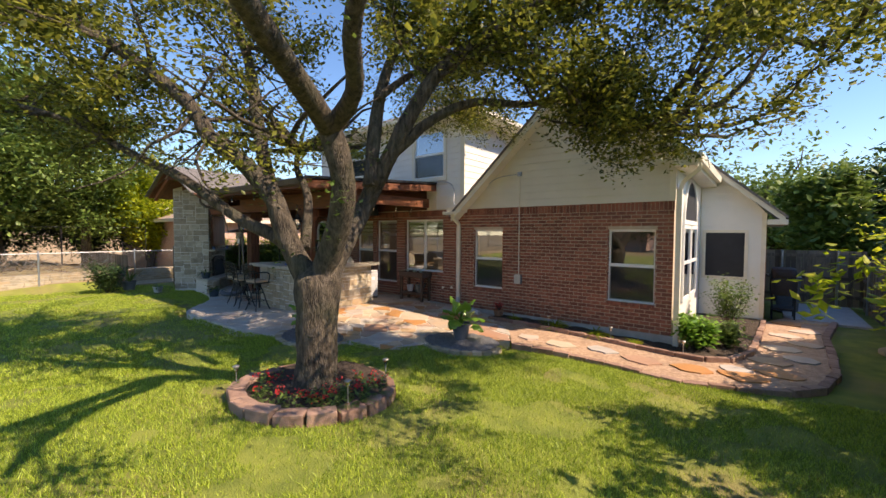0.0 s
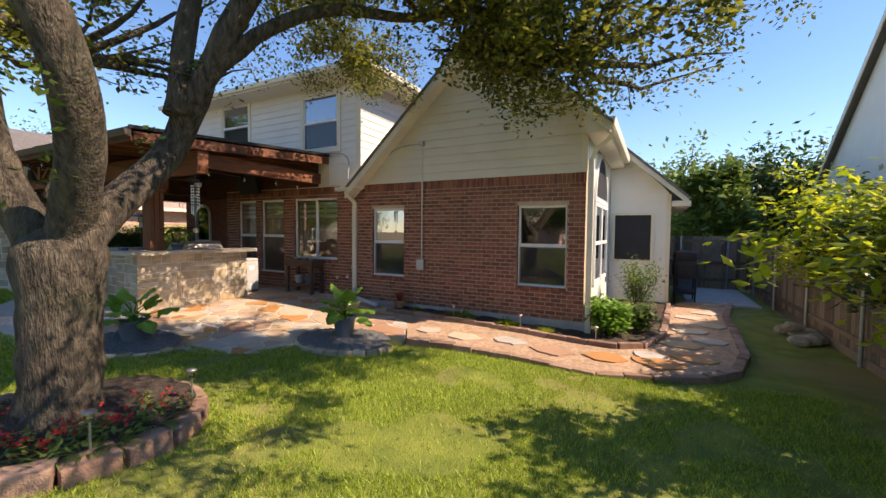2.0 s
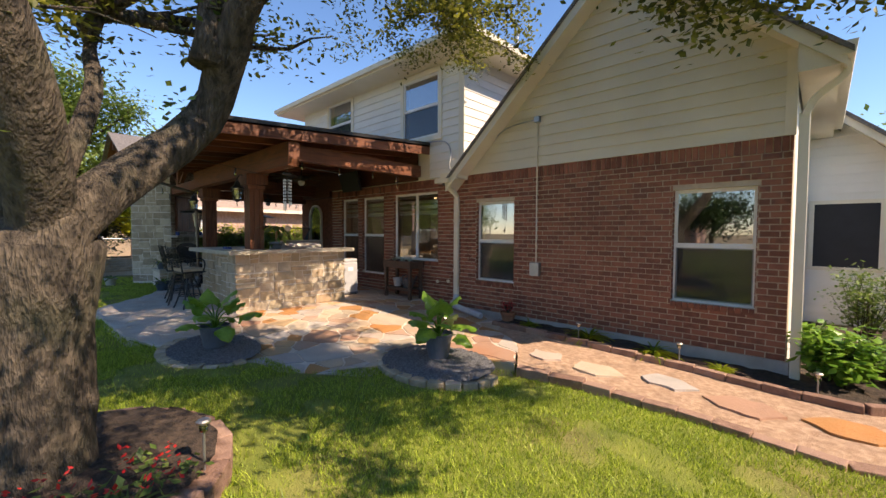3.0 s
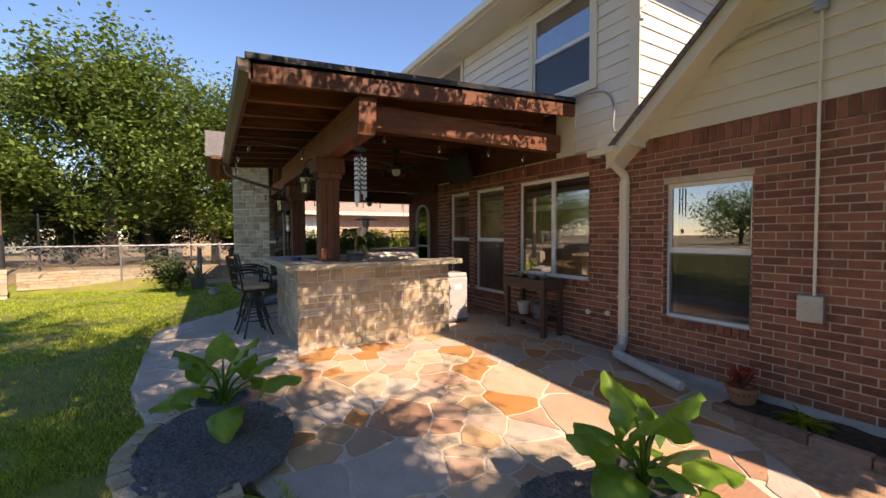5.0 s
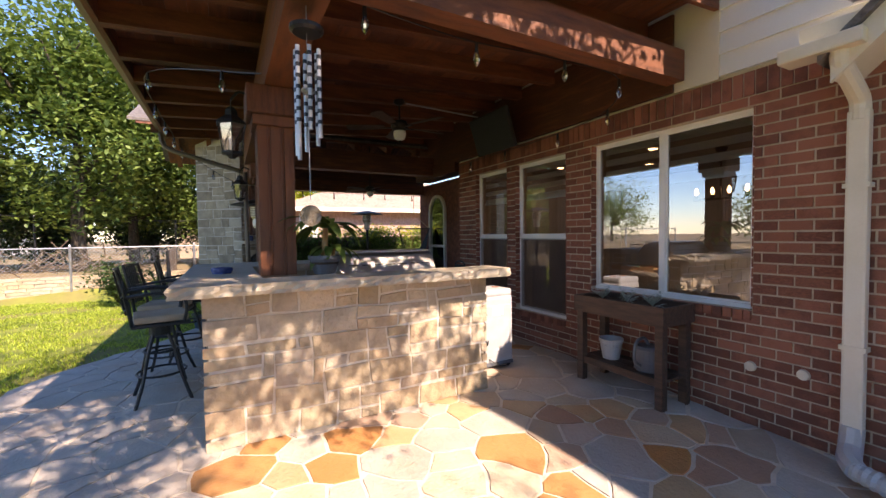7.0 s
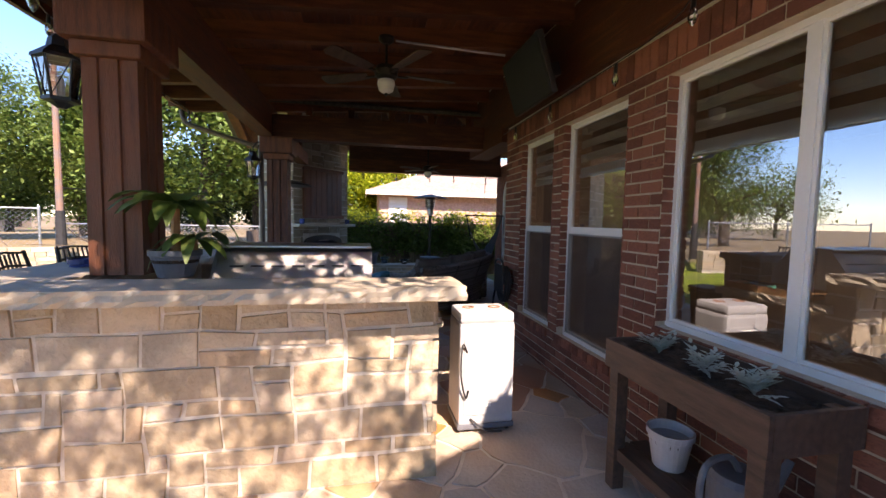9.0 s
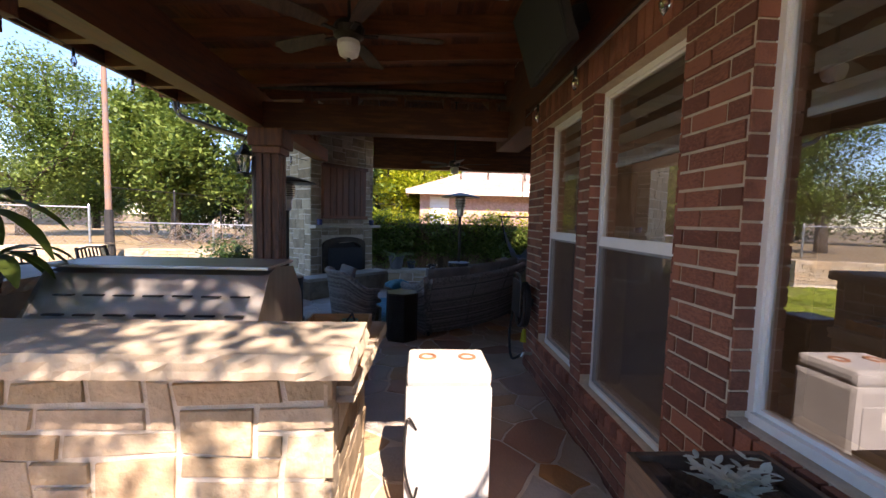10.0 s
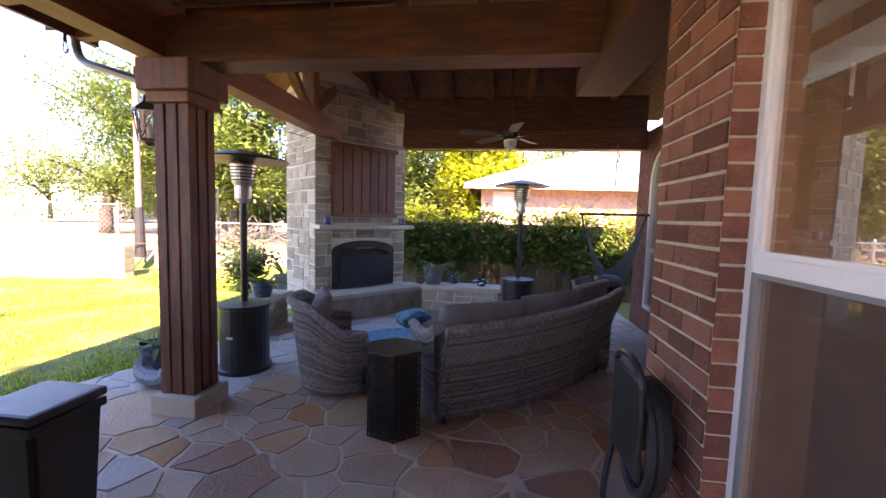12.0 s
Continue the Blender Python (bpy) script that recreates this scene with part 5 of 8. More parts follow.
# ---- the stone bar ----
def ashlar(parent, name, L, h, m, seed, material=None, grid=0.09, depth=0.035, z0=0.0):
    """Random ashlar facing on a face L long and h high, standing in the local x-z plane, face towards -y; m places it."""
    rnd = random.Random(seed)
    nx, nz = max(1, round(L / grid)), max(1, round(h / grid))
    gx_, gz_ = L / nx, h / nz
    used = set()
    for j in range(nz):
        for i in range(nx):
            if (i, j) in used:
                continue
            w, k = rnd.choice(((3, 1), (4, 2), (3, 2), (2, 1), (4, 1), (5, 2), (3, 2), (4, 2), (2, 2)))
            w, k = min(w, nx - i), min(k, nz - j)
            while any((i + a, j) in used for a in range(w)):
                w -= 1
            while any((i + a, j + b) in used for a in range(w) for b in range(k)):
                k -= 1
            for a in range(w):
                for b in range(k):
                    used.add((i + a, j + b))
            g, d = rnd.uniform(0.006, 0.011), depth * 0.24 + rnd.uniform(-0.004, 0.006)
            x0_, x1_, za, zb = i * gx_ + g, (i + w) * gx_ - g, z0 + j * gz_ + g, z0 + (j + k) * gz_ - g
            bm = bmesh.new()
            q = 0.005
            back = [(x0_, 0, za), (x1_, 0, za), (x1_, 0, zb), (x0_, 0, zb)]
            fr = [(x0_ + rnd.uniform(0, q), -d, za + rnd.uniform(0, q)), (x1_ - rnd.uniform(0, q), -d + rnd.uniform(-q, q) * 0.6, za + rnd.uniform(0, q)), (x1_ - rnd.uniform(0, q), -d, zb - rnd.uniform(0, q)), (x0_ + rnd.uniform(0, q), -d + rnd.uniform(-q, q) * 0.6, zb - rnd.uniform(0, q))]
            def skew(p):
                q_ = Vector((p[0] * 5 + seed, p[2] * 5, seed * 0.37))
                u = min(1, p[0] / 0.06, (L - p[0]) / 0.06)
                v = min(1, (p[2] - z0) / 0.06, (z0 + h - p[2]) / 0.06)
                return (p[0] + 0.032 * u * noise.noise(q_), p[1], p[2] + 0.022 * v * noise.noise(q_ + Vector((3, 7, 1))))
            back, fr = [skew(p) for p in back], [skew(p) for p in fr]
            B, Fv = [bm.verts.new(m @ Vector(p)) for p in back], [bm.verts.new(m @ Vector(p)) for p in fr]
            bm.faces.new(Fv)
            for e in range(4):
                bm.faces.new([B[e], B[(e + 1) % 4], Fv[(e + 1) % 4], Fv[e]])
            part(name, bm, material or M_STONE, parent)


def rough_slab(poly, z0, z1, seed, jag=0.012):
    """A stone slab with a chipped edge, from a plan outline."""
    rnd = random.Random(seed)
    out = []
    n = len(poly)
    for i in range(n):
        a, b = Vector((*poly[i], 0)), Vector((*poly[(i + 1) % n], 0))
        k = max(1, int((b - a).length / 0.05))
        for j in range(k):
            out.append(a.lerp(b, j / k))
    bm = bmesh.new()
    rows = []
    for z, inset in ((z0, 0.02), (z0 + (z1 - z0) * 0.35, 0), (z0 + (z1 - z0) * 0.7, 0.004), (z1, 0.008)):
        rows.append([bm.verts.new((p.x + rnd.uniform(-jag, jag) * (1 if inset < 0.006 else 0.4), p.y + rnd.uniform(-jag, jag) * (1 if inset < 0.006 else 0.4), z)) for p in out])
    for a, b in zip(rows, rows[1:]):
        for i in range(len(out)):
            bm.faces.new([a[i], a[(i + 1) % len(out)], b[(i + 1) % len(out)], b[i]])
    bm.faces.new(rows[0][::-1]); bm.faces.new(rows[-1])
    bmesh.ops.recalc_face_normals(bm, faces=bm.faces)
    return bm


bar = thing("outdoor_bar", "buff limestone outdoor bar with raised stone top", "bar")
part("core", BX(-5.80, -5.602, 4.36, 6.62, -0.1, 1.10), M_GROUT, bar)
ashlar(bar, "stone", 2.34, 1.10, pose(-5.60, 4.32, 0, 0, 0, 90), 31)
ashlar(bar, "stone", 0.24, 1.10, pose(-5.58, 6.62, 0, 0, 0, 180), 32)
part("wing_core", BX(-7.60, -5.80, 4.36, 4.58, -0.1, 1.10), M_GROUT, bar)
ashlar(bar, "stone", 2.02, 1.10, pose(-7.62, 4.36, 0, 0, 0, 0), 33)
part("counter_core", BX(-6.60, -5.80, 6.30, 6.62, -0.1, 0.86), M_GROUT, bar)
ashlar(bar, "stone", 0.82, 0.86, pose(-5.80, 6.62, 0, 0, 0, 180), 34)
part("counter_core", BX(-7.60, -6.62, 4.58, 5.28, -0.1, 0.86), M_GROUT, bar)
ashlar(bar, "stone", 0.86, 1.10, pose(-7.80, 5.46, 0, 0, 0, -90), 35)
part("end_core", BX(-7.64, -7.60, 4.36, 5.40, -0.1, 1.10), M_GROUT, bar)
part("end_pier", BX(-7.80, -7.32, 4.60, 5.46, -0.1, 1.10), M_GROUT, bar)
ashlar(bar, "stone", 0.50, 1.10, pose(-7.31, 5.46, 0, 0, 0, 180), 36)
ashlar(bar, "stone", 0.68, 1.10, pose(-7.32, 4.78, 0, 0, 0, 90), 37)
part("grill_cabinet", BX(-6.50, -5.82, 5.30, 6.30, -0.05, 0.86), M_SS, bar)
wing = [(-5.36, 4.16), (-5.36, 6.75), (-5.73, 6.75), (-5.73, 4.72), (-7.10, 4.72), (-7.27, 5.46)]
wing += [(-7.57 + 0.30 * math.cos(a * math.pi / 8), 5.46 + 0.14 * math.sin(a * math.pi / 8)) for a in range(1, 9)] + [(-7.86, 4.16)]
bt = part("raised_top", rough_slab(wing, 1.10, 1.175, 41), M_SLAB, bar, "pale limestone slab with chipped edge")
part("counter_top", rough_slab([(-5.735, 6.28), (-5.735, 6.70), (-6.70, 6.74), (-6.70, 6.28)], 0.86, 0.925, 42), M_SLAB, bar)
part("counter_top", rough_slab([(-6.55, 4.74), (-6.55, 5.30), (-7.15, 5.30), (-7.10, 4.74)], 0.86, 0.925, 43), M_SLAB, bar)
fr = part("fridge_door", BX(-7.2, -6.66, 5.29, 5.33, 0.08, 0.84, bev=0.008), M_SS, bar, "stainless fridge door")
part("outlet", BX(-7.2, -7.1, 5.331, 5.345, 0.60, 0.76), M_BLACK, fr)


def barbecue():
    t = thing("gas_grill", "stainless steel gas grill with louvred hood built into the bar", "grill")
    y0, y1 = 5.34, 6.28
    body = [(-5.84, 0.865), (-5.84, 1.06), (-5.92, 1.16), (-6.02, 1.30), (-6.10, 1.32), (-6.36, 1.30), (-6.50, 1.14), (-6.52, 0.96), (-6.50, 0.865)]
    part("hood", PR(body, "y", y0 + 0.02, y1 - 0.02), M_SS, t)
    for y in (y0, y1 - 0.02):
        part("end_cap", PR([(p[0] * 1.0 - 0.004, p[1] + 0.006) for p in body], "y", y, y + 0.019), M_SS, t)
    part("top_panel", BX(-6.38, -6.02, y0 + 0.005, y1 - 0.005, 1.322, 1.338, bev=0.005), M_SS, t)
    for r, (xx, zz_) in enumerate(((-5.955, 1.215), (-5.90, 1.145))):
        for k in range(7):
            a = y0 + 0.10 + k * 0.118
            part("vent_slot", BX(xx - 0.006, xx + 0.012, a, a + 0.075, zz_, zz_ + 0.006), M_BLACKM, t)
    part("rear_box", BX(-5.838, -5.765, y0 + 0.06, y0 + 0.62, 0.94, 1.03), M_SS, t)
    for k in range(4):
        part("side_louvre", BX(-5.838, -5.822, y0 + 0.70, y0 + 0.79, 0.90 + 0.035 * k, 0.915 + 0.035 * k), M_SS, t)
    part("handle", TB([(-6.56, y0 + 0.1, 1.05), (-6.60, y0 + 0.14, 1.05), (-6.60, y1 - 0.14, 1.05), (-6.56, y1 - 0.1, 1.05)], 0.014, 8), M_SS, t)
    part("side_hook", TB([(-5.95, y1, 0.98), (-5.95, y1 + 0.03, 0.98), (-5.90, y1 + 0.03, 1.0)], 0.008, 6), M_STEEL, t)
barbecue()


def tray():
    t = thing("serving_tray", "slatted acacia wood tray on the bar counter", "tray", at=pose(-6.29, 6.50, 0.925, 0, 0, 3))
    w, l, h = 0.175, 0.36, 0.06
    for k in range(5):
        a = -w + 0.012 + k * (2 * w - 0.024) / 5
        part("slat", BX(-l + 0.012, l - 0.012, a + 0.001, a + (2 * w - 0.024) / 5 - 0.002, 0.001, 0.012), M_TRAY, t)
    for s in (-1, 1):
        part("side", BX(-l, l, s * w - 0.012, s * w + 0.0, 0, h) if s > 0 else BX(-l, l, -w, -w + 0.012, 0, h), M_TRAY, t)
        e = part("end", BX(s * l - 0.012, s * l, -w + 0.012, w - 0.012, 0, h) if s > 0 else BX(-l, -l + 0.012, -w + 0.012, w - 0.012, 0, h), M_TRAY, t)
        part("grip_hole", BX(s * l - 0.006, s * l + 0.004, -0.045, 0.045, 0.032, 0.047, bev=0.004), M_BLACKM, e)
    g = thing("lighter_case", "teal metal case lying in the tray", "case", at=pose(-6.40, 6.56, 0.939, 0, 0, 5))
    part("case", BX(-0.13, 0.13, -0.045, 0.045, 0, 0.05, bev=0.008), M_TEAL, g)
    part("clasp", BX(0.128, 0.137, -0.02, 0.02, 0.015, 0.04, bev=0.003), M_TEAL, g)
    tg = thing("grill_tongs", "black handled grill tongs resting on the case", "tongs", at=pose(-6.42, 6.57, 0.989, 0, 0, 7))
    for s in (-1, 1):
        part("arm", TB([(-0.17, 0, 0.012), (0.0, s * 0.02, 0.014), (0.16, s * 0.026, 0.012)], 0.006, 6), M_BLACKM, tg)
tray()


def pot(x, y, z, r, h, material, label, soil=M_SOIL, name="plant_pot", cat="pot"):
    t = thing(name, label, cat, at=pose(x, y, z))
    part("pot", lathe([(r * 0.68, 0), (r * 0.72, 0.01), (r * 0.96, h - 0.035), (r * 1.04, h - 0.03), (r * 1.04, h), (r * 0.95, h), (r * 0.93, h - 0.05)], 24), material, t, smooth=False)
    part("soil", lathe([(r * 0.0001, h - 0.055), (r * 0.93, h - 0.052), (r * 0.9, h - 0.07)], 18), soil, t)
    return t


def blade_leaf(bm, base, d, length, width, bend, n=6, cup=0.15):
    """A long leaf: a bent, cupped strip."""
    d = Vector(d).normalized()
    side = d.cross(Vector((0, 0, 1)))
    side = side.normalized() if side.length > 1e-3 else Vector((1, 0, 0))
    p, rows = Vector(base), []
    for i in range(n + 1):
        u = i / n
        w = width * math.sin(math.pi * min(1, 0.12 + u * 0.86)) ** 0.8
        up = side.cross(d)
        rows.append((bm.verts.new(p - side * w + up * w * cup), bm.verts.new(p), bm.verts.new(p + side * w + up * w * cup)))
        d = (d + Vector((0, 0, -bend / n))).normalized()
        p = p + d * length / n
    for a, b in zip(rows, rows[1:]):
        bm.faces.new([a[0], a[1], b[1], b[0]]); bm.faces.new([a[1], a[2], b[2], b[1]])


def strap_plant(x, y, z, n, length, width, bend, material, seed, name, label, cat="plant", lift=0.9, stem=0.0):
    rnd = random.Random(seed)
    t = thing(name, label, cat, at=pose(x, y, z))
    for i in range(n):
        bm = bmesh.new()
        a = i * 2.4 + rnd.uniform(-0.3, 0.3)
        el = rnd.uniform(0.35, 1.3) * lift
        blade_leaf(bm, (0.02 * math.cos(a), 0.02 * math.sin(a), stem), (math.cos(a), math.sin(a), el), length * rnd.uniform(0.7, 1.1), width * rnd.uniform(0.8, 1.15), bend * rnd.uniform(0.7, 1.3))
        part("leaf", bm, material, t, smooth=True)
    if stem > 0:
        part("stem", TB([(0, 0, 0), (0.01, 0.01, stem)], [0.028, 0.02], 8), M_TRAY, t)
    return t


def broad_plant(x, y, z, seed, label, n=12, size=0.3, reach=0.3, pale=-1):
    """A pot plant with large, ruffled, rounded leaves on thick stalks; the inner ones stand upright."""
    rnd = random.Random(seed)
    t = thing("broad_leaf_plant", label, "plant", at=pose(x, y, z))
    for i in range(n):
        a, u = i * 2.4 + rnd.uniform(-0.4, 0.4), (i + 0.5) / n
        hh = 0.05 + 0.30 * u + rnd.uniform(-0.03, 0.05)
        rr = reach * (1 - 0.75 * u) * rnd.uniform(0.7, 1.15)
        p = Vector((rr * math.cos(a), rr * math.sin(a), hh))
        lf = bmesh.new()
        tube(lf, refine([(0, 0, -0.05), (p.x * 0.35, p.y * 0.35, hh * 0.65), p], 3), [0.014, 0.013, 0.012, 0.011, 0.010, 0.008, 0.006], 6)
        L = size * rnd.uniform(0.75, 1.2)
        d = Vector((math.cos(a), math.sin(a), -0.15 + 1.7 * u + rnd.uniform(-0.25, 0.3))).normalized()
        side = Vector((-math.sin(a), math.cos(a), rnd.uniform(-0.35, 0.35))).normalized()
        ph, nl, nw, rows = rnd.uniform(0, 6), 9, 8, []
        for k in range(nl + 1):
            f = k / nl
            w = 0.46 * L * max(0.03, math.sin(math.pi * min(1.0, 0.12 + 0.88 * f) ** 0.72)) ** 0.7
            up_ = d.cross(side) * -1
            row = []
            for q in range(nw + 1):
                c = q / nw * 2 - 1
                ruffle = 0.055 * L * c * c * math.sin(f * 15 + ph + (2 if c > 0 else 0)) + 0.16 * L * c * c - 0.015 * L * math.cos(f * 26) * abs(c)
                row.append(lf.verts.new(p + side * w * c * (1 + 0.05 * math.sin(f * 19 + ph)) + up_ * ruffle - d * 0.10 * L * c * c * (1 - f) * 2.0))
            rows.append(row)
            d = (d + Vector((0, 0, -(0.9 - 0.5 * u) / nl))).normalized()
            p = p + d * L / nl
        for r0, r1 in zip(rows, rows[1:]):
            for q in range(nw):
                lf.faces.new([r0[q], r0[q + 1], r1[q + 1], r1[q]])
        part("leaf", lf, M_LEAFPALE if i == pale else M_LEAFBIG, t, "yellowed leaf" if i == pale else "", smooth=True)
    return t


pot(-3.75, 3.42, -0.06, 0.19, 0.31, M_GREYPL, "grey plastic pot on a gravel bed")
broad_plant(-3.75, 3.42, 0.20, 61, "bright green broad-leaved plant in grey pot", 12, 0.30, 0.34)
pot(-1.44, 5.43, -0.14, 0.19, 0.33, M_GREYPL, "grey plastic pot on a round gravel bed")
broad_plant(-1.44, 5.43, 0.14, 62, "bright green broad-leaved plant with a yellowed leaf", 13, 0.31, 0.24, 8)
pot(-5.83, 5.20, 1.175, 0.125, 0.15, M_GREYPL, "small grey pot on the bar top")
strap_plant(-5.83, 5.20, 1.30, 22, 0.36, 0.046, 1.7, M_LEAFM, 63, "dracaena_plant", "corn plant with arching leaves on a thick cane", stem=0.25, lift=1.5)
strap_plant(-5.88, 5.27, 1.30, 11, 0.27, 0.042, 2.0, M_LEAFM, 64, "dracaena_plant", "low shoot of a corn plant with arching leaves", stem=0.08)
pot(-6.35, 4.45, 1.175, 0.08, 0.05, M_BLUE, "low blue bowl on the bar top", name="bowl", cat="bowl")


def portable_ac():
    t = thing("portable_air_conditioner", "white portable air conditioner on castors beside the bar", "air conditioner", at=pose(-6.19, 7.09, 0))
    part("body", BX(-0.17, 0.17, -0.205, 0.205, 0.06, 0.80, bev=0.03), M_WHITEPL, t)
    part("top", BX(-0.165, 0.165, -0.2, 0.2, 0.79, 0.875, bev=0.03), M_WHITEPL, t)
    part("rear_panel", BX(0.166, 0.176, -0.17, 0.17, 0.14, 0.70, bev=0.004), M_WHITEPL, t)
    part("handle_recess", BX(0.172, 0.18, -0.07, 0.07, 0.585, 0.675, bev=0.004), M_VINYL, t)
    part("drain_cap", BX(0.172, 0.181, -0.03, 0.03, 0.2, 0.23, bev=0.003), M_VINYL, t)
    part("base", BX(-0.175, 0.175, -0.21, 0.21, 0.035, 0.075, bev=0.01), M_GREYPL, t)
    for a in (-0.13, 0.13):
        for b in (-0.17, 0.17):
            part("castor", TB([(a, b - 0.012, 0.02), (a, b + 0.012, 0.02)], 0.02, 10), M_BLACK, t)
    for b in (-0.1, 0.1):
        part("vent_ring", lathe([(0.045, 0), (0.045, 0.006), (0.03, 0.006), (0.03, 0.0)], 14, (-0.02, b, 0.874)), M_TERRA, t)
    part("cord", TB(refine([(0.178, -0.15, 0.6), (0.20, -0.19, 0.66), (0.21, -0.2, 0.45), (0.195, -0.16, 0.28), (0.19, -0.14, 0.33)]), 0.006, 6), M_BLACK, t)
    part("rear_cord", TB(refine([(0.178, -0.12, 0.12), (0.22, -0.02, 0.05), (0.23, 0.1, 0.04)]), 0.007, 6), M_BLACK, t)
portable_ac()


def planter_table():
    t = thing("planter_table", "dark brown wooden raised planter with lower shelf", "planter")
    x0, x1, y0, y1 = -5.40, -4.45, 7.62, 8.02
    for xa in (x0 + 0.02, x1 - 0.09):
        for ya in (y0, y1 - 0.07):
            part("leg", BX(xa, xa + 0.07, ya, ya + 0.07, -0.03, 0.84, bev=0.004), M_DARKWOOD, t)
    part("front_board", BX(x0, x1, y0 - 0.022, y0 - 0.001, 0.70, 0.86, bev=0.003), M_DARKWOOD, t)
    part("back_board", BX(x0, x1, y1 + 0.001, y1 + 0.022, 0.70, 0.86, bev=0.003), M_DARKWOOD, t)
    for xa in (x0 - 0.001, x1 - 0.021):
        part("end_board", BX(xa, xa + 0.022, y0, y1, 0.70, 0.86, bev=0.003), M_DARKWOOD, t)
    part("bottom", BX(x0 + 0.02, x1 - 0.02, y0, y1, 0.69, 0.71), M_DARKWOOD, t)
    soil = bmesh.new()
    bmesh.ops.create_grid(soil, x_segments=30, y_segments=12, size=0.5)
    rnd = random.Random(3)
    for v in soil.verts:
        v.co = Vector(((x0 + x1) / 2 + v.co.x * (x1 - x0 - 0.05), (y0 + y1) / 2 + v.co.y * (y1 - y0 - 0.01), 0.81 + rnd.uniform(-0.008, 0.012)))
    part("soil", soil, M_SOIL, t)
    for k in range(3):
        ya = y0 + 0.02 + k * 0.125
        part("shelf_slat", BX(x0 + 0.03, x1 - 0.03, ya, ya + 0.11, 0.22, 0.24), M_DARKWOOD, t)
    for ya in (y0 + 0.02, y1 - 0.05):
        part("stretcher", BX(x0 + 0.09, x1 - 0.09, ya, ya + 0.03, 0.175, 0.219), M_DARKWOOD, t)
planter_table()


def dusty_miller(x, y, z, seed):
    rnd = random.Random(seed)
    t = thing("dusty_miller", "silvery lobed dusty miller growing in planter soil", "plant", "silver plants in the planter", at=pose(x, y, z))
    for i in range(17):
        bm = bmesh.new()
        a = i * 2.4
        d0 = Vector((math.cos(a), math.sin(a), rnd.uniform(0.3, 1.6))).normalized()
        L = rnd.uniform(0.08, 0.14)
        p = Vector((0, 0, 0.01 + 0.003 * i))
        blade_leaf(bm, p, d0, L, 0.010, 0.5, 4)
        for k in range(1, 4):
            for s in (-1, 1):
                sd = d0.cross(Vector((0, 0, 1))).normalized() * s
                blade_leaf(bm, p + d0 * L * k * 0.27, d0 * 0.7 + sd, 0.042, 0.009, 0.2, 3)
        part("leaf", bm, M_SILVER, t)
for i, x in enumerate((-5.22, -4.93, -4.68)):
    dusty_miller(x, 7.80, 0.81, 70 + i)
pot(-5.13, 7.82, 0.24, 0.11, 0.20, M_WHITEPL, "pale grey pot on the planter shelf")
pot(-4.86, 7.90, 0.24, 0.06, 0.10, M_TERRA, "small terracotta pot on the planter shelf")
def watering_can(x, y, z):
    t = thing("watering_can", "dark grey plastic watering can on the shelf", "watering can", at=pose(x, y, z, 0, 0, -90))
    part("body", lathe([(0.10, 0), (0.115, 0.02), (0.115, 0.2), (0.10, 0.225), (0.085, 0.228)], 20), M_GREYPL, t)
    part("handle", TB(refine([(0.11, 0, 0.06), (0.19, 0, 0.12), (0.17, 0, 0.27), (0.06, 0, 0.30), (0.0, 0, 0.235)]), 0.014, 8), M_GREYPL, t)
    part("spout", TB([(-0.10, 0, 0.05), (-0.2, 0, 0.14), (-0.27, 0, 0.25)], [0.03, 0.022, 0.017], 8), M_GREYPL, t)
watering_can(-4.72, 7.80, 0.24)


def bar_stool(x, y, rot):
    t = thing("bar_stool", "black metal swivel bar stool with tan seat and lattice back", "bar stool", "stools at the bar", at=pose(x, y, 0, 0, 0, rot))
    part("seat_pan", BX(-0.22, 0.22, -0.22, 0.22, 0.70, 0.73, bev=0.012), M_BLACK, t)
    part("cushion", BX(-0.21, 0.21, -0.20, 0.21, 0.732, 0.80, bev=0.03), M_TAN, t, "tan cushion")
    for s in (-1, 1):
        for q in (-1, 1):
            part("leg", TB(refine([(s * 0.05, q * 0.05, 0.62), (s * 0.10, q * 0.10, 0.45), (s * 0.15, q * 0.15, 0.2), (s * 0.21, q * 0.21, 0.0)]), 0.015, 8), M_BLACK, t)
        part("back_stile", TB([(s * 0.2, -0.21, 0.72), (s * 0.21, -0.25, 1.0), (s * 0.19, -0.30, 1.22)], 0.014, 8), M_BLACK, t)
        part("arm", TB(refine([(s * 0.21, -0.25, 0.98), (s * 0.25, -0.05, 1.0), (s * 0.25, 0.14, 0.97), (s * 0.23, 0.19, 0.86), (s * 0.21, 0.17, 0.73)]), 0.014, 8), M_BLACK, t)
    part("swivel", lathe([(0.06, 0.58), (0.09, 0.60), (0.09, 0.69), (0.07, 0.70)], 14), M_BLACK, t)
    for r, z in ((0.16, 0.25), (0.11, 0.45)):
        part("foot_ring", TB([(r * math.cos(k * math.pi / 8) * 1.2, r * math.sin(k * math.pi / 8) * 1.2, z) for k in range(17)], 0.011, 6), M_BLACK, t)
    for z in (0.86, 0.98, 1.10, 1.2):
        part("back_rail", TB([(-0.2, -0.225 - (z - 0.72) * 0.15, z), (0, -0.25 - (z - 0.72) * 0.15, z + 0.015), (0.2, -0.225 - (z - 0.72) * 0.15, z)], 0.01, 6), M_BLACK, t)
    for k in range(-3, 4):
        part("back_bar", TB([(k * 0.05, -0.245, 0.82), (k * 0.05, -0.32, 1.2)], 0.008, 6), M_BLACK, t)
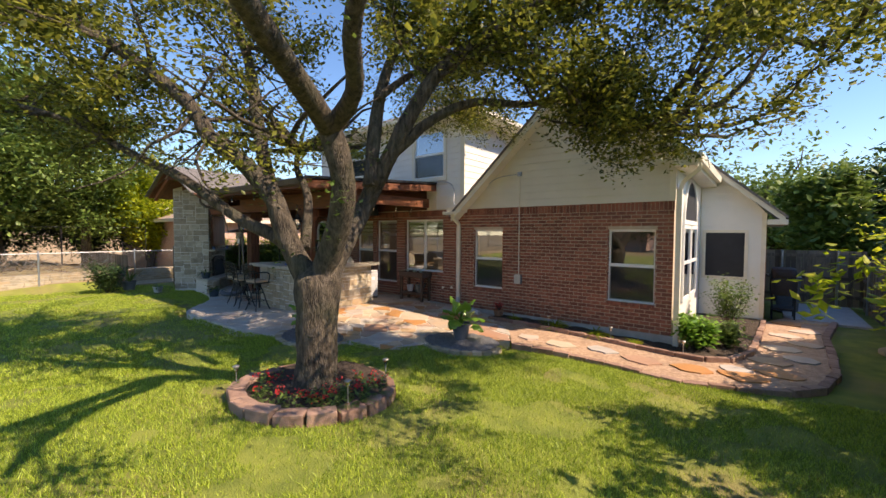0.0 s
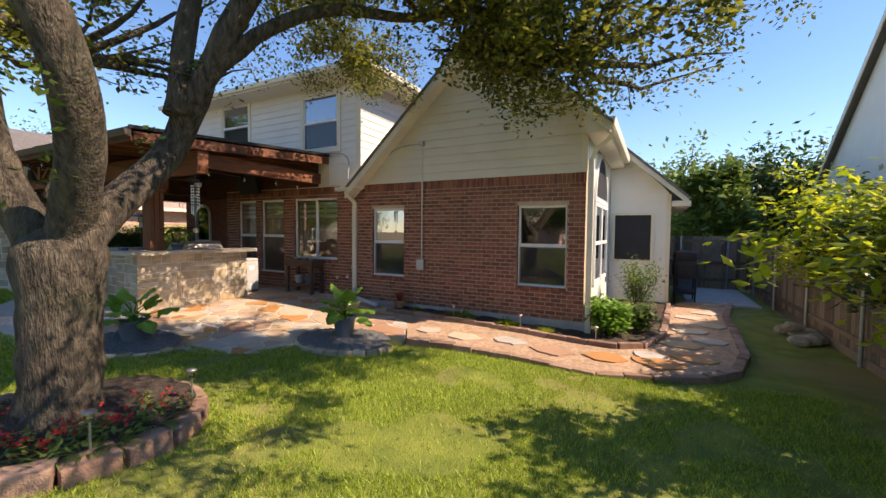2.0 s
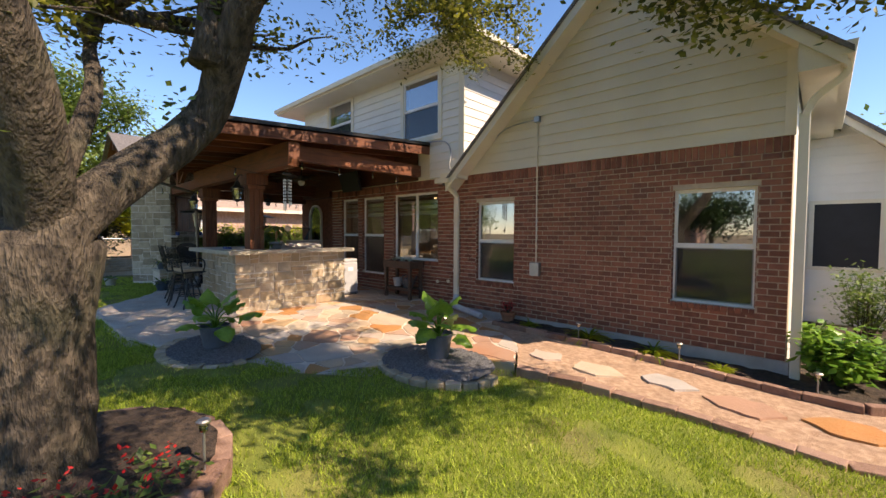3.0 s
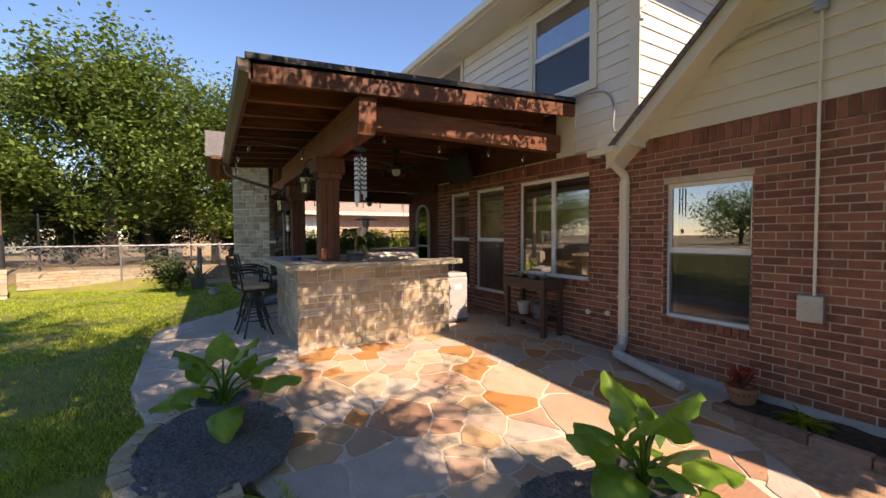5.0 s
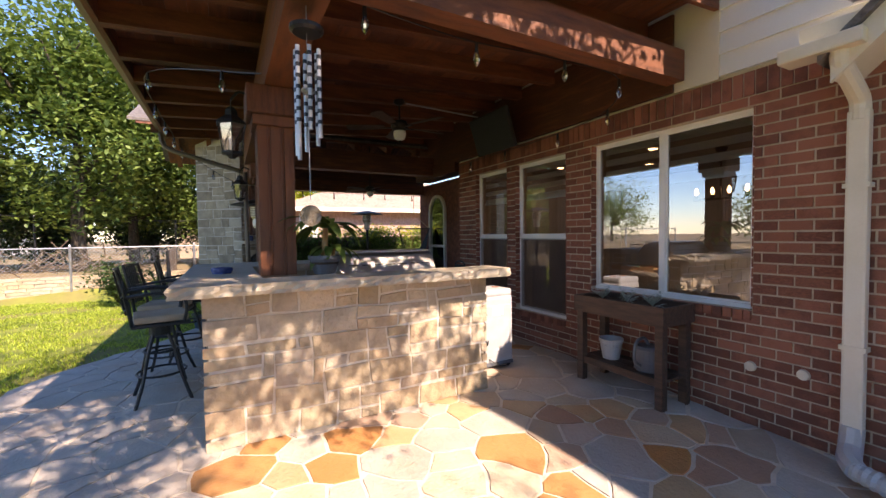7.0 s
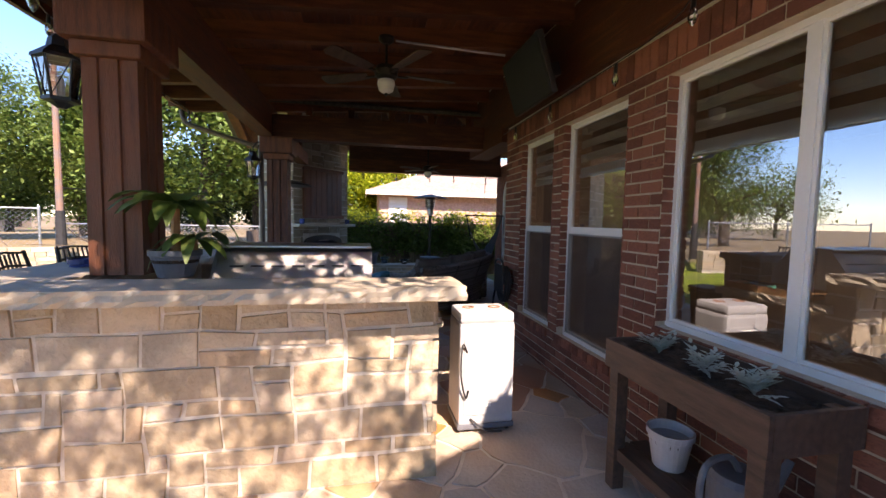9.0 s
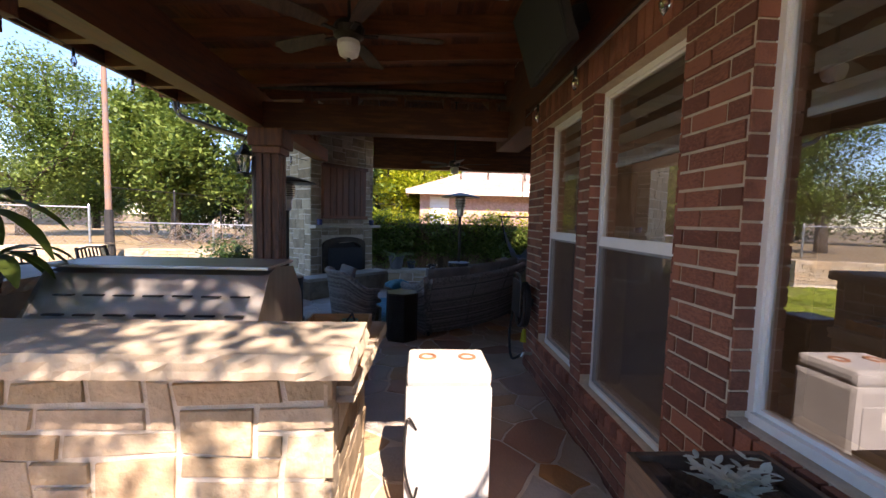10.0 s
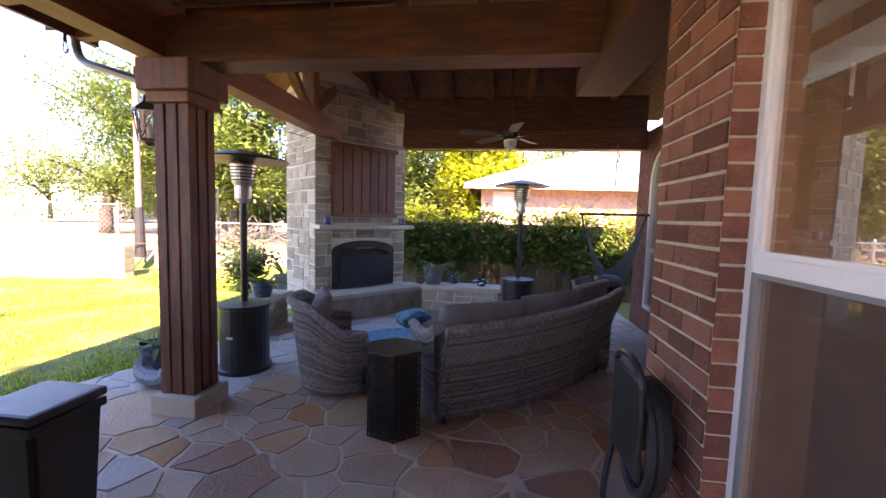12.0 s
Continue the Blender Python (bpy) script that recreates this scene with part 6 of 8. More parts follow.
for x, y, r in ((-6.95, 3.93, 10), (-7.62, 3.90, -8), (-8.32, 4.05, 5)):
    bar_stool(x, y, r)

# ---- fixtures of the patio ----
def ceiling_fan(x, y, z, label, rod=0.25, spin=20):
    t = thing("ceiling_fan", label, "ceiling fan", at=pose(x, y, z, 0, 0, spin))
    part("rod", lathe([(0.012, 0.1), (0.012, 0.1 + rod)], 8), M_BRONZE, t)
    part("canopy", lathe([(0.03, 0.07 + rod), (0.07, 0.1 + rod), (0.07, 0.13 + rod)], 16), M_BRONZE, t)
    part("motor", lathe([(0.06, -0.02), (0.10, 0.0), (0.11, 0.05), (0.09, 0.09), (0.03, 0.11)], 20), M_BRONZE, t)
    lk = part("light_kit", lathe([(0.03, -0.14), (0.065, -0.12), (0.08, -0.06), (0.075, -0.03), (0.05, -0.02)], 18), M_VINYL, t, "frosted glass light bowl")
    part("finial", lathe([(0.008, -0.165), (0.02, -0.15), (0.012, -0.14)], 10), M_BRONZE, lk)
    for k in range(5):
        a = 72 * k
        part("blade_arm", BX(0.09, 0.2, -0.018, 0.018, 0.012, 0.022, m=pose(0, 0, 0, 0, 0, a)), M_BRONZE, t)
        bm = bmesh.new()
        prism(bm, [(0.18, -0.045), (0.30, -0.06), (0.62, -0.072), (0.655, -0.04), (0.655, 0.04), (0.62, 0.072), (0.30, 0.06), (0.18, 0.045)], "z", -0.004, 0.004)
        bmesh.ops.transform(bm, matrix=pose(0, 0, 0.03, 0, 0, a) @ pose(0, 0, 0, 11, 0, 0), verts=bm.verts)
        part("blade", bm, M_DARKWOOD, t)
ceiling_fan(-7.12, 6.42, 2.80, "dark five-bladed ceiling fan with frosted light", 0.22, 25)
ceiling_fan(-11.75, 7.55, 2.56, "dark five-bladed ceiling fan hanging from the ridge", 1.08, 5)


def lantern(x, y, z, s, label):
    """A hanging lantern below a wall arm; z is its foot."""
    t = thing("lantern", label, "lantern", "black lanterns on the posts", at=pose(x, y, z))
    k = s
    part("base", lathe([(0.02 * k, -0.03 * k), (0.06 * k, 0), (0.095 * k, 0.01 * k), (0.095 * k, 0.03 * k)], 6), M_BLACK, t)
    for i in range(6):
        a = i * math.pi / 3
        part("bar", TB([(0.085 * k * math.cos(a), 0.085 * k * math.sin(a), 0.03 * k), (0.12 * k * math.cos(a), 0.12 * k * math.sin(a), 0.26 * k)], 0.006 * k, 4), M_BLACK, t)
        b = (i + 1) * math.pi / 3
        part("cross_bar", TB([(0.085 * k * math.cos(a), 0.085 * k * math.sin(a), 0.03 * k), (0.12 * k * math.cos(b), 0.12 * k * math.sin(b), 0.26 * k)], 0.003 * k, 4), M_BLACK, t)
    g = part("glass", lathe([(0.075 * k, 0.03 * k), (0.108 * k, 0.26 * k)], 6, cap=False), M_BULB, t)
    g.visible_shadow = False
    part("candle", lathe([(0.02 * k, 0.03 * k), (0.02 * k, 0.15 * k), (0.005 * k, 0.17 * k)], 8), M_VINYL, t)
    part("roof", lathe([(0.135 * k, 0.26 * k), (0.13 * k, 0.28 * k), (0.06 * k, 0.34 * k), (0.05 * k, 0.39 * k), (0.02 * k, 0.42 * k)], 6), M_BLACK, t)
    part("ring", TB([(0.03 * k * math.cos(q * math.pi / 5), 0, 0.45 * k + 0.03 * k * math.sin(q * math.pi / 5)) for q in range(11)], 0.005 * k, 5), M_BLACK, t)
    part("arm", TB(refine([(0, 0, 0.48 * k), (0, 0.06, 0.56 * k), (0, 0.16, 0.52 * k)]), 0.01, 6), M_BLACK, t)
lantern(-6.05, 4.55, 2.13, 0.9, "black hexagonal lantern hung from the cedar post")
lantern(-9.50, 4.70, 2.07, 0.9, "black hexagonal lantern hung from the far post")


def wind_chime(x, y, z):
    t = thing("wind_chime", "silver and black wind chime with round paddle", "wind chime", at=pose(x, y, z))
    part("hook", TB([(0, 0, 0.16), (0, 0, 0.0)], 0.003, 5), M_STEEL, t)
    part("disc", lathe([(0.07, 0), (0.085, 0.012), (0.085, 0.03), (0.05, 0.045)], 18), M_BLACK, t)
    for i in range(6):
        a = i * math.pi / 3
        q = (0.06 * math.cos(a), 0.06 * math.sin(a))
        tb = part("chime_tube", TB([(*q, -0.08), (*q, -0.50 - 0.03 * i)], 0.011, 8), M_SS, t)
        for k in range(7):
            part("band", lathe([(0.0122, 0), (0.0122, 0.02)], 8, (*q, -0.46 + 0.055 * k)), M_BLACK, tb)
    part("cord", TB([(0, 0, 0), (0, 0, -0.85)], 0.002, 4), M_STEEL, t)
    part("striker", lathe([(0.03, -0.3), (0.035, -0.29), (0.03, -0.28)], 12), M_STEEL, t)
    part("paddle", TB([(-0.004, 0, -0.93), (0.004, 0, -0.93)], 0.055, 18), M_STONEG, t)
wind_chime(-4.62, 4.88, 2.52)


tv = thing("outdoor_television", "black covered television tilted on a wall bracket", "television", at=pose(-6.98, 7.72, 2.86, 18, 0, 0))
part("screen", BX(-0.42, 0.42, -0.03, 0.03, -0.26, 0.26, bev=0.012), M_BLACKM, tv)
part("panel", BX(-0.40, 0.40, -0.034, -0.028, -0.235, 0.24), M_NEARBLACK, tv)
part("bracket", BX(-0.08, 0.08, 0.03, 0.30, -0.06, 0.06), M_BLACK, tv)
cond = thing("conduit", "thin metal conduit along the ceiling", "conduit")
part("pipe", TB([(-7.1, 6.5, 3.12), (-7.0, 7.5, 3.05)], 0.011, 6), M_STEEL, cond)


def bulb_string(pts, n, label):
    t = thing("string_lights", label, "string lights")
    P = refine(pts, 6)
    part("cable", TB(P, 0.005, 5), M_BLACK, t)
    for i in range(n):
        p = P[int((i + 0.5) / n * (len(P) - 1))]
        s = part("socket", lathe([(0.012, -0.07), (0.014, -0.06), (0.012, 0.0)], 8, p), M_BLACK, t)
        b = part("bulb", lathe([(0.004, -0.165), (0.02, -0.14), (0.026, -0.115), (0.014, -0.072)], 10, p), M_BULB, s)
        b.visible_shadow = False
bulb_string([(-4.75, 5.0, 2.84), (-4.80, 5.9, 2.80), (-4.78, 6.7, 2.82), (-4.80, 7.5, 2.80), (-5.4, 7.98, 2.72), (-6.4, 8.0, 2.66), (-7.4, 8.0, 2.66), (-8.4, 8.0, 2.64)], 8, "clear bulbs strung along the beam and wall")
bulb_string([(-5.6, 4.74, 2.64), (-7.0, 3.9, 3.0), (-8.3, 3.82, 3.0), (-9.3, 3.85, 2.98), (-10.2, 3.9, 2.92), (-11.0, 4.4, 2.66), (-12.0, 4.8, 2.6)], 8, "clear bulbs strung along the eave")
bulb_string([(-13.05, 6.1, 2.62), (-13.05, 7.2, 2.6), (-13.05, 8.4, 2.62), (-13.05, 9.5, 2.6)], 5, "clear bulbs strung under the end beam")
ds = thing("downspout", "dark gutter downspout from eave to post", "downspout")
part("outlet", TB(refine([(-9.85, 3.66, 3.08), (-9.85, 3.72, 2.86), (-9.75, 4.1, 2.72), (-9.6, 4.75, 2.52)]), 0.035, 8), M_GUTTER, ds)
part("drop", TB([(-9.6, 4.78, 2.52), (-9.58, 4.80, 0.22)], 0.035, 8), M_GUTTER, ds)
dp = thing("drain_hose", "grey corrugated drain pipe at the post foot", "drain pipe")
dpts = refine([(-9.58, 4.80, 0.34), (-9.60, 4.70, 0.15), (-9.67, 4.50, 0.09), (-9.78, 4.30, 0.09), (-9.88, 4.22, 0.16)], 7)
part("pipe", TB(dpts, [0.074 if i % 2 else 0.063 for i in range(len(dpts))], 10), M_GREYPL, dp)

dsp = thing("downspout", "cream downspout with white corrugated drain extension", "downspout")
part("hopper", BX(-3.74, -3.34, 7.66, 7.84, 2.55, 2.64, bev=0.012), M_TRIM, dsp)
part("elbow", TB(refine([(-3.46, 7.76, 2.58), (-3.46, 7.78, 2.48), (-3.45, 7.92, 2.38), (-3.45, 8.04, 2.30), (-3.45, 8.05, 2.18)], 5), 0.052, 12), M_TRIM, dsp)
part("pipe", BX(-3.505, -3.395, 8.01, 8.085, 0.12, 2.24, bev=0.016), M_TRIM, dsp)
for zb in (0.7, 1.75):
    part("strap", BX(-3.515, -3.385, 8.004, 8.088, zb, zb + 0.03), M_TRIM, dsp)
part("foot_elbow", TB(refine([(-3.45, 8.05, 0.2), (-3.45, 8.02, 0.07), (-3.42, 7.9, 0.03), (-3.36, 7.82, 0.01)]), 0.062, 10), M_WHITEPL, dsp)
ext = [Vector((-3.38, 7.83, 0.01)).lerp(Vector((-2.45, 7.63, -0.07)), k / 44) for k in range(45)]
part("extension", TB(ext, [0.062 if k % 2 else 0.053 for k in range(45)], 12), M_WHITEPL, dsp)
dsr = thing("downspout", "cream downspout on the corner of the gable block", "downspout")
part("elbow", TB(refine([(2.36, 7.95, 3.44), (2.36, 7.98, 3.3), (2.12, 8.03, 3.1), (2.04, 8.05, 2.9)]), 0.05, 4), M_TRIM, dsr)
part("pipe", BX(1.99, 2.09, 8.01, 8.09, -0.3, 2.95, bev=0.008), M_TRIM, dsr)

mb = thing("meter_box", "grey electrical box with conduit up the brick", "electrical box")
part("box", BX(-1.64, -1.45, WY - 0.09, WY - 0.005, 0.74, 0.98, bev=0.008), M_STEEL, mb)
part("conduit", TB([(-1.53, WY - 0.04, 0.98), (-1.53, WY - 0.045, 3.55)], 0.013, 8), M_TRIM, mb)
part("junction", BX(-1.58, -1.48, WY - 0.09, WY - 0.02, 3.5, 3.6, bev=0.006), M_STEEL, mb)
part("cable", TB(refine([(-1.58, WY - 0.05, 3.55), (-2.2, WY - 0.05, 3.5), (-2.7, WY - 0.05, 3.2), (-3.1, WY - 0.3, 2.9), (-3.4, WY - 0.33, 2.82), (-3.62, WY - 0.06, 3.25), (-3.8, WY - 0.05, 3.5), (-4.3, WY - 0.05, 3.56)]), 0.014, 8), M_STEEL, mb)
for x, z in ((-4.05, 0.42), (-3.72, 0.45)):
    v = thing("wall_vent", "round cream vent cover on the brick wall", "vent")
    part("cover", TB([(x, WY - 0.03, z), (x, WY + 0.01, z)], [0.036, 0.042], 16), M_TRIM, v)


def hose_hanger():
    t = thing("hose_hanger", "black cast hose hanger with coiled black hose", "hose hanger", at=pose(-8.24, 8.06, 0.0))
    part("plate", BX(-0.16, 0.16, -0.13, -0.11, 0.62, 0.98, bev=0.01), M_BLACK, t)
    part("arch", TB([(0.15 * math.cos(k * math.pi / 10), -0.12, 0.97 + 0.07 * math.sin(k * math.pi / 10)) for k in range(11)], 0.013, 6), M_BLACK, t)
    part("saddle", BX(-0.12, 0.12, -0.11, 0.03, 0.72, 0.80, bev=0.02), M_BLACK, t)
    pts = []
    for k in range(130):
        a = k * 0.35
        pts.append((0.16 * math.cos(a) * (1 + 0.12 * math.sin(k * 0.21)), -0.055 - 0.03 * math.sin(k * 0.05), 0.72 + 0.22 * math.sin(a)))
    hz = part("hose", TB(pts, 0.017, 6), M_BLACKM, t)
    part("tail", TB(refine([(-0.14, -0.12, 0.62), (-0.17, -0.14, 0.35), (-0.12, -0.12, 0.12), (0.02, -0.05, 0.2), (0.1, -0.02, 0.24)]), 0.015, 6), M_BLACKM, t)
    part("nozzle", TB([(0.22, -0.09, 0.52), (0.24, -0.1, 0.40)], [0.02, 0.03], 8), M_LEAFB, hz)
    part("faucet", TB([(0.1, 0.05, 0.24), (0.1, -0.05, 0.24), (0.1, -0.07, 0.2)], 0.016, 8), M_SS, t)
hose_hanger()

# ---- fireplace corner ----
FA, FB = Vector((-12.22, 4.80, 0)), Vector((-13.42, 5.86, 0))   # ends of the hearth face
fdir = (FB - FA).normalized()
fang = math.degrees(math.atan2(fdir.y, fdir.x))
fn = Vector((-fdir.y, fdir.x, 0)) * (-1)
FL = (FB - FA).length
fire = thing("fireplace", "tall stone corner fireplace with wood panel doors over mantel", "fireplace")
MF = Matrix.Translation(FA) @ pose(0, 0, 0, 0, 0, fang)     # x runs along the face, face to local -y
def FX(*a, bev=0.0):
    return BX(*a, bev=bev, m=MF)
part("core", FX(0, FL, 0.02, 1.15, -0.1, 3.9), M_GROUT, fire)
for x0_, x1_, z0_, z1_, sd in ((0, 0.26, 0.42, 2.66, 51), (FL - 0.26, FL, 0.42, 2.66, 52), (0.26, FL - 0.26, 1.18, 1.34, 53), (0.26, FL - 0.26, 1.42, 1.52, 54), (0, FL, 2.66, 3.5, 55)):
    ashlar(fire, "stone", x1_ - x0_, z1_ - z0_, MF @ pose(x0_, 0.02, 0), sd, M_STONEG, 0.085, 0.04, z0_)
ashlar(fire, "stone", 1.15, 3.5, MF @ pose(0.0, 1.15, 0, 0, 0, -90), 56, M_STONEG, 0.10, 0.03, 0.0)
part("mantel", FX(-0.03, FL + 0.05, -0.20, 0.02, 1.335, 1.40, bev=0.012), M_SLAB, fire, "pale stone mantel shelf")
door = part("panel_door", FX(0.24, FL - 0.24, -0.03, 0.03, 1.52, 2.62), M_CEDARZ, fire, "dark stained plank doors")
for k in range(7):
    w = (FL - 0.52) / 7
    part("plank", FX(0.26 + k * w, 0.26 + (k + 1) * w - 0.012, -0.055, -0.031, 1.56, 2.58), M_CEDARZ, door)
for z in (1.52, 2.56):
    part("frame_rail", FX(0.22, FL - 0.22, -0.075, -0.056, z, z + 0.07), M_CEDARZ, door)
part("firebox", FX(0.30, FL - 0.30, 0.005, 0.018, 0.44, 1.02), M_BLACKM, fire)
sur = bmesh.new()
pts_o = [(0.26, 0.42), (0.26, 1.0)] + [(FL / 2 - (FL / 2 - 0.26) * math.cos(k * math.pi / 10), 1.0 + 0.15 * math.sin(k * math.pi / 10)) for k in range(1, 10)] + [(FL - 0.26, 1.0), (FL - 0.26, 0.42)]
pts_i = [(FL / 2 + (p[0] - FL / 2) * 0.82, 0.42 + (p[1] - 0.42) * 0.85) for p in pts_o]
for i in range(len(pts_o) - 1):
    q = [pts_o[i], pts_o[i + 1], pts_i[i + 1], pts_i[i]]
    vs_ = [sur.verts.new(MF @ Vector((a, yy_, b))) for yy_ in (-0.05, 0.01) for a, b in q]
    for f in ((3, 2, 1, 0), (4, 5, 6, 7), (0, 1, 5, 4), (2, 3, 7, 6), (1, 2, 6, 5), (3, 0, 4, 7)):
        sur.faces.new([vs_[j] for j in f])
part("arch_surround", sur, M_BRONZE, fire, "dark stone arch surround")
part("fire_screen", FX(0.36, FL - 0.36, -0.075, -0.06, 0.42, 0.92, bev=0.004), M_NEARBLACK, fire)
hearth = thing("hearth", "raised stone hearth with pale slab top", "hearth")
part("body", FX(-0.30, FL + 0.10, -0.42, -0.01, -0.1, 0.34), M_STONEG, hearth)
part("slab", FX(-0.36, FL + 0.14, -0.46, -0.005, 0.34, 0.405, bev=0.012), M_SLAB, hearth)
for dx_ in (0.12, FL - 0.14):
    p = MF @ Vector((dx_, -0.11, 1.40))
    c = thing("blue_candle_jar", "small cobalt glass jar on the mantel", "jar", "jars on the mantel", at=Matrix.Translation(p))
    part("jar", lathe([(0.045, 0), (0.055, 0.02), (0.055, 0.10), (0.05, 0.11), (0.045, 0.10), (0.045, 0.03)], 16), M_BLUE, c)


def planter_wall(name, x0, x1, y0, y1, label, seed):
    t = thing(name, label, "stone wall")
    part("core", BX(x0 + 0.04, x1 - 0.04, y0 + 0.04, y1 - 0.04, -0.1, 0.38), M_GROUT, t)
    ashlar(t, "stone", y1 - y0, 0.38, pose(x1 - 0.035, y0, 0, 0, 0, 90), seed, M_STONE)
    ashlar(t, "stone", x1 - x0, 0.38, pose(x1, y1 - 0.04, 0, 0, 0, 180), seed + 1, M_STONE)
    part("cap", BX(x0 - 0.02, x1 + 0.03, y0, y1 + 0.03, 0.385, 0.45, bev=0.01), M_SLAB, t)
planter_wall("seat_wall", -13.35, -12.98, 6.25, 7.5, "low stone seat wall with pale cap", 81)
planter_wall("seat_wall", -12.0, -10.95, 4.22, 4.52, "low stone seat wall beside the hearth", 83)


def patio_heater(x, y, label):
    t = thing("patio_heater", label, "patio heater", at=pose(x, y, 0))
    part("tank_housing", lathe([(0.225, 0.03), (0.225, 0.62), (0.235, 0.625), (0.235, 0.66), (0.05, 0.68)], 24), M_BLACK, t, smooth=False)
    part("base", lathe([(0.25, 0), (0.25, 0.04), (0.22, 0.05)], 24), M_BLACK, t)
    part("pole", lathe([(0.032, 0.66), (0.032, 1.68)], 12), M_BLACK, t)
    bn = part("burner", lathe([(0.05, 1.64), (0.075, 1.68), (0.075, 1.80), (0.10, 1.84), (0.115, 2.0), (0.10, 2.03)], 18), M_SS, t)
    for k in range(5):
        part("grille_ring", lathe([(0.117, 0), (0.121, 0.005), (0.117, 0.01)], 18, (0, 0, 1.85 + 0.03 * k), cap=False), M_BLACK, bn)
    part("reflector", lathe([(0.42, 2.04), (0.40, 2.055), (0.20, 2.11), (0.05, 2.14), (0.01, 2.145)], 28), M_BRONZE, t)
    part("latch", BX(0.222, 0.24, -0.03, 0.03, 0.36, 0.38), M_SS, t)
patio_heater(-10.25, 4.98, "black mushroom patio heater by the far post")
patio_heater(-12.75, 7.78, "black mushroom patio heater behind the sofa")


def weave_sheet(bm, f, nu, nv, w=0.0065):
    """Woven strands over a surface f(u, v): bulging bands that pass over and under."""
    for j in range(nv):
        rows = []
        for i in range(nu + 1):
            u, v0, v1 = i / nu, j / nv, (j + 0.86) / nv
            p0, p1 = f(u, v0), f(u, v1)
            n = (f(min(1, u + 0.01), v0) - f(max(0, u - 0.01), v0)).cross(f(u, min(1, v0 + 0.02)) - f(u, max(0, v0 - 0.02))).normalized()
            o = w * (1 if (i + j) % 2 else -0.3)
            rows.append((bm.verts.new(p0 + n * o * 0.3), bm.verts.new((p0 + p1) / 2 + n * o), bm.verts.new(p1 + n * o * 0.3)))
        for a, b in zip(rows, rows[1:]):
            bm.faces.new([a[0], b[0], b[1], a[1]]); bm.faces.new([a[1], b[1], b[2], a[2]])


def cushion(w, d, h, puff=0.035, seed=0):
    bm = bmesh.new()
    bmesh.ops.create_cube(bm, size=1.0)
    bmesh.ops.subdivide_edges(bm, edges=list(bm.edges), cuts=5, use_grid_fill=True)
    for v in bm.verts:
        x, y, z = v.co * 2
        r = (1 - x ** 4) * (1 - y ** 4)
        v.co = Vector((x * w / 2 * (1 - 0.04 * z * z), y * d / 2 * (1 - 0.04 * z * z), z * (h / 2 * (0.45 + 0.55 * r) + puff * r * 0.3)))
    return bm


def wicker_chair(x, y, rot, label, tufted=True):
    """Rounded wicker armchair, facing local +y."""
    t = thing("wicker_armchair", label, "armchair", "wicker seating", at=pose(x, y, 0, 0, 0, rot))
    def shell(u, v):
        a = math.radians(200 - 220 * u) + math.pi
        prof = abs(u - 0.5) * 2
        top = 0.80 - 0.24 * smooth01(0.35, 0.85, prof)
        r = 0.36 + 0.09 * v
        return Vector((r * math.cos(a), r * math.sin(a) * 0.98, 0.05 + (top - 0.05) * v))
    bm = bmesh.new()
    weave_sheet(bm, shell, 60, 30)
    part("woven_shell", bm, M_WICKER, t)["kind"] = "stuff"
    bm = bmesh.new()
    weave_sheet(bm, lambda u, v: Vector((lambda p, q: (p.x * 0.86, p.y * 0.86, p.z))(shell(u, v), 0)), 40, 24)
    part("inner_shell", bm, M_WICKER, t)["kind"] = "stuff"
    part("rim", TB([shell(k / 30, 1.0) * 1.0 + Vector((0, 0, 0.01)) for k in range(31)], 0.032, 8), M_WICKER, t)
    part("front_apron", BX(-0.31, 0.31, 0.20, 0.25, 0.06, 0.30, bev=0.02), M_WICKER, t)
    part("swivel_base", lathe([(0.27, 0.0), (0.27, 0.02), (0.06, 0.05), (0.06, 0.2)], 20), M_BLACK, t)
    part("seat_deck", BX(-0.28, 0.28, -0.24, 0.22, 0.24, 0.30, bev=0.02), M_WICKER, t)
    c = cushion(0.54, 0.50, 0.14)
    bmesh.ops.transform(c, matrix=pose(0, 0.0, 0.38), verts=c.verts)
    part("seat_cushion", c, M_CUSH, t, smooth=True)
    c = cushion(0.50, 0.48, 0.15)
    bmesh.ops.transform(c, matrix=pose(0, -0.20, 0.64, 74, 0, 0), verts=c.verts)
    part("back_cushion", c, M_CUSH, t, smooth=True)
wicker_chair(-10.08, 6.05, 28, "grey wicker swivel armchair with taupe cushions")
wicker_chair(-11.75, 8.35, 150, "grey wicker armchair with taupe cushion by the heater")


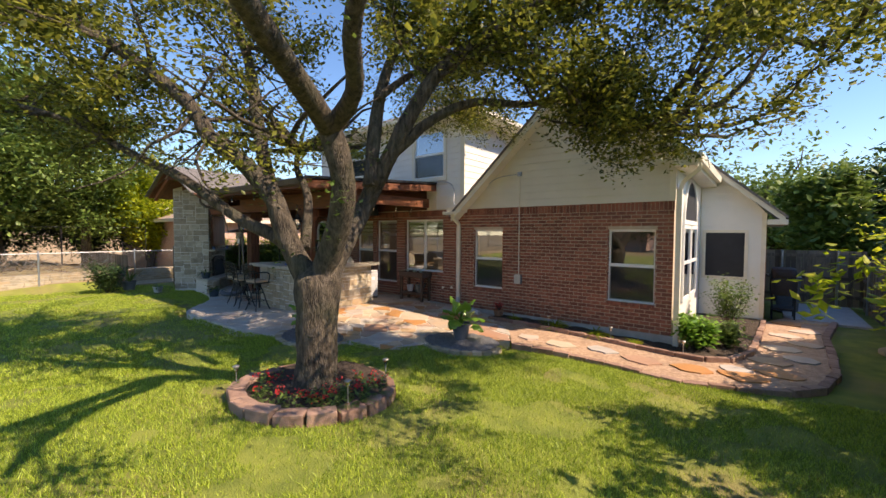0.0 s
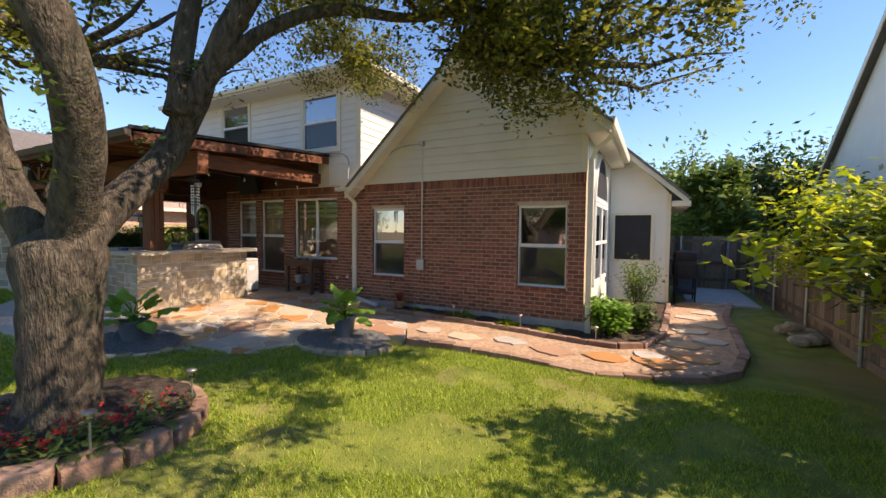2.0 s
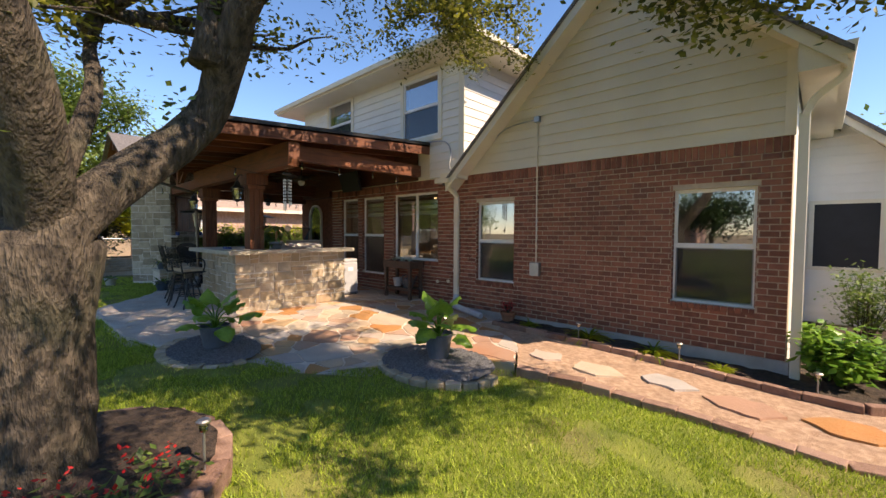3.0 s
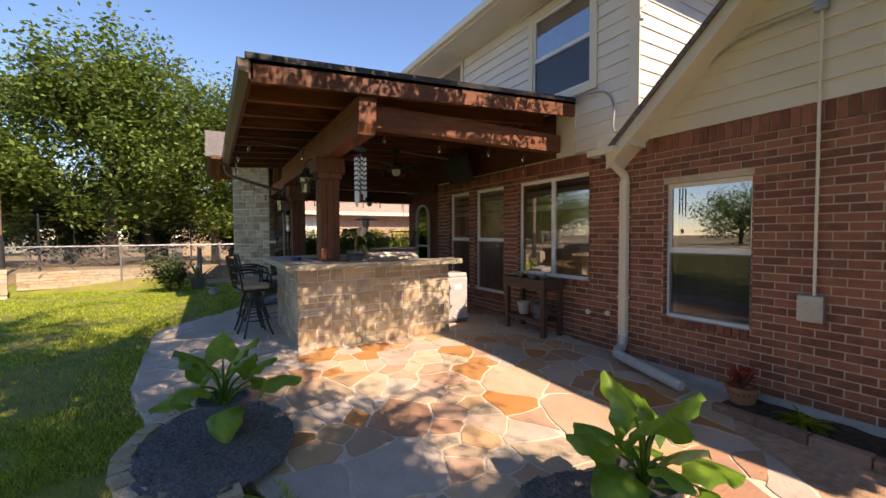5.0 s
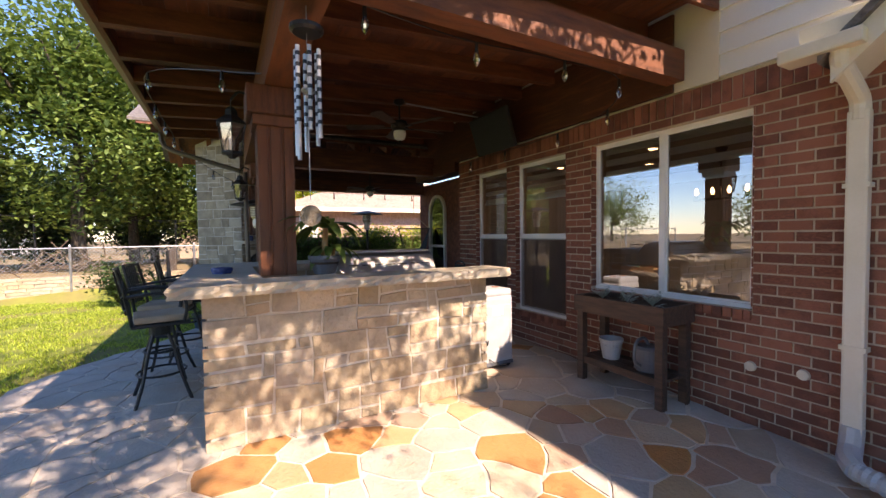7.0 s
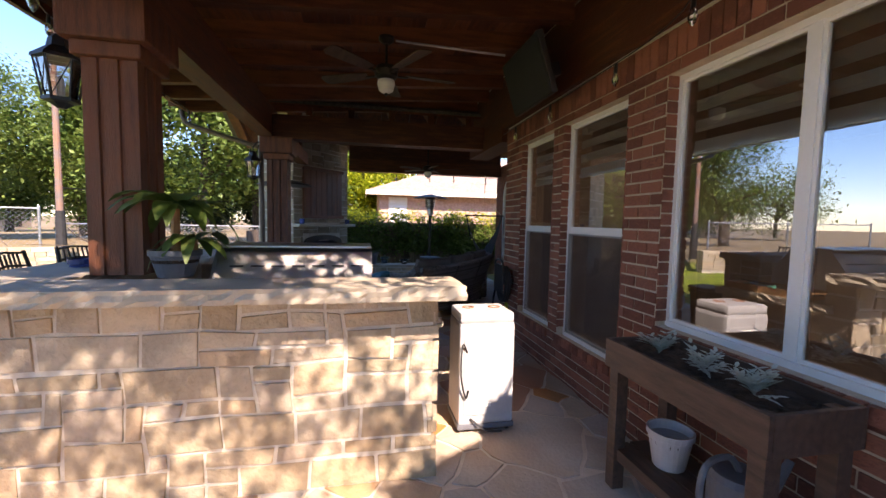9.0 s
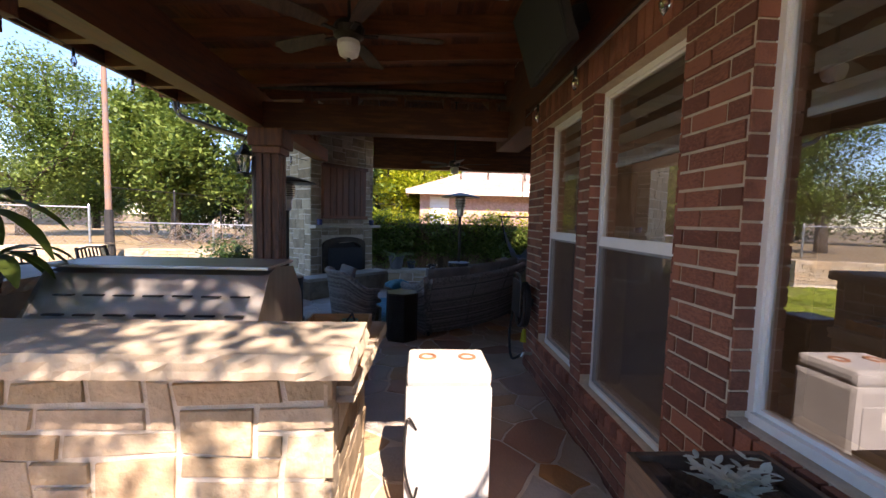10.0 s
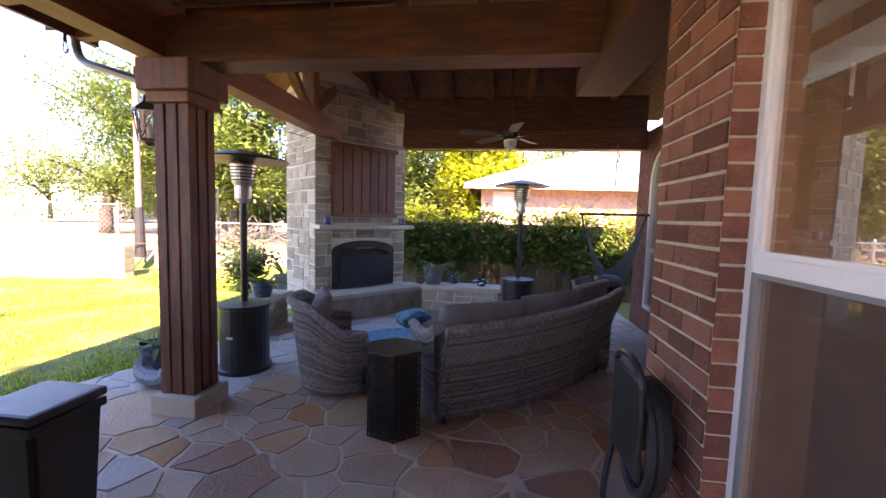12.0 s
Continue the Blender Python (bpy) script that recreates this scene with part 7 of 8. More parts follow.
def wicker_sofa():
    t = thing("curved_sofa", "curved grey wicker sofa with taupe cushions", "sofa")
    C = Vector((-12.35, 5.75, 0))          # centre of the curve
    A, B = Vector((-9.50, 7.02, 0)), Vector((-10.86, 8.62, 0))
    a0, a1 = math.atan2(A.y - C.y, A.x - C.x), math.atan2(B.y - C.y, B.x - C.x)
    R = ((A - C).length + (B - C).length) / 2
    def shell(u, v):
        a = a0 + (a1 - a0) * u
        top = 0.76 + 0.10 * u
        r = R - 0.05 + 0.22 * v ** 1.6
        return Vector((C.x + r * math.cos(a), C.y + r * math.sin(a), 0.04 + (top - 0.04) * v))
    bm = bmesh.new(); weave_sheet(bm, lambda u, v: shell(1 - u, v), 110, 34); part("woven_back", bm, M_WICKER, t)["kind"] = "stuff"
    bm = bmesh.new(); weave_sheet(bm, lambda u, v: shell(u, v) - Vector((math.cos(a0 + (a1 - a0) * u), math.sin(a0 + (a1 - a0) * u), 0)) * 0.09, 60, 20); part("inner_back", bm, M_WICKER, t)["kind"] = "stuff"
    part("top_rim", TB([shell(k / 40, 1.0) - Vector((math.cos(a0 + (a1 - a0) * k / 40), math.sin(a0 + (a1 - a0) * k / 40), 0)) * 0.045 for k in range(41)], 0.045, 8), M_WICKER, t)
    for k in (0.0, 0.33, 0.66, 1.0):
        part("piping", TB([shell(k, v / 6) + Vector((math.cos(a0 + (a1 - a0) * k), math.sin(a0 + (a1 - a0) * k), 0)) * 0.01 for v in range(7)], 0.009, 6), M_WICKER, t)
    for u, s in ((0.0, -1), (1.0, 1)):
        a = a0 + (a1 - a0) * u
        d, e = Vector((math.cos(a), math.sin(a), 0)), Vector((-math.sin(a), math.cos(a), 0)) * s
        def armf(p, v, d=d, e=e, a=a):
            r = R + 0.05 - 0.80 * p
            return C + d * r + e * (0.03 + 0.04 * v) + Vector((0, 0, 0.04 + (0.56 + 0.18 * (1 - p) ** 3) * v))
        bm = bmesh.new(); weave_sheet(bm, (lambda p, v: armf(1 - p, v)) if s < 0 else armf, 36, 28); part("arm", bm, M_WICKER, t)["kind"] = "stuff"
        part("arm_rim", TB([armf(p / 12, 1.0) - e * 0.03 for p in range(13)], 0.045, 8), M_WICKER, t)
        bm = bmesh.new(); weave_sheet(bm, lambda p, v: armf(p, v) - e * 0.10, 20, 16); part("arm_inner", bm, M_WICKER, t)["kind"] = "stuff"
    for k in range(3):
        u = (k + 0.5) / 3
        a = a0 + (a1 - a0) * u
        w = R * abs(a1 - a0) / 3
        c = cushion(w * 0.93, 0.62, 0.16)
        bmesh.ops.transform(c, matrix=Matrix.Translation(C + Vector((math.cos(a), math.sin(a), 0)) * (R - 0.42) + Vector((0, 0, 0.40))) @ pose(0, 0, 0, 0, 0, math.degrees(a) - 90), verts=c.verts)
        part("seat_cushion", c, M_CUSH, t, smooth=True)
        c = cushion(w * 1.0, 0.46, 0.17)
        bmesh.ops.transform(c, matrix=Matrix.Translation(C + Vector((math.cos(a), math.sin(a), 0)) * (R - 0.10) + Vector((0, 0, 0.68 + 0.08 * u))) @ pose(0, 0, 0, 0, 0, math.degrees(a) - 90) @ pose(0, 0, 0, 72, 0, 0), verts=c.verts)
        part("back_cushion", c, M_CUSH, t, smooth=True)
    bm = bmesh.new()
    ring = []
    for k in range(13):
        a = a0 + (a1 - a0) * k / 12
        ring.append(((R - 0.75), (R - 0.06), a))
    for (r0, r1, a), (_, _, b) in zip(ring, ring[1:]):
        p = [(r0, a, 0.05), (r1, a, 0.05), (r1, b, 0.05), (r0, b, 0.05), (r0, a, 0.30), (r1, a, 0.30), (r1, b, 0.30), (r0, b, 0.30)]
        vs_ = [bm.verts.new((C.x + q[0] * math.cos(q[1]), C.y + q[0] * math.sin(q[1]), q[2])) for q in p]
        for f in ((4, 5, 6, 7), (3, 0, 4, 7), (1, 2, 6, 5)):
            bm.faces.new([vs_[i] for i in f])
    part("seat_frame", bm, M_WICKER, t)
    for u in (0.03, 0.97):
        a = a0 + (a1 - a0) * u
        for r in (R - 0.06, R - 0.7):
            part("foot", lathe([(0.025, 0), (0.025, 0.06)], 8, (C.x + r * math.cos(a), C.y + r * math.sin(a), 0)), M_BLACK, t)
wicker_sofa()


def side_table(x, y):
    t = thing("hexagonal_side_table", "dark pierced metal hexagonal side table", "side table", at=pose(x, y, 0, 0, 0, 12))
    r, h = 0.21, 0.60
    for i in range(6):
        a, b = i * math.pi / 3, (i + 1) * math.pi / 3
        A, B = Vector((r * math.cos(a), r * math.sin(a), 0)), Vector((r * math.cos(b), r * math.sin(b), 0))
        bm = bmesh.new()
        n, m_ = 5, 16
        d = (B - A) / n
        for k in range(n + 1):
            tube(bm, [A + d * k, A + d * k + Vector((0, 0, h))], 0.006, 4)
        for k in range(m_ + 1):
            z = 0.01 + (h - 0.02) * k / m_
            tube(bm, [A + Vector((0, 0, z)), B + Vector((0, 0, z))], 0.0055, 4)
        for k in range(n):
            for q in range(m_):
                if (k + q) % 2:
                    z0_, z1_ = 0.01 + (h - 0.02) * q / m_, 0.01 + (h - 0.02) * (q + 1) / m_
                    tube(bm, [A + d * k + Vector((0, 0, z0_)), A + d * (k + 1) + Vector((0, 0, z1_))], 0.004, 3, False)
        part("pierced_panel", bm, M_BRONZE, t)
    part("tabletop", lathe([(r * 1.02, h), (r * 1.04, h + 0.008), (r * 1.02, h + 0.018)], 6), M_BRONZE, t)
    part("liner", lathe([(r * 0.90, 0.01), (r * 0.90, h - 0.01)], 6), M_BLACKM, t)
side_table(-9.40, 6.72)
rug = thing("outdoor_rug", "round teal patterned outdoor rug on the flagstones", "rug", at=pose(-10.95, 6.55, 0.018))
part("rug", lathe([(1.05, 0.0), (1.05, 0.008), (0.001, 0.010)], 40), M_TEALRUG, rug)
bk = thing("coffee_table", "low round dark coffee table on the rug", "table", at=pose(-11.0, 6.75, 0.03))
part("tabletop", lathe([(0.40, 0.36), (0.41, 0.37), (0.41, 0.39), (0.39, 0.40)], 28), M_DARKWOOD, bk)
part("pedestal", lathe([(0.25, 0), (0.22, 0.03), (0.10, 0.08), (0.10, 0.30), (0.26, 0.36)], 20), M_BLACK, bk)
bp = thing("cushion", "bright blue patterned pillow on the coffee table", "cushion", at=pose(-10.72, 6.58, 0.50, 8, 0, 30))
part("pillow", cushion(0.30, 0.30, 0.12), M_TEALRUG, bp, smooth=True)


def hammock_chair(x, y):
    t = thing("hammock_chair", "charcoal fabric hammock chair hanging from the beam", "hammock chair", at=pose(x, y, 0, 0, 0, 80))
    part("rope", TB([(0, 0, 2.62), (0, 0, 2.06)], 0.008, 6), M_TAN, t)
    for s in (-1, 1):
        part("strap", TB([(0, 0, 2.06), (s * 0.42, 0, 1.66)], 0.006, 6), M_TAN, t)
    part("spreader_bar", TB([(-0.46, 0, 1.66), (0.46, 0, 1.66)], 0.018, 8), M_DARKWOOD, t)
    bm = bmesh.new()
    n, m_ = 16, 14
    def sling(i, j):
        u, v = 2 * i / n - 1, 2 * j / m_ - 1
        return (0.43 * u, v * (0.34 - 0.30 * abs(u) ** 1.5) + 0.012 * math.sin(i * 2.2), 1.64 - (0.98 - 0.16 * v) * (1 - abs(u) ** 1.5) + 0.010 * math.sin(i * 3 + j * 2))
    g = [[bm.verts.new(sling(i, j)) for i in range(n + 1)] for j in range(m_ + 1)]
    for j in range(m_):
        for i in range(n):
            bm.faces.new([g[j][i], g[j][i + 1], g[j + 1][i + 1], g[j + 1][i]])
    r = part("sling", bm, M_BLACKM, t, smooth=True)
    for s in (-1, 1):
        part("side_rope", TB([(s * 0.42, 0, 1.65), (s * 0.30, 0.1, 1.1)], 0.012, 6), M_BLACKM, t)
    c = cushion(0.40, 0.40, 0.14)
    bmesh.ops.transform(c, matrix=pose(0, 0.0, 0.72), verts=c.verts)
    part("seat_cushion", c, M_CUSH, t, smooth=True)
hammock_chair(-12.55, 9.05)

# pots round the fireplace
for i, (x, y, z, r, h, m, lb, n, L, W, kind) in enumerate([
        (-13.17, 6.42, 0.45, 0.17, 0.28, M_GREYPL, "grey pot on the seat wall", 26, 0.45, 0.02, "feathery fern in grey pot"),
        (-13.17, 7.22, 0.45, 0.09, 0.11, M_BLACK, "small black pot on the seat wall", 14, 0.14, 0.02, "white flowering plant in black pot"),
        (-13.3, 6.75, 0.45, 0.10, 0.16, M_NAVY, "small dark pot on the seat wall", 12, 0.2, 0.02, "small leafy plant in dark pot"),
        (-11.5, 4.4, 0.45, 0.15, 0.20, M_NAVY, "navy pot on the low wall", 26, 0.45, 0.02, "fern with fine fronds in navy pot"),
        (-10.14, 4.12, -0.06, 0.16, 0.30, M_NAVY, "dark blue glazed pot beside the post", 22, 0.42, 0.022, "sago palm in blue glazed pot")]):
    pot(x, y, z, r, h, m, lb)
    strap_plant(x, y, z + h - 0.05, n, L, W, 0.9, M_LEAFM if i != 1 else M_VINYL, 90 + i, "fern", kind)
strap_plant(-13.9, 6.9, 0.05, 20, 0.9, 0.025, 0.8, M_LEAFM, 99, "palm", "arching palm fronds behind the seat wall")
# red pots and shrub near the column and pale board fence end
pot(-14.6, 3.0, -0.1, 0.22, 0.34, M_GREYPL, "grey pot by the pale fence end")
strap_plant(-14.6, 3.0, 0.2, 10, 0.8, 0.03, 0.5, M_LEAFM, 101, "potted_sapling", "thin leafy sapling in grey pot", lift=1.6)
pot(-12.9, 3.4, -0.06, 0.15, 0.2, M_WHITEPL, "white pot at the column foot")
strap_plant(-12.9, 3.4, 0.1, 14, 0.4, 0.03, 0.8, M_LEAFM, 102, "fern", "small fern in white pot")

# ---- beds, path and edging ----
def sheet_from(poly, zf, material, name, label, cat, step=0.12, jitter=0.006):
    """A gently uneven surface inside a plan outline, built as a fan of small cells clipped to it."""
    rnd = random.Random(len(name) * 7 + len(poly))
    xs, ys = [p[0] for p in poly], [p[1] for p in poly]
    def inside(x, y):
        c = False
        for (xa, ya), (xb, yb) in zip(poly, poly[1:] + poly[:1]):
            if (ya > y) != (yb > y) and x < (xb - xa) * (y - ya) / (yb - ya) + xa:
                c = not c
        return c
    bm = bmesh.new()
    f = bm.faces.new([bm.verts.new((x, y, 0)) for x, y in poly])
    for k in range(int((max(xs) - min(xs)) / step)):
        g = bm.verts[:] + bm.edges[:] + bm.faces[:]
        bmesh.ops.bisect_plane(bm, geom=g, plane_co=(min(xs) + (k + 1) * step, 0, 0), plane_no=(1, 0, 0))
    for k in range(int((max(ys) - min(ys)) / step)):
        g = bm.verts[:] + bm.edges[:] + bm.faces[:]
        bmesh.ops.bisect_plane(bm, geom=g, plane_co=(0, min(ys) + (k + 1) * step, 0), plane_no=(0, 1, 0))
    for v in bm.verts:
        v.co.z = zf(v.co.x, v.co.y) + rnd.uniform(-jitter, jitter)
    bmesh.ops.recalc_face_normals(bm, faces=bm.faces)
    if bm.faces[:] and sum(q.normal.z for q in bm.faces) < 0:
        bmesh.ops.reverse_faces(bm, faces=bm.faces)
    return solid(name, bm, material, label, cat, "structure", smooth=True)


def run_blocks(parent, name, pts, zf, L, d, h, material, seed, closed=False):
    """Edging blocks laid end to end along a line."""
    rnd = random.Random(seed)
    P = [Vector((*p, 0)) for p in pts]
    if closed:
        P.append(P[0])
    for a, b in zip(P, P[1:]):
        n = max(1, round((b - a).length / L))
        for i in range(n):
            q0, q1 = a.lerp(b, i / n), a.lerp(b, (i + 1) / n)
            c, l = (q0 + q1) / 2, (q1 - q0).length
            ang = math.degrees(math.atan2((q1 - q0).y, (q1 - q0).x)) + rnd.uniform(-3, 3)
            bm = BX(-l / 2 + 0.004, l / 2 - 0.004, -d / 2 + rnd.uniform(-0.01, 0.01), d / 2 + rnd.uniform(-0.01, 0.01), -0.08, h + rnd.uniform(-0.008, 0.008), bev=0.012)
            bmesh.ops.transform(bm, matrix=pose(c.x, c.y, zf(c.x, c.y), rnd.uniform(-2, 2), rnd.uniform(-1.5, 1.5), ang), verts=bm.verts)
            part(name, bm, material, parent)


LOW = [(-0.52, 5.92), (0.28, 6.11), (1.24, 6.12), (2.44, 6.0), (3.1, 6.21), (3.75, 6.55), (4.13, 7.06), (4.38, 8.0), (4.45, 9.06), (4.54, 11.2), (4.9, 13.4)]
UPP = [(-2.10, 7.55), (-1.0, 7.52), (1.1, 7.54), (2.13, 7.42), (2.6, 7.40), (2.95, 7.61), (3.25, 8.4), (3.33, 9.6), (3.45, 12.3)]
def path_z(x, y):
    return max(-0.30, -0.17 - 0.10 * smooth01(-1.5, 2.0, x))
sheet_from(LOW + [(3.9, 13.4), (3.46, 12.3)] + UPP[::-1][1:] + [(-2.1, 7.0), (-1.05, 6.75)], path_z, M_PATH, "path", "reddish crushed granite path with stepping stones", "path")
sheet_from(UPP + [(1.99, 12.3), (1.99, 8.08), (-2.1, 8.08)], lambda x, y: path_z(x, y) + 0.05 + 0.03 * noise.noise(Vector((x * 3, y * 3, 0))), M_SOIL, "flower_bed", "dark mulch flower bed along the brick wall", "bed", jitter=0.016)
edge = thing("edging", "reddish stone block edging of path and bed", "edging", kind="structure")
run_blocks(edge, "edging_block", LOW, lambda x, y: path_z(x, y) - 0.01, 0.34, 0.14, 0.035, M_EDGE, 5)
run_blocks(edge, "edging_block", UPP, path_z, 0.34, 0.11, 0.085, M_EDGE, 6)


def crescent(cx, cy, r, name):
    pts = [(cx + r * math.cos(k * math.pi / 12), cy + r * 0.8 * math.sin(k * math.pi / 12)) for k in range(24)]
    sheet_from(pts, lambda x, y: max(patio_z(x, y), ground_z(x, y)) + 0.03, M_GRAVEL, name, "dark grey gravel bed round a pot", "gravel bed", 0.05, 0.014)
    e = thing("edging", "buff stone edging round gravel", "edging", kind="structure")
    run_blocks(e, "edging_block", pts[13:24] + pts[0:2], lambda x, y: ground_z(x, y) * 0.5 + patio_z(x, y) * 0.5, 0.3, 0.13, 0.05, M_STONE, 8)
crescent(-3.62, 3.35, 0.72, "gravel_bed")
crescent(-1.32, 5.28, 0.80, "gravel_bed_2")

# planting ring round the oak
RING = [(-0.92 + 0.89 * math.cos(k * math.pi / 9), 1.66 + 0.89 * math.sin(k * math.pi / 9)) for k in range(18)]
sheet_from(RING, lambda x, y: 0.14 + 0.08 * max(0, 1 - math.hypot(x + 0.92, y - 1.66)), M_SOIL, "tree_bed", "dark mulch bed round the oak trunk", "bed", 0.1, 0.016)
ring = thing("tree_ring", "ring of reddish retaining blocks round the oak", "edging", kind="structure")
run_blocks(ring, "ring_block", RING, lambda x, y: ground_z(x, y), 0.36, 0.20, 0.13, M_EDGE, 9, True)


def flower_clump(x, y, z, seed, petals, label, r=0.10, n=26, h=0.13, name="red_flowers"):
    rnd = random.Random(seed)
    t = thing(name, label, "flowers", at=pose(x, y, z))
    vs, fs = leaf_quads([(rnd.gauss(0, r), rnd.gauss(0, r), rnd.uniform(0.02, h * 0.6), 1) for _ in range(14)], n * 3, 0.03, 0.06, rnd, 0.5)
    raw("foliage", vs, fs, M_LEAFM, t)
    vs, fs = leaf_quads([(rnd.gauss(0, r), rnd.gauss(0, r), h * rnd.uniform(0.7, 1.2), 1) for _ in range(9)], n * 2, 0.018, 0.035, rnd, 0.5)
    raw("bloom", vs, fs, petals, t)["kind"] = "stuff"
for i, (x, y) in enumerate(((-0.35, 1.45), (-0.27, 1.75), (-0.42, 2.05), (-0.75, 1.15), (-1.1, 1.1), (-1.45, 1.3), (-0.30, 1.58), (-0.50, 1.28))):
    flower_clump(x, y, 0.15, 200 + i, M_RED, "scarlet flowers in mulch at the oak's foot")
for i, (x, y) in enumerate(((-0.20, 1.38), (-0.12, 1.68), (-0.18, 1.95), (-0.42, 1.08), (-0.68, 0.95), (-1.0, 0.89), (-1.32, 1.0), (-0.30, 1.2), (-0.14, 1.52))):
    strap_plant(x, y, 0.14, 44, 0.22, 0.006, 1.2, M_LEAFM, 220 + i, "monkey_grass", "tuft of dark green border grass")
def solar_light(x, y, z):
    t = thing("solar_light", "small steel solar stake light", "garden light", "solar stake lights", at=pose(x, y, z))
    part("stake", lathe([(0.008, -0.05), (0.008, 0.2)], 8), M_STEEL, t)
    part("lens", lathe([(0.022, 0.2), (0.028, 0.25)], 12), M_BULB, t)
    part("cap", lathe([(0.04, 0.25), (0.042, 0.262), (0.03, 0.272)], 14), M_SS, t)
for x, y, z in ((-0.15, 1.55, 0.15), (-0.4, 2.35, 0.14), (-1.6, 1.0, 0.14), (2.25, 7.5, -0.24), (-0.5, 7.62, -0.15), (0.9, 7.62, -0.2)):
    solar_light(x, y, z)
for i, (x, y, L) in enumerate(((-1.5, 7.80, 0.22), (-0.40, 7.78, 0.46), (0.55, 7.75, 0.38), (1.35, 7.72, 0.2))):
    strap_plant(x, y, path_z(x, y) + 0.05, 64, L, 0.012, 1.2, M_LEAFB, 240 + i, "liriope", "variegated yellow-green grass clump in mulch")


def bush(x, y, z, r, h, material, seed, label, n=1600, size=0.1, flowers=False):
    rnd = random.Random(seed)
    t = thing("garden_shrub", label, "shrub", at=pose(x, y, z))
    bm = bmesh.new()
    cl = []
    for i in range(22):
        a = i * 2.4
        b = wander((0, 0, 0), (math.cos(a) * r / h, math.sin(a) * r / h, 1), h * rnd.uniform(0.7, 1.05), 4, rnd, 0.15, 0.15)
        tube(bm, b, [0.012, 0.010, 0.008, 0.006, 0.004], 4)
        cl += [(*q, 1) for q in b[2:]]
    part("stem_cluster", bm, M_BARK, t)["kind"] = "stuff"
    vs, fs = leaf_quads(cl, n, r * 0.16, size, rnd, 0.4)
    raw("leaves", vs, fs, material, t)
    if flowers:
        vs, fs = leaf_quads([(*p[:2], p[2] + 0.08, 1) for p in cl[::9]], 120, 0.03, 0.05, rnd)
        raw("bloom", vs, fs, M_PINK, t)["kind"] = "stuff"
bush(2.35, 8.05, -0.24, 0.42, 0.62, M_LEAFBIG, 250, "leafy bright green hydrangea with pink blooms", 1500, 0.13, True)
bush(2.85, 8.6, -0.24, 0.38, 0.5, M_LEAFM, 251, "low green shrub in the corner bed", 900, 0.1)
bush(2.75, 10.6, -0.24, 0.5, 1.15, M_LEAFM, 252, "upright evergreen shrub by the bay wall", 2200, 0.07)
bush(-14.3, 2.3, -0.1, 0.7, 1.0, M_LEAFD, 253, "dark rounded shrub beside the column", 2600, 0.1)
pot(-2.0, 7.88, -0.14, 0.14, 0.18, M_TERRA, "terracotta pot against the brick wall")
bush(-2.0, 7.88, 0.02, 0.15, 0.22, M_RED, 254, "small reddish-leaved plant in terracotta pot", 240, 0.04)
rk = thing("rock_pile", "small pile of pale garden rocks by the fence", "rocks")
for i in range(7):
    bm = bmesh.new()
    bmesh.ops.create_icosphere(bm, subdivisions=2, radius=0.13)
    for v in bm.verts:
        v.co = Vector((v.co.x * 1.3, v.co.y, v.co.z * 0.8)) * (1 + 0.35 * noise.noise(v.co * 9 + Vector((i * 3, 0, 0)))) + Vector((5.4 + (i % 3) * 0.16, 9.5 + i * 0.16, -0.27 + (0.15 if i == 3 else 0)))
    part("rock", bm, M_STONEG, rk)

# ---- flagstones ----
def clip(poly, mx, my, nx, ny):
    out = []
    for i in range(len(poly)):
        (xa, ya), (xb, yb) = poly[i], poly[(i + 1) % len(poly)]
        da, db = (xa - mx) * nx + (ya - my) * ny, (xb - mx) * nx + (yb - my) * ny
        if da <= 0:
            out.append((xa, ya))
        if (da < 0) != (db < 0) and da != db:
            t = da / (da - db)
            out.append((xa + (xb - xa) * t, ya + (yb - ya) * t))
    return out


def to_edge(x, y, poly):
    best = None
    for (xa, ya), (xb, yb) in zip(poly, poly[1:] + poly[:1]):
        dx, dy = xb - xa, yb - ya
        t = min(1, max(0, ((x - xa) * dx + (y - ya) * dy) / (dx * dx + dy * dy)))
        px, py = xa + t * dx, ya + t * dy
        d = (px - x) ** 2 + (py - y) ** 2
        if best is None or d < best[0]:
            best = (d, px, py)
    return best[1], best[2]


sheet = sheet_from(PATIO, lambda x, y: patio_z(x, y) - 0.004, M_FGROUT, "floor_patio", "flagstone patio in orange, buff and grey with mortar joints", "floor", 0.35, 0.001)
skirt = bmesh.new()
for (xa, ya), (xb, yb) in zip(PATIO, PATIO[1:] + PATIO[:1]):
    q = [skirt.verts.new(p) for p in ((xa, ya, patio_z(xa, ya) - 0.004), (xb, yb, patio_z(xb, yb) - 0.004), (xb, yb, -0.5), (xa, ya, -0.5))]
    skirt.faces.new(q)
part("slab_edge", skirt, M_FGROUT, sheet)
rnd = random.Random(77)
seeds = []
for _ in range(9000):
    x, y = rnd.uniform(-14.4, -0.6), rnd.uniform(2.5, 9.6)
    rr = rnd.choice((0.95, 0.66, 0.45, 0.28, 0.18))
    if in_poly(x, y, PATIO) and all((x - a) ** 2 + (y - b) ** 2 > ((rr + c) * 0.40) ** 2 for a, b, c in seeds):
        seeds.append((x, y, rr))
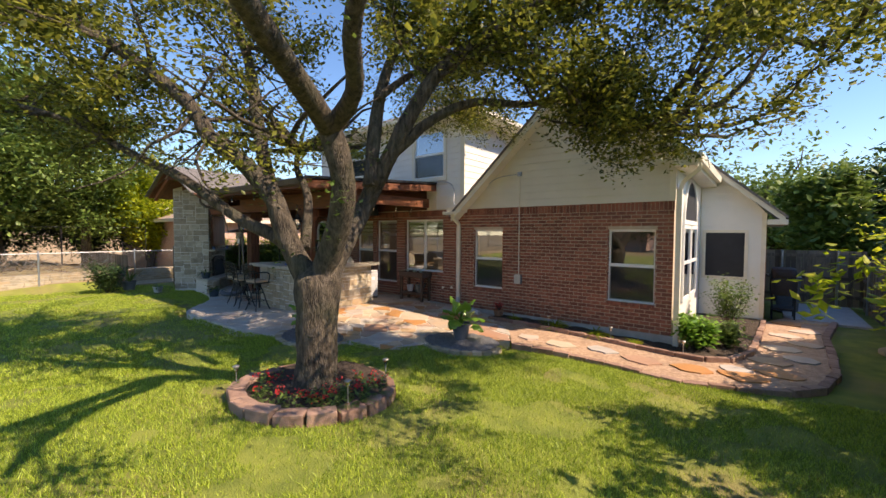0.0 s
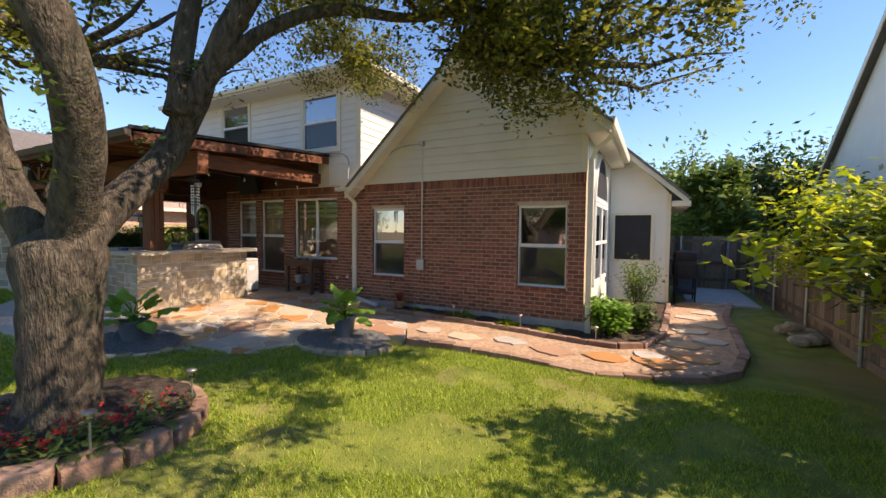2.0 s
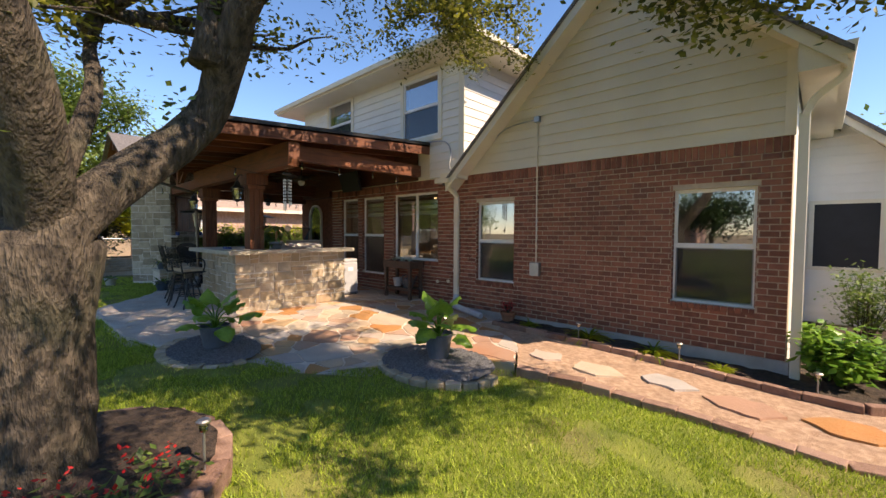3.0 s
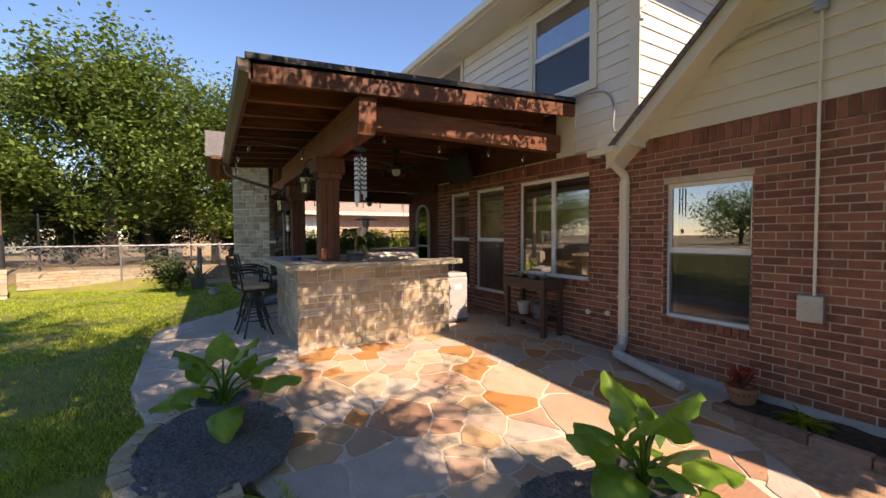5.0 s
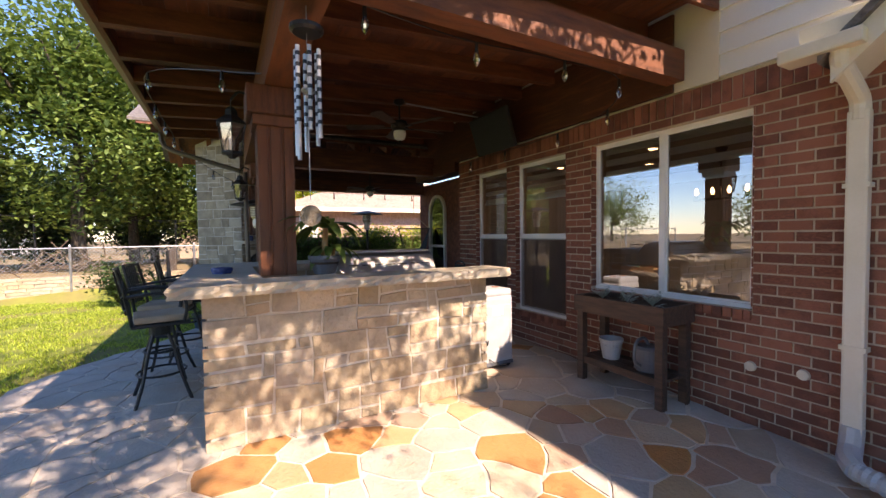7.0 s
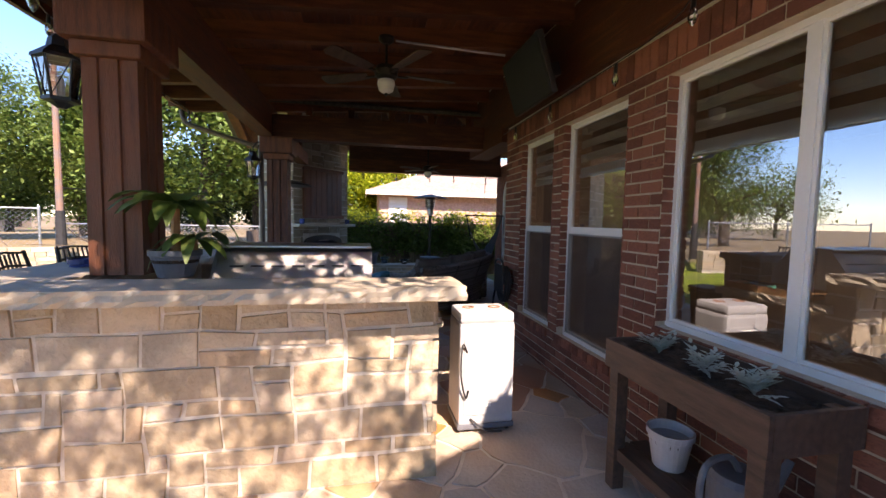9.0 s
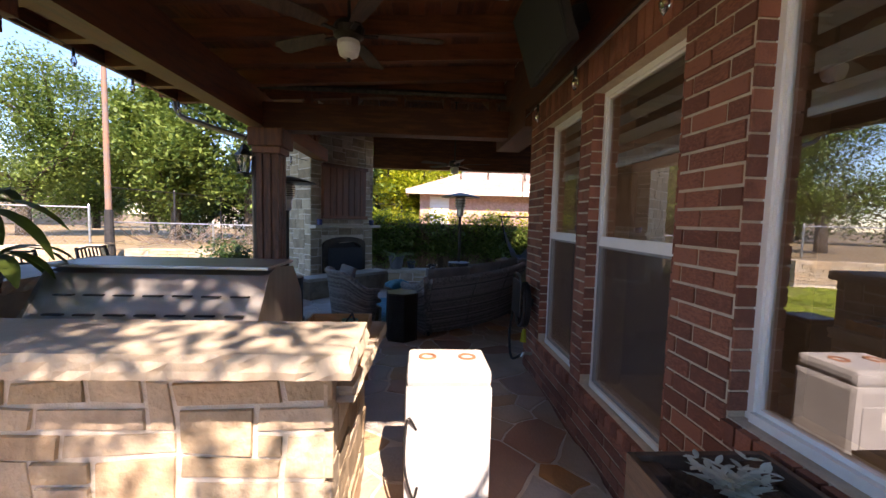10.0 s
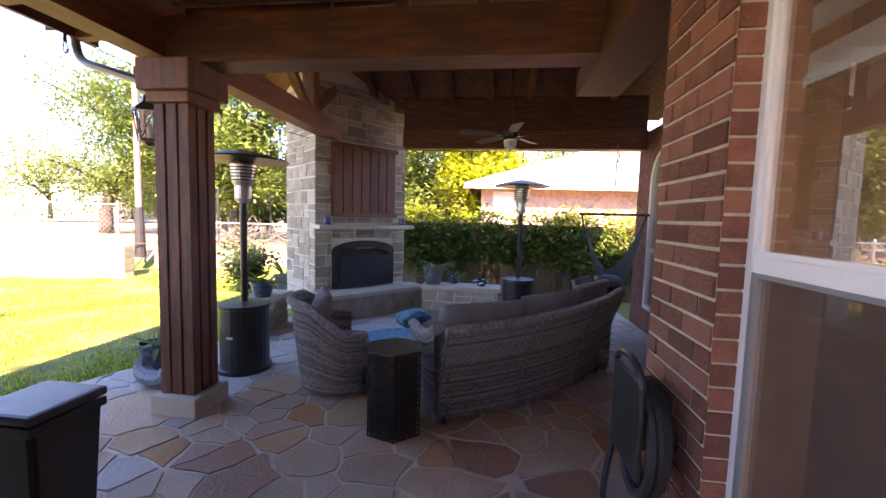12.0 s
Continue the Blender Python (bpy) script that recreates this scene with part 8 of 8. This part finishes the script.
def flag_mesh(bm, poly, zf, th, r_):
    cx, cy = sum(p[0] for p in poly) / len(poly), sum(p[1] for p in poly) / len(poly)
    tz = r_.uniform(0.0, 0.003)
    def warp(p):
        q = Vector((p[0] * 3.1, p[1] * 3.1, 0.0))
        return (p[0] + 0.075 * noise.noise(q), p[1] + 0.075 * noise.noise(q + Vector((5.3, 9.1, 2.0))))
    pts = []
    for i in range(len(poly)):
        a, b = poly[i], poly[(i + 1) % len(poly)]
        k_ = max(1, int(math.dist(a, b) / 0.09))
        pts += [warp((a[0] + (b[0] - a[0]) * e / k_, a[1] + (b[1] - a[1]) * e / k_)) for e in range(k_)]
    top, low = [], []
    for p in pts:
        q = (cx + (p[0] - cx) * 0.985, cy + (p[1] - cy) * 0.985)
        top.append(bm.verts.new((q[0], q[1], zf(*q) + th + tz)))
        low.append(bm.verts.new((p[0], p[1], zf(*p) - 0.02)))
    bm.faces.new(top)
    for i in range(len(pts)):
        bm.faces.new([low[i], low[(i + 1) % len(pts)], top[(i + 1) % len(pts)], top[i]])
cells = []
for i, (x, y, r) in enumerate(seeds):
    poly = [(x - 0.8, y - 0.8), (x + 0.8, y - 0.8), (x + 0.8, y + 0.8), (x - 0.8, y + 0.8)]
    for j, (a, b, c) in enumerate(seeds):
        d2 = (a - x) ** 2 + (b - y) ** 2
        if i != j and d2 < 3.2:
            d = math.sqrt(d2)
            t = 0.5 + 0.30 * (r - c) / (r + c)
            poly = clip(poly, x + (a - x) * (t - 0.010 / d), y + (b - y) * (t - 0.010 / d), (a - x) / d, (b - y) / d)
    poly = [p if in_poly(*p, PATIO) else to_edge(*p, PATIO) for p in poly]
    clean = [p for k, p in enumerate(poly) if math.dist(p, poly[k - 1]) > 0.015]
    if len(clean) >= 3:
        cells.append((x, y, clean))
cells.sort(key=lambda c: min(math.hypot(c[0] + 3.4, c[1] - 5.6), math.hypot(c[0] + 8.2, c[1] - 6.8)))
rest = bmesh.new()
for k, (x, y, poly) in enumerate(cells):
    bm = bmesh.new() if k < 290 else rest
    flag_mesh(bm, poly, patio_z, 0.003, rnd)
    if k < 290:
        part("flagstone", bm, M_FLAG, sheet)
if rest.verts:
    ob = part("far_flagstones", rest, M_FLAG, sheet)
    ob["kind"] = "stuff"
else:
    rest.free()
stp = thing("stepping_stones", "grey and buff stepping stones set in the path", "paving", kind="structure")
for i, (x, y, r) in enumerate(((0.2, 6.6, 0.3), (0.95, 6.85, 0.3), (1.7, 6.7, 0.33), (2.5, 6.75, 0.34), (3.2, 6.85, 0.36), (3.65, 7.35, 0.34), (3.55, 8.1, 0.36), (4.0, 8.6, 0.3), (3.75, 9.3, 0.36), (4.1, 10.0, 0.33), (3.8, 10.7, 0.35), (4.2, 11.5, 0.35), (3.9, 12.4, 0.36), (4.4, 12.9, 0.3), (-0.5, 6.6, 0.3), (3.05, 7.2, 0.25))):
    n = rnd.randrange(5, 8)
    poly = [(x + r * rnd.uniform(0.75, 1.1) * math.cos(k * 2 * math.pi / n), y + r * 0.8 * rnd.uniform(0.75, 1.1) * math.sin(k * 2 * math.pi / n)) for k in range(n)]
    bm = bmesh.new()
    flag_mesh(bm, poly, path_z, 0.022, rnd)
    part("flagstone", bm, M_FLAG, stp)

# ---- bricks ----
def lay_bricks(x0, x1, z0, z1, holes, parent):
    course, length = 0.0795, 0.205
    near, far_ = [], bmesh.new()
    base = mesh_of("brick", BX(-0.5, 0.5, -0.5, 0.5, -0.5, 0.5), M_BRICK)
    r_ = random.Random(17)
    n = int((z1 - z0) / course)
    ch_ = (z1 - z0) / n
    for j in range(n):
        za, zb = z0 + j * ch_ + 0.007, z0 + (j + 1) * ch_ - 0.007
        x = x0 - (0.5 * length if j % 2 else 0)
        spans = [(x0, x1)]
        for h in holes:
            if zb > h[2] and za < h[3]:
                spans = [q for s in spans for q in (((s[0], h[0]), (h[1], s[1])) if s[0] <= h[0] and h[1] <= s[1] else (s,))]
        while x < x1:
            for s in spans:
                a, b = max(x, s[0]), min(x + length, s[1])
                if b - a > 0.03:
                    near.append((a + 0.007, b - 0.007, za, zb))
            x += length
    picked = sorted(range(len(near)), key=lambda i: abs((near[i][0] + 6.2) * 0.8) + abs(near[i][2] - 1.25))[:290]
    picked = set(picked)
    for i, (a, b, c, d) in enumerate(near):
        dy = r_.uniform(-0.003, 0.003)
        if i in picked:
            o = new("brick", base)
            o.parent = parent
            o.location, o.scale = ((a + b) / 2, WY + 0.02 + dy, (c + d) / 2), (b - a, 0.05, d - c)
        else:
            box(far_, a, b, WY - 0.005 + dy, WY + 0.045, c, d)
    ob = part("brick_field", far_, M_BRICKJ, parent)
    ob["kind"] = "stuff"
lay_bricks(-8.5, 1.95, -0.06, 2.53, REAR, wall_rear)
sold = bmesh.new()
x = -8.5
while x < 1.93:
    box(sold, x + 0.005, min(x + 0.074, 1.95), WY - 0.008, WY + 0.045, 2.535, 2.718)
    x += 0.0795
ob = part("soldier_course", sold, M_BRICKJ, wall_rear)
ob["kind"] = "stuff"
for h in REAR:
    s = bmesh.new()
    x = h[0]
    while x < h[1] - 0.02:
        box(s, x + 0.004, min(x + 0.072, h[1]) - 0.002, WY - 0.03, WY + 0.068, h[2] - 0.075, h[2] - 0.004)
        x += 0.076
    ob = part("sill_bricks", s, M_BRICKJ, wall_rear)
    for xx in (h[0], h[1]):     # brick returns of the reveal
        s = bmesh.new()
        z = -0.06 + math.ceil((h[2] + 0.06) / 0.0785) * 0.0785
        while z < h[3] - 0.05:
            box(s, xx - 0.002 if xx == h[0] else xx - 0.008, xx + 0.008 if xx == h[0] else xx + 0.002, WY - 0.002, WY + 0.07, z + 0.005, z + 0.073)
            z += 0.0785
        part("reveal_bricks", s, M_BRICKJ, wall_rear)

# ---- grass ----
def blades(name, n, x0, x1, y0, y1, seed, h, w, avoid):
    r_ = random.Random(seed)
    vs, fs = [], []
    for _ in range(n):
        x, y = r_.uniform(x0, x1), r_.uniform(y0, y1)
        if avoid(x, y):
            continue
        bare = noise.noise(Vector((x * 0.9, y * 0.9, 3.1))) + 0.5 * noise.noise(Vector((x * 2.3, y * 2.3, 7.7)))
        if bare > 0.13 and r_.random() < 0.85:
            continue
        z = ground_z(x, y)
        a = r_.uniform(0, 6.283)
        dx, dy = math.cos(a), math.sin(a)
        hh, ww = h * r_.uniform(0.5, 1.3), w * r_.uniform(0.7, 1.3)
        lx, ly = r_.gauss(0, 0.5) * hh, r_.gauss(0, 0.5) * hh
        i = len(vs)
        vs += [(x - dx * ww, y - dy * ww, z - 0.005), (x + dx * ww, y + dy * ww, z - 0.005), (x + lx, y + ly, z + hh)]
        fs.append((i, i + 1, i + 2))
    g = raw(name, vs, fs, M_GRASS)
    tagged(g, "mown green lawn grass with thin dry patches", "grass", kind="stuff")
BAN = [PATIO, LOW + [(4.4, 13.4), (1.9, 12.3), (1.9, 8.1), (-2.1, 8.1), (-1, 6.7)], RING]
def no_grass(x, y):
    if in_poly(x, y, BAN[0]) or in_poly(x, y, BAN[1]) or (x + 0.92) ** 2 + (y - 1.66) ** 2 < 0.86:
        return True
    if (x + 3.62) ** 2 + ((y - 3.35) / 0.8) ** 2 < 0.55 or (x + 1.32) ** 2 + ((y - 5.28) / 0.8) ** 2 < 0.66:
        return True
    return x > 5.0 and random.random() < 0.8
blades("lawn_grass", 400000, -4.5, 5.8, -2.2, 6.6, 1, 0.042, 0.0036, no_grass)
blades("lawn_grass", 150000, -16, -3.5, -4.0, 4.3, 2, 0.045, 0.007, no_grass)
